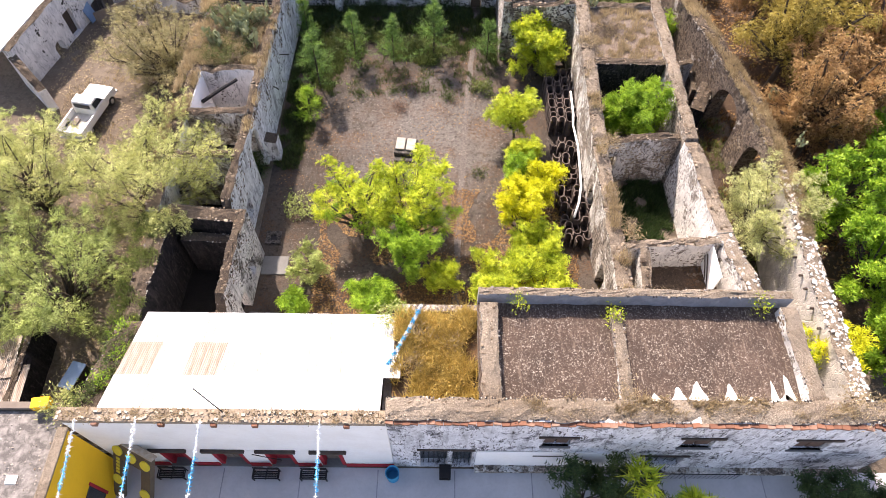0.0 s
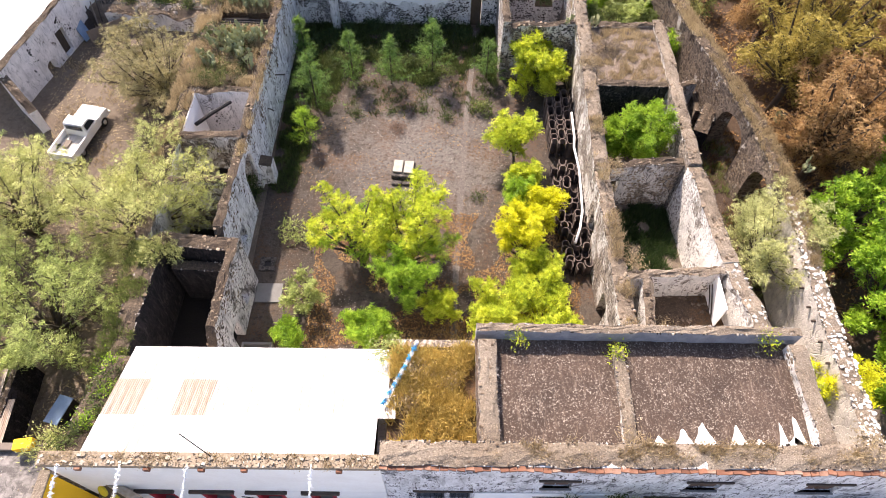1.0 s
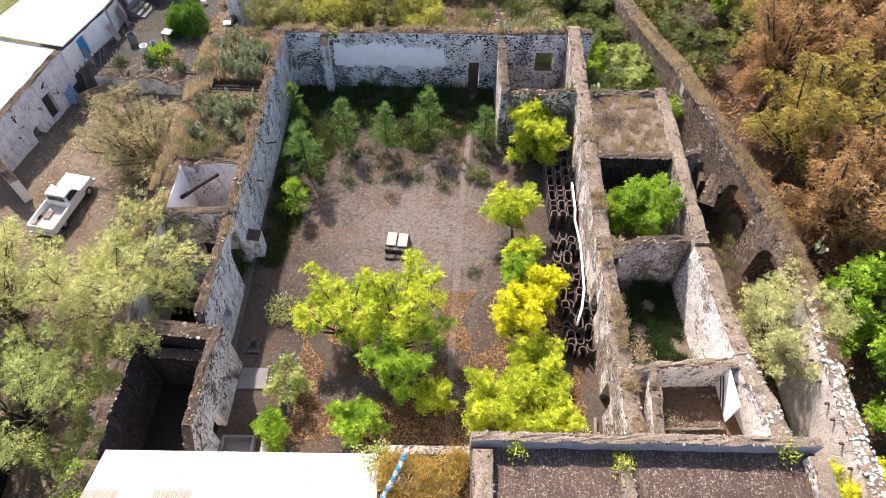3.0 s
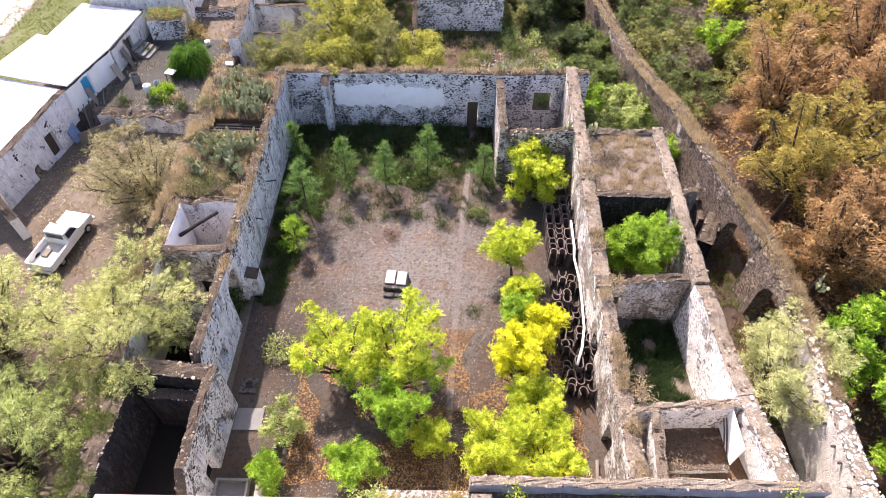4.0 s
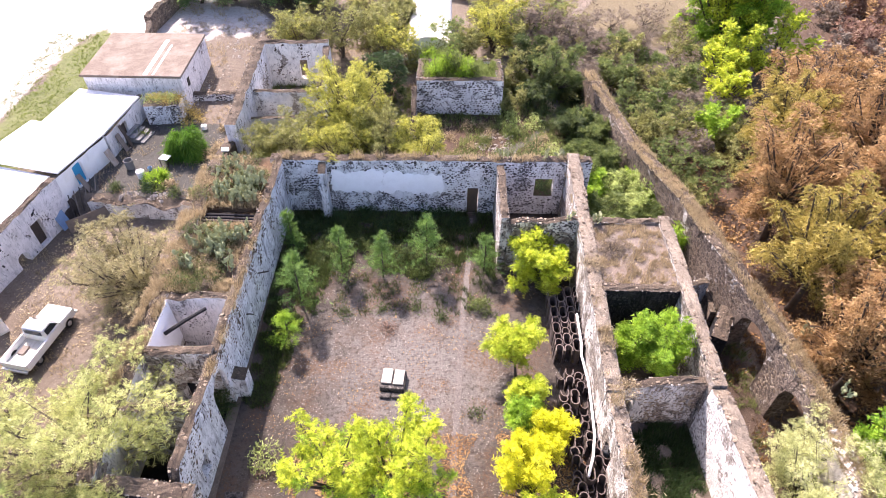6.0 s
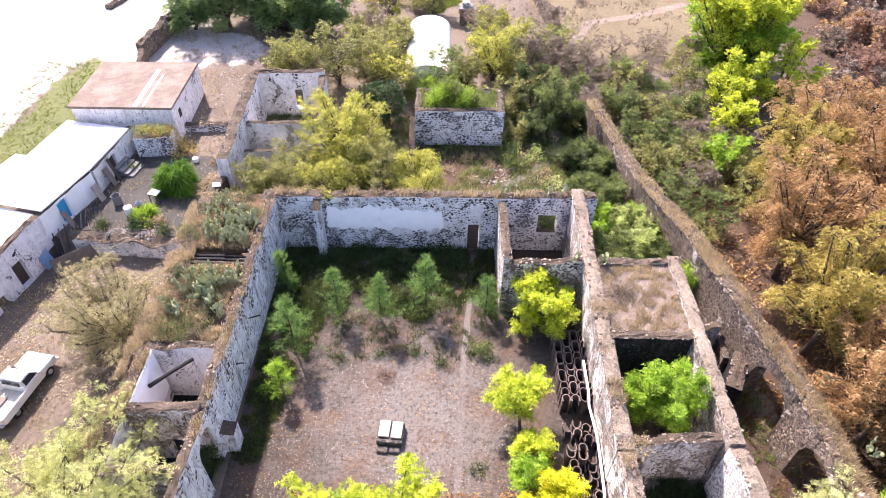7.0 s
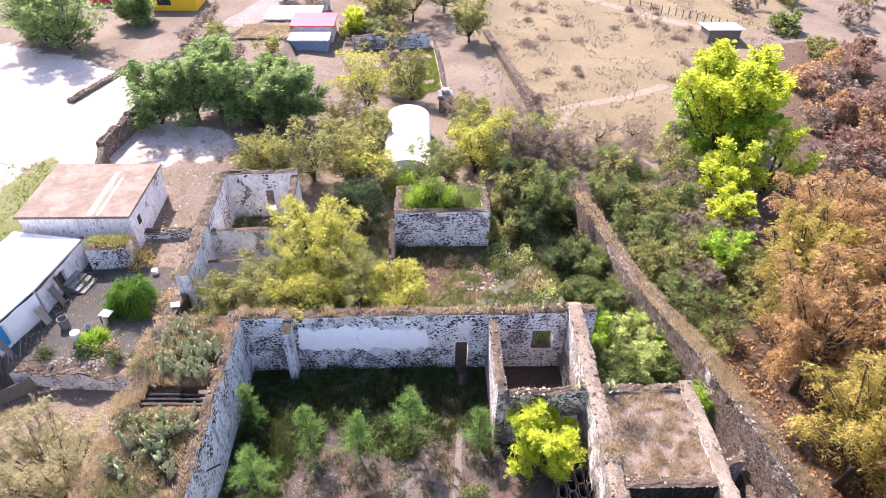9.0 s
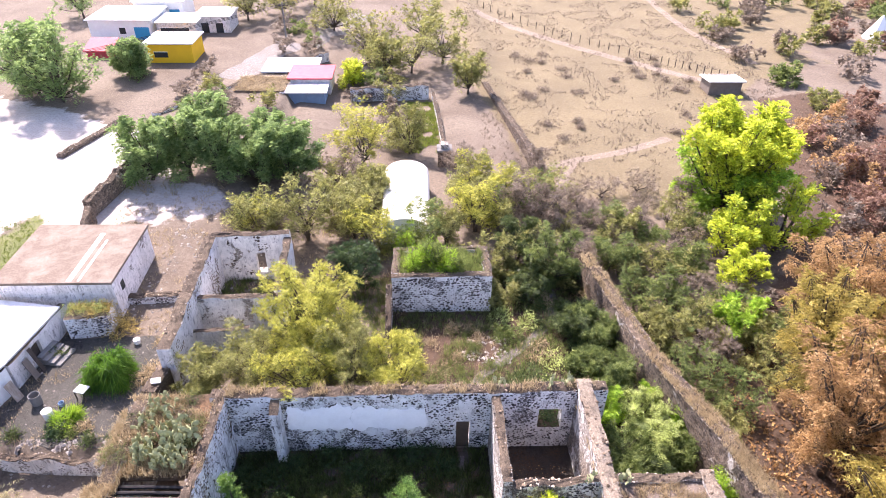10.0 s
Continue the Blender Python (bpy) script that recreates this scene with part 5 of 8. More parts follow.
wall("lane_wall", (3.5, 86.8), (2.2, 108.0), 0.5, 1.3, 1.5, M_PALE, "low pale channel wall in the garden", seed=77, ragged=0.15, top_stones=5)
wall("garden_wall", (-9.5, 106.5), (1.5, 107.5), 0.8, 2.6, 2.8, M_BACK, "dark dry-stone garden wall", seed=78, ragged=0.25, face=-1, side_stones=7, top_stones=8)
wall("garden_wall", (-33, 96), (-14.5, 122), 0.7, 3.4, 2.8, M_BACK, "long dry-stone wall along a lane", seed=79, z0=0.5, ragged=0.25, face=0, side_stones=3, top_stones=7)

# ---- front house with the zinc roof ----
def sheet_mesh(w, l, material, ridge=0.095, deep=0.018):
    """One corrugated sheet, its ridges along y, with real thickness."""
    n = int(w / ridge) * 4
    x = np.linspace(0, w, n + 1)
    z = deep * np.sin(x / ridge * 2 * np.pi)
    V = np.concatenate([np.stack([x, np.full_like(x, yy), z + dz], 1) for dz in (0, -0.004) for yy in (0, l)])
    k = n + 1
    F = [(i, i + 1, k + i + 1, k + i) for i in range(n)] + [(2 * k + i + 1, 2 * k + i, 3 * k + i, 3 * k + i + 1) for i in range(n)]
    F += [(i + 1, i, 2 * k + i, 2 * k + i + 1) for i in range(n)] + [(k + i, k + i + 1, 3 * k + i + 1, 3 * k + i) for i in range(n)]
    return mesh_of("roof_sheet", V, F, material)


house = thing("front_house", -9.5, 8.6, 0, "white stuccoed house with red trim and a corrugated zinc roof", "house")
HX, HY = -9.5, 8.6


def hp(name, x0, x1, y0, y1, z0, z1, material, label="", bevel=0.02, parent=None):
    return part(name, boxed(x0 - HX, x1 - HX, y0 - HY, y1 - HY, z0, z1, bevel=bevel), material, parent or house, label)


DOORS = [(-14.2, -12.85), (-11.55, -9.95), (-8.85, -7.4), (-6.15, -4.85)]
edges = [-16.7] + [v for d in DOORS for v in d] + [-2.3]
for i in range(0, len(edges), 2):
    hp("wall", edges[i], edges[i + 1], 8.6, 9.1, 0, 2.85, M_WHITE)
hp("wall", -16.7, -2.3, 8.602, 9.1, 2.85, 7.35, M_WHITE)
wall("side_wall", (-15.95 - HX, 9.1 - HY), (-15.95 - HX, 14.6 - HY), 1.3, 6.9, 5.0, M_DARKROOM, "thick dark rubble side wall with weeds", seed=180, ragged=0.3, face=0, side_stones=3, top_stones=9, parent=house)
hp("side_wall", -2.7, -2.3, 9.1, 14.6, 0, 5.2, M_HOUSEW)
hp("back_wall", -15.3, -2.3, 14.3, 14.7, 0, 5.15, M_HOUSEW)
for i in range(0, len(edges), 2):
    hp("baseboard", edges[i] + 0.0, edges[i + 1], 8.54, 8.598, 0.03, 0.52, M_RED, "dark red painted base band")
for k, (a, b) in enumerate(DOORS):
    d = hp("door", a + 0.22, b - 0.22, 8.95, 9.02, 0.05, 2.6, M_RED if k % 2 == 0 else M_WOODL, "door set deep in a red reveal")
    for q in range(4):
        hp("panel", a + 0.30 + q * (b - a - 0.60) / 4, a + 0.24 + (q + 1) * (b - a - 0.60) / 4, 8.93, 8.948, 0.2, 2.5, M_RED if k % 2 == 0 else M_WOODL, parent=None)
    hp("door_jamb", a, a + 0.22, 8.62, 9.08, 0.03, 2.72, M_RED)
    hp("door_jamb", b - 0.22, b, 8.62, 9.08, 0.03, 2.72, M_RED)
    hp("lintel", a - 0.28, b + 0.28, 8.44, 8.9, 2.72, 2.95, M_WOOD, "dark weathered wooden lintel")
    hp("sill", a, b, 8.5, 9.0, 0.03, 0.12, M_CONC)
# parapet of tan bricks
r = random.Random(4)
brick_me = [mesh_of("brick", [(x * 0.5 * sx, y * 0.5 * sy, z * 0.5 * sz) for x in (-1, 1) for y in (-1, 1) for z in (-1, 1)],
                    [(0, 1, 3, 2), (4, 6, 7, 5), (0, 4, 5, 1), (2, 3, 7, 6), (0, 2, 6, 4), (1, 5, 7, 3)], M_COPE) for sx, sy, sz in ((0.27, 0.21, 0.13), (0.24, 0.2, 0.14), (0.29, 0.19, 0.12))]
par = hp("parapet", -16.75, -2.3, 8.5, 9.12, 7.35, 7.62, M_COPE, "parapet of tan bricks with weeds")
for i in range(64):
    for row in range(2):
        ob = part("brick", brick_me[r.randrange(3)], None, par)
        ob.matrix_basis = pose(-16.6 + i * 0.224 + r.uniform(-0.06, 0.06) - HX, 8.62 + row * 0.30 + r.uniform(-0.07, 0.07) - HY, 7.63 + r.uniform(-0.06, 0.04), r.uniform(-10, 10), r.uniform(-10, 10), r.uniform(-30, 30)) @ Matrix.Diagonal((r.uniform(0.3, 0.75), r.uniform(0.3, 0.8), r.uniform(0.5, 1.0), 1))
for x in (-15.0, -12.1, -9.8, -8.0, -4.0):
    ob = hp("water_spout", x - 0.13, x + 0.13, 8.36, 8.62, 7.3, 7.55, M_BRICK, "red clay rain spout", parent=None)
# zinc sheets in three rows
r = random.Random(8)
sheets = [sheet_mesh(0.82, 2.15, M_TIN), sheet_mesh(0.82, 2.15, M_TINRUST), sheet_mesh(0.82, 2.15, M_TINMID)]
slope = math.atan2(2.05, 5.9)
for row in range(3):
    for i in range(19):
        y = 8.98 + row * 2.0
        z = 7.38 - (y - 8.98) * math.tan(slope)
        rusty = 1 if row == 1 and i in (2, 3, 6, 7) else 2 if (row, i) in ((1, 4), (1, 8), (1, 10), (1, 13), (1, 15), (2, 3), (2, 6), (0, 4), (2, 14)) else 0
        if i < 2 or (row == 0 and i == 18):
            continue
        ob = part("roof_sheet", sheets[rusty], None, house)
        ob.matrix_basis = pose(-16.75 + i * 0.785 - HX, y - HY, z + 0.012 * (i % 2) + 0.02 * (2 - row) + r.uniform(-0.006, 0.006), -math.degrees(slope), 0, r.uniform(-0.4, 0.4))
bar("antenna_mast", [(-9.35 - HX, 8.9 - HY, 7.5), (-10.2 - HX, 9.3 - HY, 9.6)], 0.025, M_IRON, house, 6, "thin rusty mast on the parapet")
bar("antenna_mast", [(-7.9 - HX, 8.35 - HY, 2.0), (-8.9 - HX, 8.1 - HY, 4.0)], 0.025, M_IRON, house, 6, "thin rusty mast over the door")

# ---- front wing with the flat roof ----
wing = thing("old_wing", 8.5, 8.6, 0, "old stained two-storey wing with a flat screed roof", "house")
HX, HY = 8.5, 8.6


def wp(name, x0, x1, y0, y1, z0, z1, material, label="", bevel=0.02, parent=None):
    return part(name, boxed(x0 - HX, x1 - HX, y0 - HY, y1 - HY, z0, z1, bevel=bevel), material, parent or wing, label)


WIN = [(5.0, 6.3, 4.2, 5.55), (11.6, 13.1, 4.2, 5.6), (17.0, 18.6, 4.0, 5.5)]
LOW = [(-0.9, 0.5, 0.15, 3.3), (0.75, 1.75, 0.15, 3.3), (4.9, 6.2, 0.9, 2.5), (10.3, 12.6, 0.9, 2.6)]


def facade(x0, x1, z0, z1, holes, y0, y1, material):
    """A front wall cut round its windows and doors, as one mesh."""
    bm = bmesh.new()
    xs = sorted({x0, x1, *[v for h in holes for v in h[:2]]})
    zs = sorted({z0, z1, *[v for h in holes for v in h[2:]]})
    for i in range(len(xs) - 1):
        lo = None
        for j in range(len(zs) - 1):
            xm, zm = (xs[i] + xs[i + 1]) / 2, (zs[j] + zs[j + 1]) / 2
            full = not any(h[0] < xm < h[1] and h[2] < zm < h[3] for h in holes)
            if full and lo is None:
                lo = zs[j]
            if lo is not None and (not full or j == len(zs) - 2):
                box(bm, xs[i] - HX, xs[i + 1] - HX, y0 - HY, y1 - HY, lo, zs[j + 1] if full else zs[j])
                lo = None
    bmesh.ops.remove_doubles(bm, verts=bm.verts, dist=0.001)
    inner = [f for f in bm.faces if abs(f.normal.y) < 0.5 and len({g for e in f.edges for g in e.link_faces}) > 99]
    bmesh.ops.delete(bm, geom=inner, context="FACES")
    return bm


part("facade", facade(-2.28, 22.5, 0, 7.9, WIN + LOW, 8.6, 9.15, M_STAIN), M_STAIN, wing, "white facade blackened by damp streaks")
for a, b, c, d in WIN:
    w = wp("window", a, b, 8.82, 8.87, c, d, M_GLASS, "dark deep-set window")
    wp("lintel", a - 0.3, b + 0.3, 8.52, 8.8, d, d + 0.2, M_WOOD, "dark wooden lintel")
    wp("shutter", a + 0.05, (a + b) / 2 - 0.03, 8.74, 8.8, c + 0.05, d - 0.05, M_SHUT)
    wp("shutter", (a + b) / 2 + 0.03, b - 0.05, 8.74, 8.8, c + 0.05, d - 0.05, M_SHUT)
    wp("sill", a - 0.1, b + 0.1, 8.5, 8.72, c - 0.1, c, M_CONC)
for a, b, c, d in LOW:
    wp("window", a, b, 9.0, 9.05, c, d, M_GLASS, "dark ground-floor opening")
    wp("lintel", a - 0.12, b + 0.12, 8.52, 9.0, d, d + 0.14, M_WOOD)
    for q in range(5):
        u = a + (b - a) * (q + 0.5) / 5
        bar("window_bar", [(u - HX, 8.8 - HY, c), (u - HX, 8.8 - HY, d)], 0.02, M_IRON, wing, 5)
wp("painted_band", 1.95, 9.0, 8.545, 8.598, 0.75, 3.2, M_WHITE, "clean white painted stretch of the facade")
wp("plinth", 1.95, 22.4, 8.3, 8.598, 0.03, 0.42, M_EAST, "rough stone plinth")
wp("roof_slab", 1.9, 17.2, 9.15, 15.0, 6.75, 7.12, M_SCREED, "brown speckled roof screed with pale lichen", 0.0)
wp("back_wall", 1.9, 17.2, 14.6, 15.15, 0, 6.74, M_EAST)
wp("side_wall", 1.9, 2.4, 9.16, 14.6, 0, 6.74, M_EAST)
wp("side_wall", 16.7, 17.2, 9.16, 14.6, 0, 6.74, M_EAST)
for nm, a, b, wd, h0, h1, sd, mt in (("parapet", (1.9, 15.0), (17.2, 14.92), 0.42, 8.0, 8.05, 81, M_TAR), ("parapet", (2.4, 9.5), (2.4, 14.5), 0.85, 7.75, 7.75, 82, M_EAST),
                                     ("parapet", (17.0, 9.5), (16.95, 14.4), 0.8, 7.7, 7.75, 83, M_PALE), ("roof_ridge", (8.55, 9.7), (8.65, 14.4), 0.55, 7.42, 7.42, 84, M_EAST),
                                     ("parapet", (-2.3, 9.1), (22.6, 9.15), 1.0, 7.95, 7.95, 85, M_EAST)):
    ob = wall(nm, (a[0] - HX, a[1] - HY), (b[0] - HX, b[1] - HY), wd, h0, h1, mt, "rubble parapet of the flat roof with dry weeds", z0=7.0, ragged=0.09, seed=sd, top_stones=9, single=90, parent=wing,
              face=0 if nm == "roof_ridge" else 1, side_stones=1.0, stone=M_STONE_B, top=M_TAN)
# red brick cornice
r = random.Random(6)
cm = mesh_of("brick", np.array([(x * 0.17, y * 0.10, z * 0.07) for x in (-1, 1) for y in (-1, 1) for z in (-1, 1)]),
             [(0, 1, 3, 2), (4, 6, 7, 5), (0, 4, 5, 1), (2, 3, 7, 6), (0, 2, 6, 4), (1, 5, 7, 3)], M_BRICK)
for i in range(68):
    ob = part("brick", cm, None, wing, "")
    ob.matrix_basis = pose(-2.1 + i * 0.36 - HX, 8.53 + r.uniform(-0.05, 0.03) - HY, 7.84 + r.uniform(-0.05, 0.02), r.uniform(-6, 6), r.uniform(-5, 5), r.uniform(-9, 9))
# lime splashes running down the screed
r = random.Random(12)
for x, w, l in ((9.9, 0.9, 0.5), (11.0, 1.0, 0.9), (11.9, 1.3, 1.2), (13.4, 1.0, 1.0), (14.3, 0.9, 0.4), (15.4, 0.5, 1.3), (16.1, 0.7, 1.7), (15.9, 1.4, 0.5)):
    bm = bmesh.new()
    y0 = 9.75
    ring = []
    for k in range(14):
        t = k / 13
        ring.append((x + w * (0.5 - t) * (1 - 0.0), y0 + l * (1 - abs(2 * t - 1)) ** 1.3 * r.uniform(0.85, 1.1)))
    f = bm.faces.new([bm.verts.new((p[0] - HX, p[1] - HY, 7.133)) for p in ring])
    e = bmesh.ops.extrude_face_region(bm, geom=[f])
    bmesh.ops.translate(bm, verts=[v for v in e["geom"] if isinstance(v, bmesh.types.BMVert)], vec=(0, 0, 0.012))
    part("lime_splash", bm, M_WHITE, wing, "white lime splash on the roof")
turf_roof("turf_roof", -2.2, 1.9, 9.6, 14.9, 6.2, M_TURF, "earth roof overgrown with golden weeds", 9)
solid("roof_room_wall", box(boxed(-2.2, 1.9, 14.7, 15.1, 0, 6.3), -2.25, 1.85, 9.2, 9.6, 0, 7.3), M_EAST, "rubble walls below the overgrown roof")

# ---- yellow house ----
yh = thing("yellow_house", -16.75, 8.5, 0, "yellow-painted house with a grey lichened roof", "house")
HX, HY = -16.75, 8.5
part("wall", boxed(-0.35, 0.0, -14, 0.0, 0, 6.3), M_YELLOW, yh)
part("coping", boxed(-0.42, 0.05, -14, 0.1, 6.3, 6.42), M_TAN, yh, "worn stone coping")
part("roof", boxed(-9.5, -0.5, -14, 1.0, 5.5, 5.9), M_GREYROOF, yh, "grey roof mottled with pale lichen")
part("back_wall", boxed(-9.5, -0.36, 0.6, 1.0, 0, 5.49), M_EAST, yh)
part("parapet", boxed(-9.5, 0.02, 1.02, 1.35, 5.0, 6.15), M_WOODL, yh, "grey parapet beam")
part("roof_patch", boxed(-2.2, -1.7, -2.3, -1.9, 5.9, 5.95), M_WHITE, yh, "white patch of fresh plaster")
wd = part("window", boxed(0.003, 0.06, -2.6, -1.7, 1.2, 3.0), M_GLASS, yh, "dark window with red frame")
part("frame", boxed(0.003, 0.09, -2.75, -2.6, 1.1, 3.1), M_RED, wd)
part("frame", boxed(0.003, 0.09, -1.7, -1.55, 1.1, 3.1), M_RED, wd)

portal = thing("portal_arch", -15.75, 6.9, 0.03, "brown painted festival arch with round yellow medallions, leaning back", "arch", rz=-24)
portal.matrix_basis = pose(-15.7, 6.6, 0.08, -30, 0, -26) @ Matrix.Scale(1.2, 4)
bm = bmesh.new()
box(bm, -0.98, -0.5, -0.12, 0.12, 0, 3.4)
box(bm, 0.5, 0.98, -0.12, 0.12, 0, 3.4)
box(bm, -0.5, 0.5, -0.118, 0.118, 2.5, 3.398)
part("arch_panel", bm, M_PORTAL, portal)
part("cornice", boxed(-1.05, 1.05, -0.16, 0.16, 3.4, 3.5), M_COPE, portal, "pale cornice")
for x, z in ((-0.72, 2.95), (0.0, 2.95), (0.72, 2.95), (-0.72, 1.2), (0.72, 1.2)):
    bm = bmesh.new()
    bmesh.ops.create_cone(bm, cap_ends=True, segments=20, radius1=0.25, radius2=0.25, depth=0.06)
    bmesh.ops.rotate(bm, verts=bm.verts, matrix=Matrix.Rotation(radians(90), 3, "X"))
    bmesh.ops.translate(bm, verts=bm.verts, vec=(x, -0.15, z))
    part("medallion", bm, M_GOLD, portal)
for i in range(5):
    part("letter_bar", boxed(-0.8, -0.62, -0.15, -0.122, 1.6 + i * 0.2, 1.72 + i * 0.2, bevel=0), M_GOLD, portal)

# ---- trees of the courtyard ----
CT = "leafy courtyard tree turning from green to yellow"
tree("courtyard_tree", -5.0, 23.6, 6.9, 2.7, L_LIME, CT + ", on two stems", 101, leaf2=L_GREEN, low_share=-0.35, stems=2, lobes=11, clusters=24, lean=(-0.3, 0.6), low=0.3)
tree("courtyard_tree", -2.0, 22.0, 6.7, 3.0, L_LIME, CT + ", wide and bright", 102, leaf2=L_GREEN, low_share=-0.3, stems=2, lobes=14, clusters=26, lean=(0.4, 1.9), low=0.25)
tree("courtyard_tree", -1.9, 20.6, 5.4, 1.9, L_GREEN, "small dark green courtyard tree below the yellow ones", 103, lobes=8, clusters=26, low=0.15)
tree("courtyard_tree", 0.1, 19.6, 2.9, 1.1, L_LIME, "small yellow-green courtyard sapling", 104, lobes=6, clusters=20, m=20, low=0.2)
tree("courtyard_tree", -4.0, 18.0, 3.4, 1.5, L_GREEN, "bright green courtyard sapling in fallen leaves", 105, lobes=7, clusters=22, low=0.15)
tree("courtyard_tree", -8.1, 20.3, 3.0, 1.35, L_MESQ, "small grey-green courtyard sapling", 106, lobes=7, clusters=22, m=20, low=0.2, size=(0.30, 0.02))
tree("courtyard_tree", -8.6, 17.6, 2.2, 0.9, L_GREEN, "low bright green sapling beside the wall", 107, lobes=5, clusters=20, m=20, low=0.1)
tree("courtyard_tree", 5.3, 22.6, 5.8, 1.75, L_YELLOW, "slender courtyard tree with golden yellow leaves", 108, leaf2=L_LIME, low_share=-0.5, lobes=10, clusters=26, lean=(-0.4, 1.4), low=0.35)
tree("courtyard_tree", 3.7, 18.6, 4.9, 2.0, L_LIME, "leafy lime-green courtyard tree in the south-east corner", 109, lobes=10, clusters=28, stems=2, low=0.2)
tree("courtyard_tree", 6.3, 18.4, 4.4, 2.4, L_LIME, "spreading yellow-green courtyard tree beside the clay stacks", 110, leaf2=L_YELLOW, low_share=-0.1, lobes=11, clusters=28, stems=2, low=0.2)
tree("courtyard_tree", 5.9, 21.2, 4.4, 1.7, L_LIME, CT + ", among the others", 111, lobes=8, clusters=26, low=0.2)
tree("courtyard_tree", 6.8, 26.2, 4.6, 1.6, L_YELLOW, "thin yellow-green courtyard tree over the clay stacks", 112, lobes=8, clusters=24, low=0.35)
tree("courtyard_tree", 5.4, 27.6, 4.0, 1.15, L_GREEN, "slim green courtyard tree", 113, lobes=7, clusters=24, low=0.2)
tree("courtyard_tree", 5.3, 31.0, 4.3, 1.75, L_LIME, "slanting light green courtyard tree with a bare stem", 114, lobes=9, clusters=24, lean=(-0.2, 1.1), low=0.45, trunk=0.45)
tree("courtyard_tree", 5.7, 29.3, 3.7, 1.25, L_LIME, "slim lime-green courtyard tree in the row", 116, lobes=7, clusters=24, low=0.15)
tree("courtyard_tree", 7.4, 39.2, 5.1, 2.4, L_LIME, "round lime-green tree before the ruined room", 115, lobes=12, clusters=34, m=30, low=0.12)
for i, (x, y, h, s) in enumerate(((-9.5, 37.4, 5.4, 2.1), (-7.0, 40.8, 4.2, 1.6), (-3.9, 40.2, 4.4, 1.4), (-0.7, 41.4, 5.0, 1.9), (3.6, 41.0, 3.6, 1.4), (-9.8, 34.2, 3.1, 1.15), (-10.9, 42.6, 4.2, 0.95))):
    conifer("young_cedar", x, y, h, s, L_CEDAR if i != 5 else L_GREEN, "young green cedar in the courtyard shade" if i != 5 else "small bright green sapling in the courtyard", 120 + i, "young cedars")
bush("bush", -9.6, 25.6, 0.95, 0.8, L_MESQ, "sparse pale bush on the courtyard earth", 130, n=40, m=12)
bush("bush", 3.2, 37.4, 0.6, 0.7, L_BUSH, "small dusty bush in the courtyard", 131, n=40, m=12)
for i, (x, y, s) in enumerate(((-3.2, 35.4, 0.5), (-1.4, 37.4, 0.55), (0.5, 36.3, 0.4), (-6.3, 36.6, 0.35), (2.7, 28.9, 0.4), (-3.6, 37.2, 0.4))):
    bush("bush", x, y, s, s * 0.8, L_WEED if i else L_RED, "small dry weed clump on the courtyard earth", 132 + i, n=26, m=10, size=(0.18, 0.03))
tree("room_tree", 12.4, 32.4, 6.0, 1.75, L_GREEN, "bright green tree growing in a roofless room", 140, lobes=11, clusters=32, m=30, low=0.3)
tree("room_tree", 14.2, 31.6, 6.9, 1.85, L_GREEN, "taller bright green tree growing in a roofless room", 141, lobes=12, clusters=32, m=30, low=0.3)

# ---- trees of the west yard ----
MQ = "feathery grey-green mesquite with crooked trunks"
for i, (x, y, h, sp, lf, dx, dy, tail) in enumerate(((-18.9, 24.2, 7.8, 5.2, L_MESQY, 1.0, 0.6, "leaning over the rooms"), (-25.6, 24.8, 8.4, 4.8, L_MESQY, 0, 0, "turning yellow"), (-21.6, 17.8, 6.8, 5.0, L_MESQ, 0, 0, "wide and thin"),
                                           (-28.0, 18.2, 7.0, 4.8, L_MESQ, 0, 0, "over the alley"), (-31.0, 26.5, 7.2, 4.0, L_MESQ, 0, 0, "at the yard's edge"), (-20.4, 37.6, 6.6, 4.2, L_DRYMQ, -0.9, -0.1, "beside the parked truck"),
                                           (-25.6, 15.6, 5.4, 3.0, L_MESQ, 0, 0, "low, over the lean-to"), (-33.5, 20.0, 7.0, 4.4, L_MESQ, 0, 0, "at the yard's far side"))):
    tree("mesquite_tree", x, y, h, sp, lf, MQ + ", " + tail, 150 + i, lobes=(22, 20, 18, 16, 16, 26, 14, 14)[i], clusters=(54, 46, 46, 34, 34, 36, 32, 32)[i], m=24, size=(0.36, 0.018), stems=3, lean=(dx, dy), thick=0.2, low=0.12 if i != 5 else 0.04, puff=0.42, trunk=0.2 if i != 5 else 0.1)

# ---- trees east of the court ----
tree("mesquite_tree", 20.2, 23.0, 6.9, 3.5, L_MESQP, "pale grey-green mesquite over the broken wall", 160, lobes=26, clusters=46, m=20, size=(0.36, 0.016), stems=3, thick=0.14, low=0.35, puff=0.4)
for i, (x, y, h, s) in enumerate(((25.2, 24.6, 8.2, 3.0), (26.0, 19.4, 7.6, 3.0), (29.5, 26.5, 8.4, 3.4), (25.8, 14.6, 6.4, 2.6), (31, 19, 8, 3.6))):
    tree("broadleaf_tree", x, y, h, s, L_GREEN, "dense fresh green tree behind the aqueduct wall", 165 + i, lobes=13, clusters=34, m=26, size=(0.44, 0.05), low=0.1)
tree("yellow_tree", 21.5, 14.4, 6.0, 1.9, L_YELLOW, "thin tree with yellow leaves over the broken wall", 171, lobes=9, clusters=22, m=20, low=0.3)
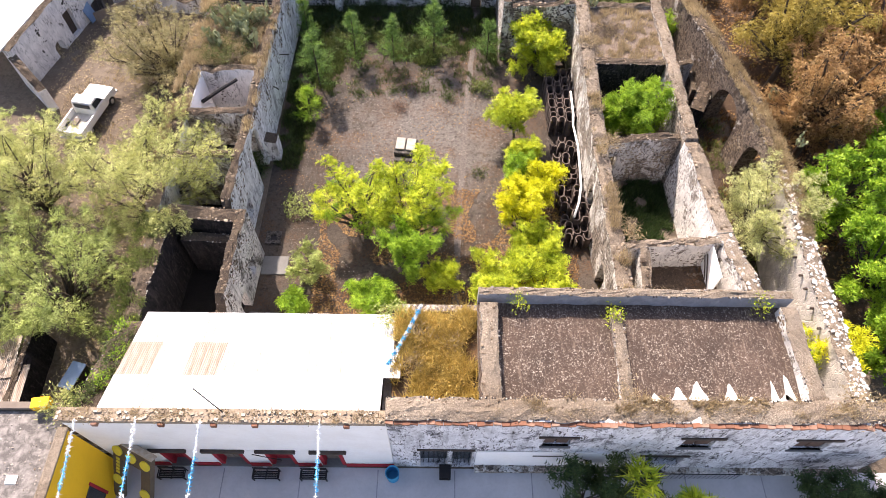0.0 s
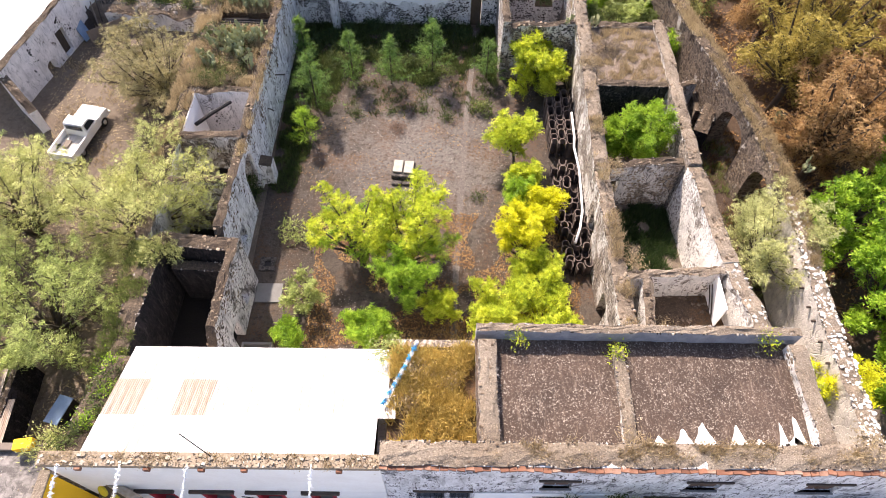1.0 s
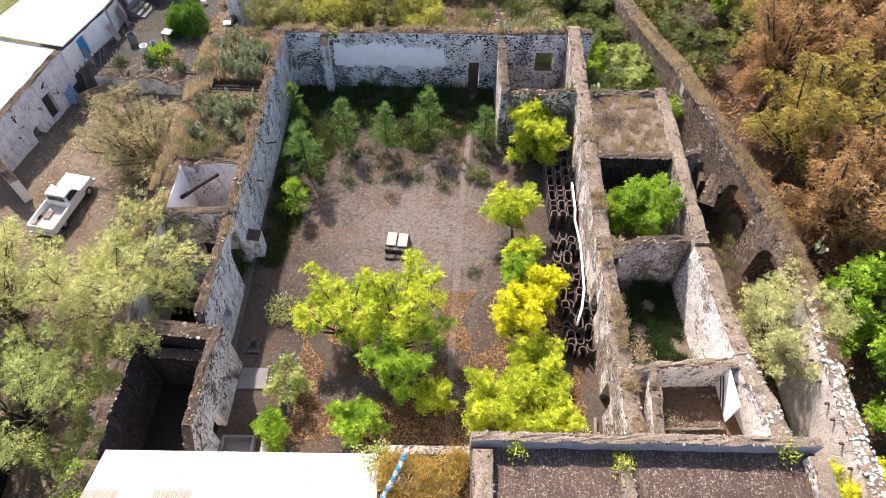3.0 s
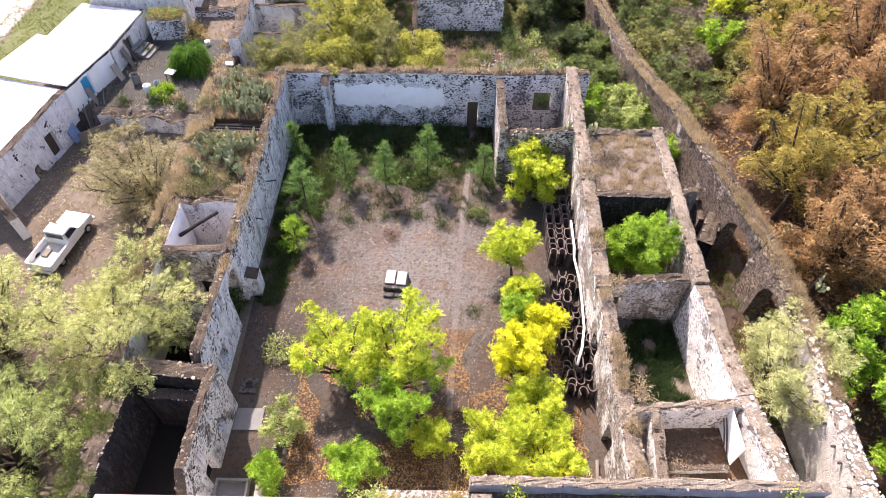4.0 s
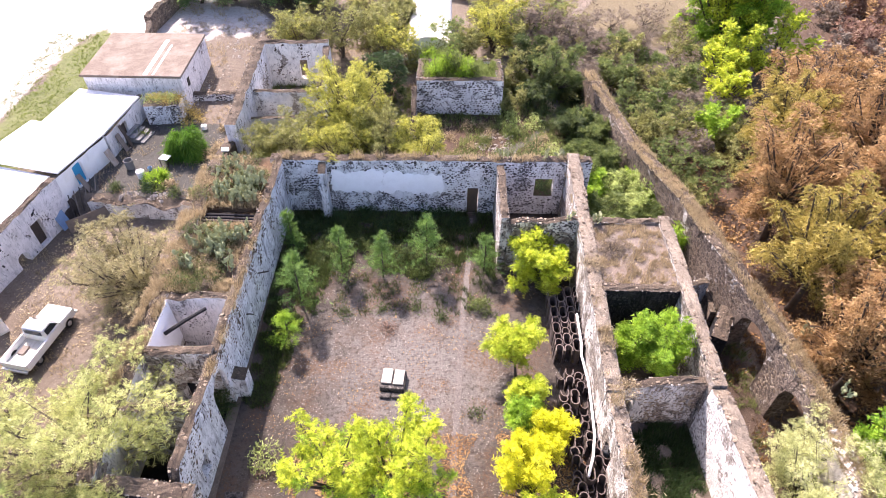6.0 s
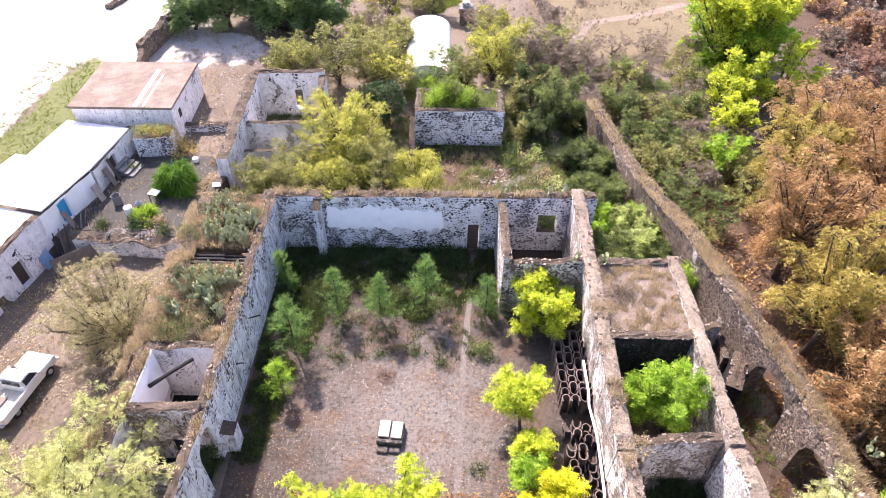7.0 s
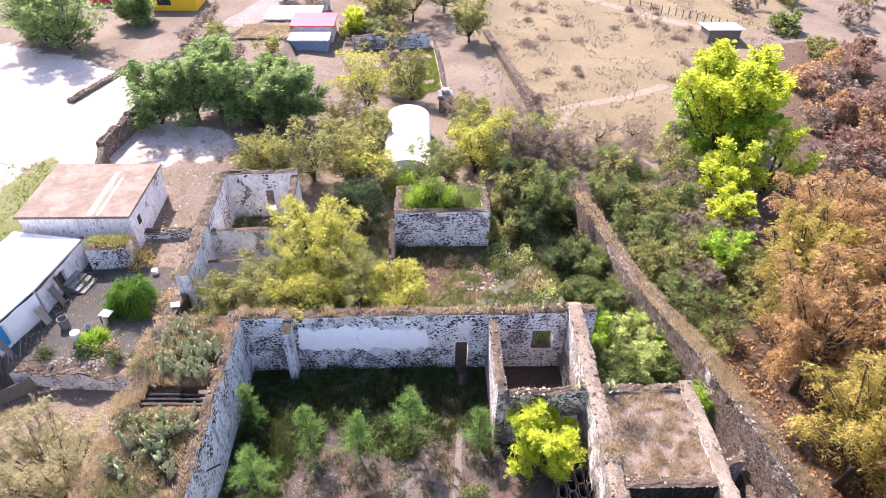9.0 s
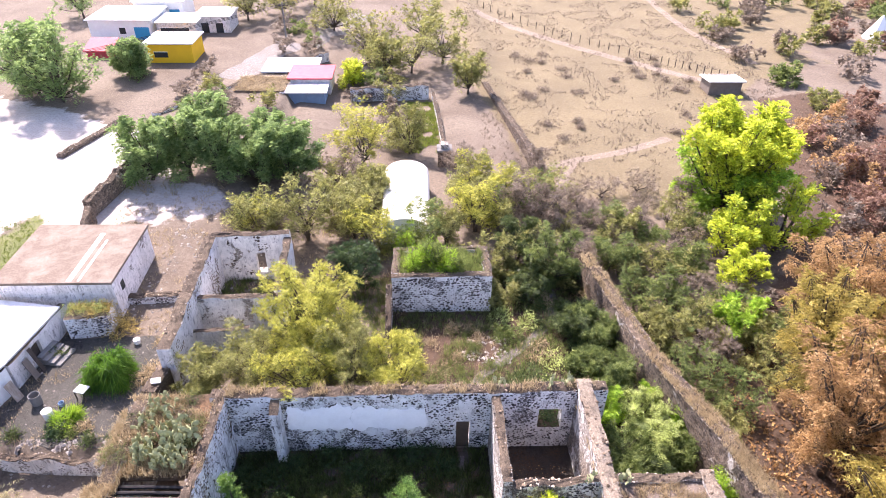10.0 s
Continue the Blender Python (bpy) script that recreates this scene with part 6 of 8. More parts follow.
tree("yellow_tree", 19.7, 14.3, 4.2, 1.2, L_LIME, "small yellow-green tree in the dry tank", 172, lobes=7, clusters=22, low=0.2, z=0)
CY = "large weeping cypress in rusty autumn colour"
for i, (x, y, h, s) in enumerate(((25.4, 30.6, 12.0, 4.2), (25.4, 37.6, 13.0, 4.4), (26.0, 44.8, 13.0, 4.6), (31.2, 34.5, 13.5, 5.0), (31.6, 41.6, 14.0, 5.0), (28.2, 51.6, 12.0, 4.6),
                                  (34.8, 49.0, 14.0, 5.4), (38.6, 41.0, 14.0, 5.4), (33.0, 57.2, 11.5, 4.8), (40.5, 56.0, 13.0, 5.6), (38.0, 31.0, 13.5, 5.4), (45.5, 48.5, 14, 6.0))):
    tree("cypress_tree", x, y, h, s, L_OCHRE if i in (1, 5) else L_RUST, CY if i not in (1, 5) else "large weeping cypress turning ochre yellow", 180 + i, lobes=19, clusters=84, m=20, size=(0.46, 0.025),
         droop=1.0, puff=0.4, low=0.03, trunk=0.25, thick=0.3, shell=0.5, squash=1.0)
for i, (x, y, h, s, lf) in enumerate(((18.3, 42.6, 3.8, 1.3, L_GREEN), (18.0, 47.8, 3.6, 1.2, L_GREEN), (13.4, 51.2, 3.8, 1.9, L_BUSH), (15.4, 49.2, 3.4, 1.9, L_MESQ), (13.2, 55.6, 3.6, 1.7, L_BUSH), (16.6, 45.6, 3.2, 1.2, L_BUSH),
                                     (12.7, 49.3, 2.8, 1.5, L_GREEN), (14.5, 53.0, 3.2, 1.6, L_BUSH), (12.1, 53.2, 2.6, 1.4, L_BUSH), (15.0, 57.2, 3.2, 1.6, L_BUSH), (17.0, 50.4, 3.0, 1.3, L_GREEN), (11.6, 56.6, 2.4, 1.4, L_WEED), (13.2, 46.2, 3.6, 1.8, L_BUSH), (15.2, 46.2, 3.4, 1.9, L_MESQ), (12.6, 44.2, 2.8, 1.3, L_BUSH), (14.4, 44.0, 2.6, 1.4, L_WEED))):
    tree("shrub_tree", x, y, h, s, lf, "leafy green shrub growing between the ruined walls", 195 + i, lobes=9, clusters=28, m=19, low=0.05, trunk=0.15, thick=0.08, category="shrub")

# ---- trees behind the court ----
for i, (x, y, h, s) in enumerate(((-11.4, 51.6, 5.8, 3.2), (-8.0, 51.0, 5.8, 3.2), (-4.6, 51.6, 6.2, 3.2), (-1.6, 51.0, 5.2, 2.5), (-14.2, 50.6, 4.6, 2.2), (-6.4, 53.6, 6.6, 3.2))):
    tree("mesquite_tree", x, y, h, s, L_OLIVE if i % 2 == 0 else L_OLIVEY, "olive mesquite thicket tree behind the back wall", 205 + i, lobes=14, clusters=34, m=24, size=(0.38, 0.02), stems=3, thick=0.12, low=0.12, trunk=0.15, puff=0.4)
tree("mesquite_tree", -8.0, 55.4, 8.2, 4.0, L_OLIVEY, "tall yellow-green mesquite over the ruins", 211, lobes=20, clusters=38, m=26, size=(0.38, 0.022), stems=2, low=0.25, puff=0.4)
r = random.Random(88)
for i in range(34):
    x, y = r.uniform(-16.5, 13.5), r.uniform(64.5, 84)
    if i % 5 == 4 or (-2.6 < x < 6.2 and y < 67) or (-4.2 < x < 1.8 and 72 < y < 84) or (x < -9 and y < 66) or (x < -13 and y > 76):
        continue
    tree("mesquite_tree", x, y, r.uniform(3.0, 5.6), r.uniform(1.9, 3.0), r.choice((L_OLIVE, L_OLIVE, L_OLIVE, L_DRYSH, L_OLIVEY, L_BUSH)), "olive mesquite brush of the overgrown garden", 700 + i, lobes=7, clusters=24, m=16, size=(0.48, 0.03),
         stems=3, low=0.04, trunk=0.12, thick=0.10, puff=0.42)
for i in range(13):
    x, y = r.uniform(6.4, 13.6), r.uniform(55, 66)
    if y < 60 and x < 11.5:
        continue
    tree("shrub_tree", x, y, r.uniform(1.6, 3.6), r.uniform(1.2, 2.0), r.choice((L_BUSH, L_WEED, L_OLIVE)), "dense green shrub by the old cistern", 740 + i, lobes=7, clusters=24, m=20, size=(0.42, 0.03), low=0.03, trunk=0.1, thick=0.06, category="shrub")
for i, (x, y) in enumerate(((20.4, 47.5), (22.0, 50.5), (19.8, 52.5), (22.4, 54.8), (19.4, 56.5), (24.2, 57.5), (21.2, 60.0), (18.4, 61.5), (23.4, 62.5), (26.4, 53.5), (20.0, 65.0), (24.0, 66.5), (17.6, 66.8), (27.0, 60.2))):
    tree("shrub_tree", x, y, 2.6 + (i * 7 % 5) * 0.5, 2.1 + (i * 3 % 4) * 0.25, (L_OLIVE, L_BUSH, L_BUSH, L_DRYSH, L_OLIVE)[i % 5], "dusty olive shrub close behind the aqueduct", 760 + i, lobes=8, clusters=24, m=18, size=(0.42, 0.03),
         low=0.03, trunk=0.1, thick=0.07, category="shrub", group="thicket behind the aqueduct")
tree("dark_shrub", -5.2, 63.0, 5.0, 2.4, L_DARK, "dense dark green thorn thicket", 212, lobes=12, clusters=30, m=26, low=0.05, trunk=0.12, category="shrub")
for i in range(4):
    bush("bush", -14.4 + 0.45 * i, 27.2 + 0.6 * i, 0.8, 1.5, (L_DARK, L_WEED)[i % 2], "dark weeds in a roofless room", 1612 + i, z=0, n=50, m=16, size=(0.3, 0.03))
bush("bush", 8.4, 47.9, 0.6, 0.75, L_DARK, "weeds rooted on the sill of the wall opening", 1618, z=2.05, n=40, m=14, size=(0.22, 0.03))
bush("bush", 8.4, 49.7, 1.4, 3.4, L_WEED, "leafy bush behind the wall opening", 1600, n=80, m=18)
for i in range(5):
    bush("bush", -3.4 + i * 1.1, 67.6 + 0.5 * (i % 2), 1.0, 2.2 + 0.4 * (i % 3), (L_OLIVE, L_BUSH, L_GREEN)[i % 3], "green brush before the vaulted building", 1606 + i, n=60, m=16, size=(0.36, 0.03))
bush("bush", 7.2, 50.6, 1.2, 1.4, L_WEED, "leafy bush behind the wall opening", 1601, n=70, m=18)
r = random.Random(404)
for i in range(16):
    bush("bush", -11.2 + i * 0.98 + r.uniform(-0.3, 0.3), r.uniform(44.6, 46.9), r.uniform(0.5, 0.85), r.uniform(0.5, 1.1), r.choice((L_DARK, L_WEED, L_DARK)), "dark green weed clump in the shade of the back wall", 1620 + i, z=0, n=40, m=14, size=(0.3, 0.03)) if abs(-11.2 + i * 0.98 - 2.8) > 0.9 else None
for i in range(20):
    x, y = r.uniform(-11.4, 1.6), r.uniform(40.4, 44.4)
    bush("bush", x, y, r.uniform(0.35, 0.7), r.uniform(0.35, 0.8), r.choice((L_DARK, L_WEED, L_BUSH)), "dark green weed clump among the young cedars", 1660 + i, z=0, n=30, m=12, size=(0.26, 0.028))
tree("green_tree", 11.4, 63.2, 6.4, 2.6, L_BUSH, "round dark green tree by the aqueduct", 213, lobes=12, clusters=32, m=26, low=0.1, trunk=0.2)
tree("green_tree", 8.9, 66.5, 4.6, 2.0, L_WEED, "low dark green tree by the cistern", 214, lobes=9, clusters=28, m=24, low=0.1, trunk=0.2)
for i, (x, y, h, s, lf) in enumerate(((5.4, 71.4, 6.6, 2.9, L_OLIVEY), (2.6, 69.2, 4.4, 2.0, L_OLIVE), (-10.2, 70.0, 7.2, 3.9, L_OLIVE), (-6.0, 70.6, 6.0, 3.0, L_OLIVE), (-14.6, 69.4, 5.4, 2.8, L_OLIVE),
                                     (8.8, 73.4, 5.2, 2.8, L_DRYSH), (12.2, 73.6, 4.2, 2.8, L_DRYSH), (-6.6, 86.6, 8.0, 4.0, L_OLIVEY), (-1.0, 90.0, 6.4, 2.8, L_OLIVE), (-4.4, 76.6, 5.0, 2.2, L_OLIVE))):
    tree("mesquite_tree", x, y, h, s, lf, "mesquite tree in the overgrown garden" if lf is not L_DRYSH else "bare grey-brown thorn tree in the garden", 220 + i, lobes=12, clusters=28, m=20 if lf is not L_DRYSH else 12,
         size=(0.46, 0.028), stems=3, low=0.06, trunk=0.15, puff=0.45, thick=0.14)
for i, (x, y, h, s) in enumerate(((-27.6, 79.6, 7.4, 3.4), (-24.0, 80.4, 9.0, 3.5), (-20.4, 79.8, 8.0, 3.3), (-16.8, 80.6, 8.6, 3.3), (-13.4, 81.4, 7.8, 3.0), (-21.6, 84.0, 8.8, 3.4), (-15.6, 84.4, 8.0, 3.0))):
    tree("pepper_tree", x, y, h, s, L_PIRUL, "dense blue-green pepper tree in a row", 235 + i, lobes=18, clusters=44, m=24, size=(0.50, 0.04), droop=0.6, puff=0.42, low=0.02, trunk=0.1, group="row of pepper trees", squash=1.2)
tree("lime_tree", 32.0, 76.0, 13.6, 5.8, L_LIME, "big yellow-green broadleaf tree above the cypresses", 243, leaf2=L_GREEN, low_share=-0.2, lobes=40, clusters=56, m=28, size=(0.54, 0.056), low=0.03, puff=0.5, trunk=0.08, squash=1.1)
tree("lime_tree", 29.6, 69.0, 7.0, 3.2, L_LIME, "low yellow-green tree below the big one", 246, lobes=12, clusters=30, m=22, size=(0.50, 0.05), low=0.03, trunk=0.1)
tree("lime_tree", 34.6, 69.8, 8.4, 3.6, L_LIME, "low yellow-green tree below the big one", 247, lobes=12, clusters=30, m=22, size=(0.50, 0.05), low=0.03, trunk=0.1)
tree("lime_tree", 28.2, 63.5, 5.4, 2.2, L_LIME, "small lime-green tree before the big one", 244, lobes=9, clusters=28, m=22, size=(0.46, 0.045), low=0.1)
tree("lime_tree", 25.4, 57.8, 4.6, 2.0, L_GREEN, "bright green shrub tree beside the cypresses", 245, lobes=9, clusters=28, m=22, size=(0.46, 0.045), low=0.1)
r = random.Random(31)
for i in range(26):
    x, y = r.uniform(17.2, 30), r.uniform(53, 78)
    if x - 17 < (63 - y) * 0.25:
        continue
    tree("thicket_shrub", x, y, r.uniform(2.4, 4.2), r.uniform(1.7, 2.5), r.choice((L_OLIVE, L_BUSH, L_OLIVE, L_DRYSH)), "dusty olive shrub of the thicket behind the aqueduct", 250 + i, lobes=6, clusters=20, m=18, size=(0.46, 0.03),
         low=0.04, trunk=0.1, thick=0.07, category="shrub", group="thicket behind the aqueduct")
for i in range(62):
    x, y = r.uniform(38, 66), r.uniform(62, 104)
    if x < 38 + (y - 70) * 0.45:
        continue
    tree("red_shrub", x, y, r.uniform(2.2, 4.4), r.uniform(1.8, 3.0), r.choice((L_RED, L_RED, L_RED, L_DRYSH, L_RUST)), "reddish-brown autumn shrub on the slope", 1280 + i, lobes=6, clusters=13, m=15, size=(0.62, 0.06),
         low=0.03, trunk=0.1, thick=0.07, category="shrub", group="red shrubs")
for i in range(44):
    x, y = r.uniform(54, 100), r.uniform(100, 165)
    tree("far_shrub", x, y, r.uniform(1.8, 4.0), r.uniform(1.8, 3.2), r.choice((L_DRYSH, L_BUSH, L_OLIVE, L_RED)), "far dusty shrub at the pasture's edge", 300 + i, lobes=5, clusters=14, m=13, size=(0.75, 0.08),
         low=0.03, trunk=0.1, thick=0.07, category="shrub", group="far shrubs")
for i, (x, y, h, s, lf) in enumerate(((-46.0, 100.5, 11.5, 5.4, L_PIRUL), (-50.5, 103.5, 10.5, 4.8, L_PIRUL), (-40.4, 110.5, 5.6, 2.7, L_PIRUL), (-9.4, 110.5, 4.8, 2.0, L_LIME), (7.2, 108.5, 6.4, 2.9, L_OLIVE), (-1.0, 118, 9.0, 6.0, L_OLIVE),
                                     (-8.0, 124, 8.0, 5.0, L_OLIVE), (4.0, 122, 8.5, 5.0, L_OLIVE), (-5.0, 116.5, 6.0, 3.6, L_OLIVE), (-15.0, 137, 8.0, 5.0, L_OLIVE), (-25, 143, 8, 5, L_OLIVE), (1, 134, 8, 5, L_OLIVE), (-30.5, 139, 7, 4, L_OLIVE), (-20, 150, 8, 5, L_OLIVE), (-60, 140, 8, 4.5, L_PIRUL))):
    tree("roadside_tree", x, y, h, s, lf, "roadside tree far beyond the ruins", 325 + i, lobes=26 if i < 3 else 12, clusters=40 if i < 3 else 24, m=18, size=(0.62, 0.05), low=0.02 if i < 3 else 0.04, trunk=0.06 if i < 3 else 0.15, puff=0.5, thick=0.2)

for i in range(26):
    x, y = r.uniform(11.5, 27), r.uniform(66, 82)
    tree("thorn_shrub", x, y, r.uniform(1.8, 3.4), r.uniform(1.6, 2.4), r.choice((L_DRYSH, L_DRYSH, L_DRYSH, L_OLIVE)), "bare grey-brown thorn shrub at the pasture's edge", 1340 + i, lobes=6, clusters=18, m=14, size=(0.42, 0.02),
         low=0.03, trunk=0.1, thick=0.09, category="shrub", group="thorn shrubs", stems=3)

for i in range(34):
    x, y = r.uniform(-34, -2), r.uniform(92, 134)
    if (-26 < x < -11 and 102 < y < 119) or (x < -30 and y > 112) or math.dist((x, y), (-6.6, 86.6)) < 4:
        continue
    tree("lane_shrub", x, y, r.uniform(1.4, 3.2), r.uniform(1.4, 2.6), r.choice((L_DRYSH, L_DRYSH, L_OLIVE, L_BUSH)), "dusty shrub along the lane behind the ruins", 1400 + i, lobes=5, clusters=13, m=14, size=(0.6, 0.05),
         low=0.03, trunk=0.1, thick=0.08, category="shrub", group="lane shrubs")

# ---- weeds and grass ----
AND = np.logical_and
tufts("dry_grass", scatter(5200, -17.3, -12.9, 34.3, 48.0, 1, clump=0.36, size=1.6, z=4.85, keep=lambda x, y: ~AND(AND(x > -16.4, y > 40.5), y < 42.3)), 8, 0.42, 0.024, L_STRAW, "straw-coloured dry grass on the earth roof", 1)
tufts("dry_grass", scatter(2200, 11.0, 15.6, 35.1, 41.2, 2, clump=0.45, size=0.7, z=4.75), 6, 0.28, 0.02, L_STRAW, "straw-coloured dry grass on the earth roof", 2)
tufts("golden_weeds", scatter(2600, -2.1, 1.8, 9.7, 14.7, 3, clump=0.35, size=1.1, z=6.2), 9, 0.75, 0.028, L_GOLDGR, "golden dry weeds on the earth roof", 3)
tufts("dry_grass", scatter(4200, -17.9, -16.6, 24, 48, 4, clump=0.4, size=1.6, z=4.9), 7, 0.40, 0.022, L_STRAW, "dry grass along a ruined wall top", 4)
tufts("dry_grass", scatter(1100, -12.6, -12.1, 26, 47.5, 5, clump=0.52, size=1.5, z=5.05), 7, 0.28, 0.018, L_STRAW, "dry grass along a ruined wall top", 5)
tufts("dry_grass", scatter(1300, 9.9, 10.7, 16, 47.5, 6, clump=0.5, size=1.4, z=4.7), 7, 0.42, 0.02, L_STRAW, "dry grass along a ruined wall top", 6)
for i in range(6):
    (xa, ya), (xb, yb) = AQ[i], AQ[i + 1]
    P = scatter(900, -0.55, 0.55, 0, 1, 400 + i, clump=0.45, size=0.5)
    w = np.array([yb - ya, xa - xb]) / math.dist(AQ[i], AQ[i + 1])
    h = (2.9, 3.6, 4.5, 4.9, 5.0, 5.0, 4.9)
    P = np.stack([xa + (xb - xa) * P[:, 1] + w[0] * P[:, 0], ya + (yb - ya) * P[:, 1] + w[1] * P[:, 0], h[i] + (h[i + 1] - h[i]) * P[:, 1] + 0.05], 1)
    tufts("dry_grass", P, 6, 0.32, 0.02, L_STRAW, "dry grass along the aqueduct top", 400 + i)
tufts("dry_grass", scatter(900, -12.5, 11.5, 47.6, 48.3, 7, clump=0.55, size=1.4, z=5.3), 7, 0.40, 0.022, L_STRAW, "dry grass along the back wall top", 7)
tufts("dry_grass", scatter(1600, 2, 22, 8.9, 9.7, 8, clump=0.5, size=1.3, z=7.98), 7, 0.26, 0.02, L_STRAW, "dry grass along the roof parapet", 8)
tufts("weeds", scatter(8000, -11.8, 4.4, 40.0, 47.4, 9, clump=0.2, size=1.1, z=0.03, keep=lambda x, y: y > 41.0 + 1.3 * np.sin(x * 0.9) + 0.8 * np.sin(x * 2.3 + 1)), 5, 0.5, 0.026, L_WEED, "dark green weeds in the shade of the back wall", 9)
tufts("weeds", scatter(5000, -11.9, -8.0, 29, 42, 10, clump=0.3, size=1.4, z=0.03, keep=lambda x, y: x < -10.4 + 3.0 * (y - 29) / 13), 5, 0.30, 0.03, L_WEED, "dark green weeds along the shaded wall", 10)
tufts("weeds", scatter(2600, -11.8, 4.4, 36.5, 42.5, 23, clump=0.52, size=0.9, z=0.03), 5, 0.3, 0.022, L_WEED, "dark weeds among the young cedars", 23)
tufts("dry_grass", scatter(700, -16.7, -2.4, 8.55, 9.1, 24, clump=0.5, size=0.9, z=7.6), 6, 0.2, 0.016, L_STRAW, "dry grass along the house parapet", 24)
tufts("weeds", scatter(3600, 11.1, 15.6, 20.8, 28.4, 11, clump=0.35, size=1.2, z=0.0), 5, 0.5, 0.03, L_DARK, "weeds on the floor of a roofless room", 11)
tufts("weeds", scatter(9500, -12, 17, 48.5, 64, 12, clump=0.30, size=2.2), 7, 0.50, 0.016, L_BUSH, "rough green and straw weeds behind the court", 12)
tufts("dry_grass", scatter(2600, -12, 17, 48.5, 68, 13, clump=0.42, size=2.0), 7, 0.50, 0.016, L_STRAW, "dry grass behind the court", 13)
tufts("dry_grass", scatter(6000, -31, -17.6, 10, 45, 14, clump=0.55, size=2.6), 6, 0.28, 0.014, L_STRAW, "thin dry grass on the yard", 14)
tufts("dry_grass", scatter(6000, -30, -6, 46.5, 80, 15, clump=0.5, size=2.2), 6, 0.35, 0.016, L_STRAW, "dry grass between the ruins", 15)
tufts("field_grass", scatter(16000, 8, 60, 78, 165, 16, clump=0.5, size=4.0), 3, 0.30, 0.05, L_DRYSH, "dry tufts of the pasture", 16)
tufts("green_weeds", scatter(1200, -1.5, 5.2, 60.2, 63.6, 17, clump=0.4, size=1.0, z=4.7), 7, 0.7, 0.03, L_BUSH, "tall green weeds on the old cistern", 17)
tufts("weeds", scatter(4500, 16.6, 40, 20, 60, 18, clump=0.45, size=2.2), 6, 0.5, 0.03, L_LITTER, "brown leaf litter and weeds below the cypresses", 18)
tufts("green_grass", scatter(2500, -1.5, 2.6, 90, 106, 22, clump=0.2, size=2.5), 5, 0.3, 0.04, L_GRASS, "green grass of the garden strip", 22)
tufts("green_grass", scatter(3000, -41, -34, 46, 72, 19, clump=0.3, size=1.2), 4, 0.16, 0.03, L_GRASS, "green grass beside the dusty road", 19)
tufts("weeds", scatter(2600, 16.6, 21, 12, 47, 20, clump=0.45, size=1.4, z=0.0), 6, 0.5, 0.02, L_BUSH, "weeds in the dry channel", 20)
tufts("weeds", scatter(1200, -17.6, -15.9, 14.6, 22, 21, clump=0.45, size=1.2, z=4.5), 6, 0.35, 0.02, L_BUSH, "weeds on a ruined wall top", 21)


def litter(name, P, size, leaf, label, seed, category="leaves"):
    """Fallen leaves as one piece of stuff: small curled blades that lie on the ground."""
    g = np.random.default_rng(seed)
    n = len(P)
    a = g.uniform(0, 6.28, n)
    D = np.stack([np.cos(a), np.sin(a), g.uniform(-0.1, 0.5, n)], 1) * (size * g.uniform(0.5, 1.3, n))[:, None]
    S = np.stack([-np.sin(a), np.cos(a), g.uniform(-0.3, 0.3, n)], 1) * (size * 0.35)
    B = P + np.array([0, 0, 0.05])
    V = np.stack([B - S, B + S, B + D], 1).reshape(-1, 3)
    tagged(part(name, mesh_of(name, V, np.arange(3 * n, dtype=np.int32).reshape(-1, 3), leaf), None, None), label, category, kind="stuff")


litter("leaf_litter", scatter(34000, -8, 9.0, 15.5, 27.5, 41, clump=0.42, size=2.2, z=0.02), 0.11, L_LITTER, "fallen brown and yellow leaves on the courtyard earth", 41)
litter("leaf_litter", scatter(5000, -11.5, 9.5, 27, 46, 42, clump=0.5, size=3.0, z=0.02), 0.10, L_LITTER, "scattered dead leaves on the courtyard earth", 42)
litter("leaf_litter", scatter(12000, 22, 45, 20, 62, 43, clump=0.3, size=3.0, z=0.02), 0.25, L_LITTER, "rusty fallen needles below the cypresses", 43)
litter("leaf_litter", scatter(9000, -30, -17.6, 12, 44, 44, clump=0.45, size=3.0), 0.14, L_STRAW, "dead leaves on the yard", 44)


def pebbles(name, P, lo, hi, material, label, seed):
    g = np.random.default_rng(seed)
    root = tagged(new(name), label, "stones", kind="stuff")
    S = g.uniform(lo, hi, (len(P), 1)) * g.uniform(0.6, 1.2, (len(P), 3)) * np.array([1, 1, 0.7])
    lay_stones(root, P, S, material, 0, seed, True)


pebbles("gravel", scatter(13000, -10, 9, 16, 42, 51, clump=0.45, size=4, z=0.04), 0.03, 0.10, M_STONE_L, "pebbles strewn over the courtyard", 51)
pebbles("rubble_heap", scatter(260, 3.2, 6.8, 53.6, 56.6, 52, clump=0.3, size=1.0), 0.12, 0.35, M_STONE_L, "heap of pale rubble among the weeds", 52)
pebbles("rubble", scatter(700, -29.5, -17.7, 44.5, 61, 53, clump=0.5, size=1.6), 0.10, 0.38, M_STONE_L, "loose stones about the patio", 53)
pebbles("rubble", scatter(900, -31, -17.6, 12, 44, 54, clump=0.55, size=2.0), 0.06, 0.24, M_STONE_B, "loose stones on the yard", 54)
pebbles("rubble", scatter(500, 11.2, 15.8, 15.9, 20.2, 55, clump=0.4, size=0.9, z=2.3), 0.08, 0.3, M_STONE_B, "rubble in the ruined room", 55)
pebbles("rubble", scatter(900, -25, -12, 58, 76, 56, clump=0.5, size=1.6), 0.10, 0.36, M_STONE_L, "loose stones behind the ruin", 56)

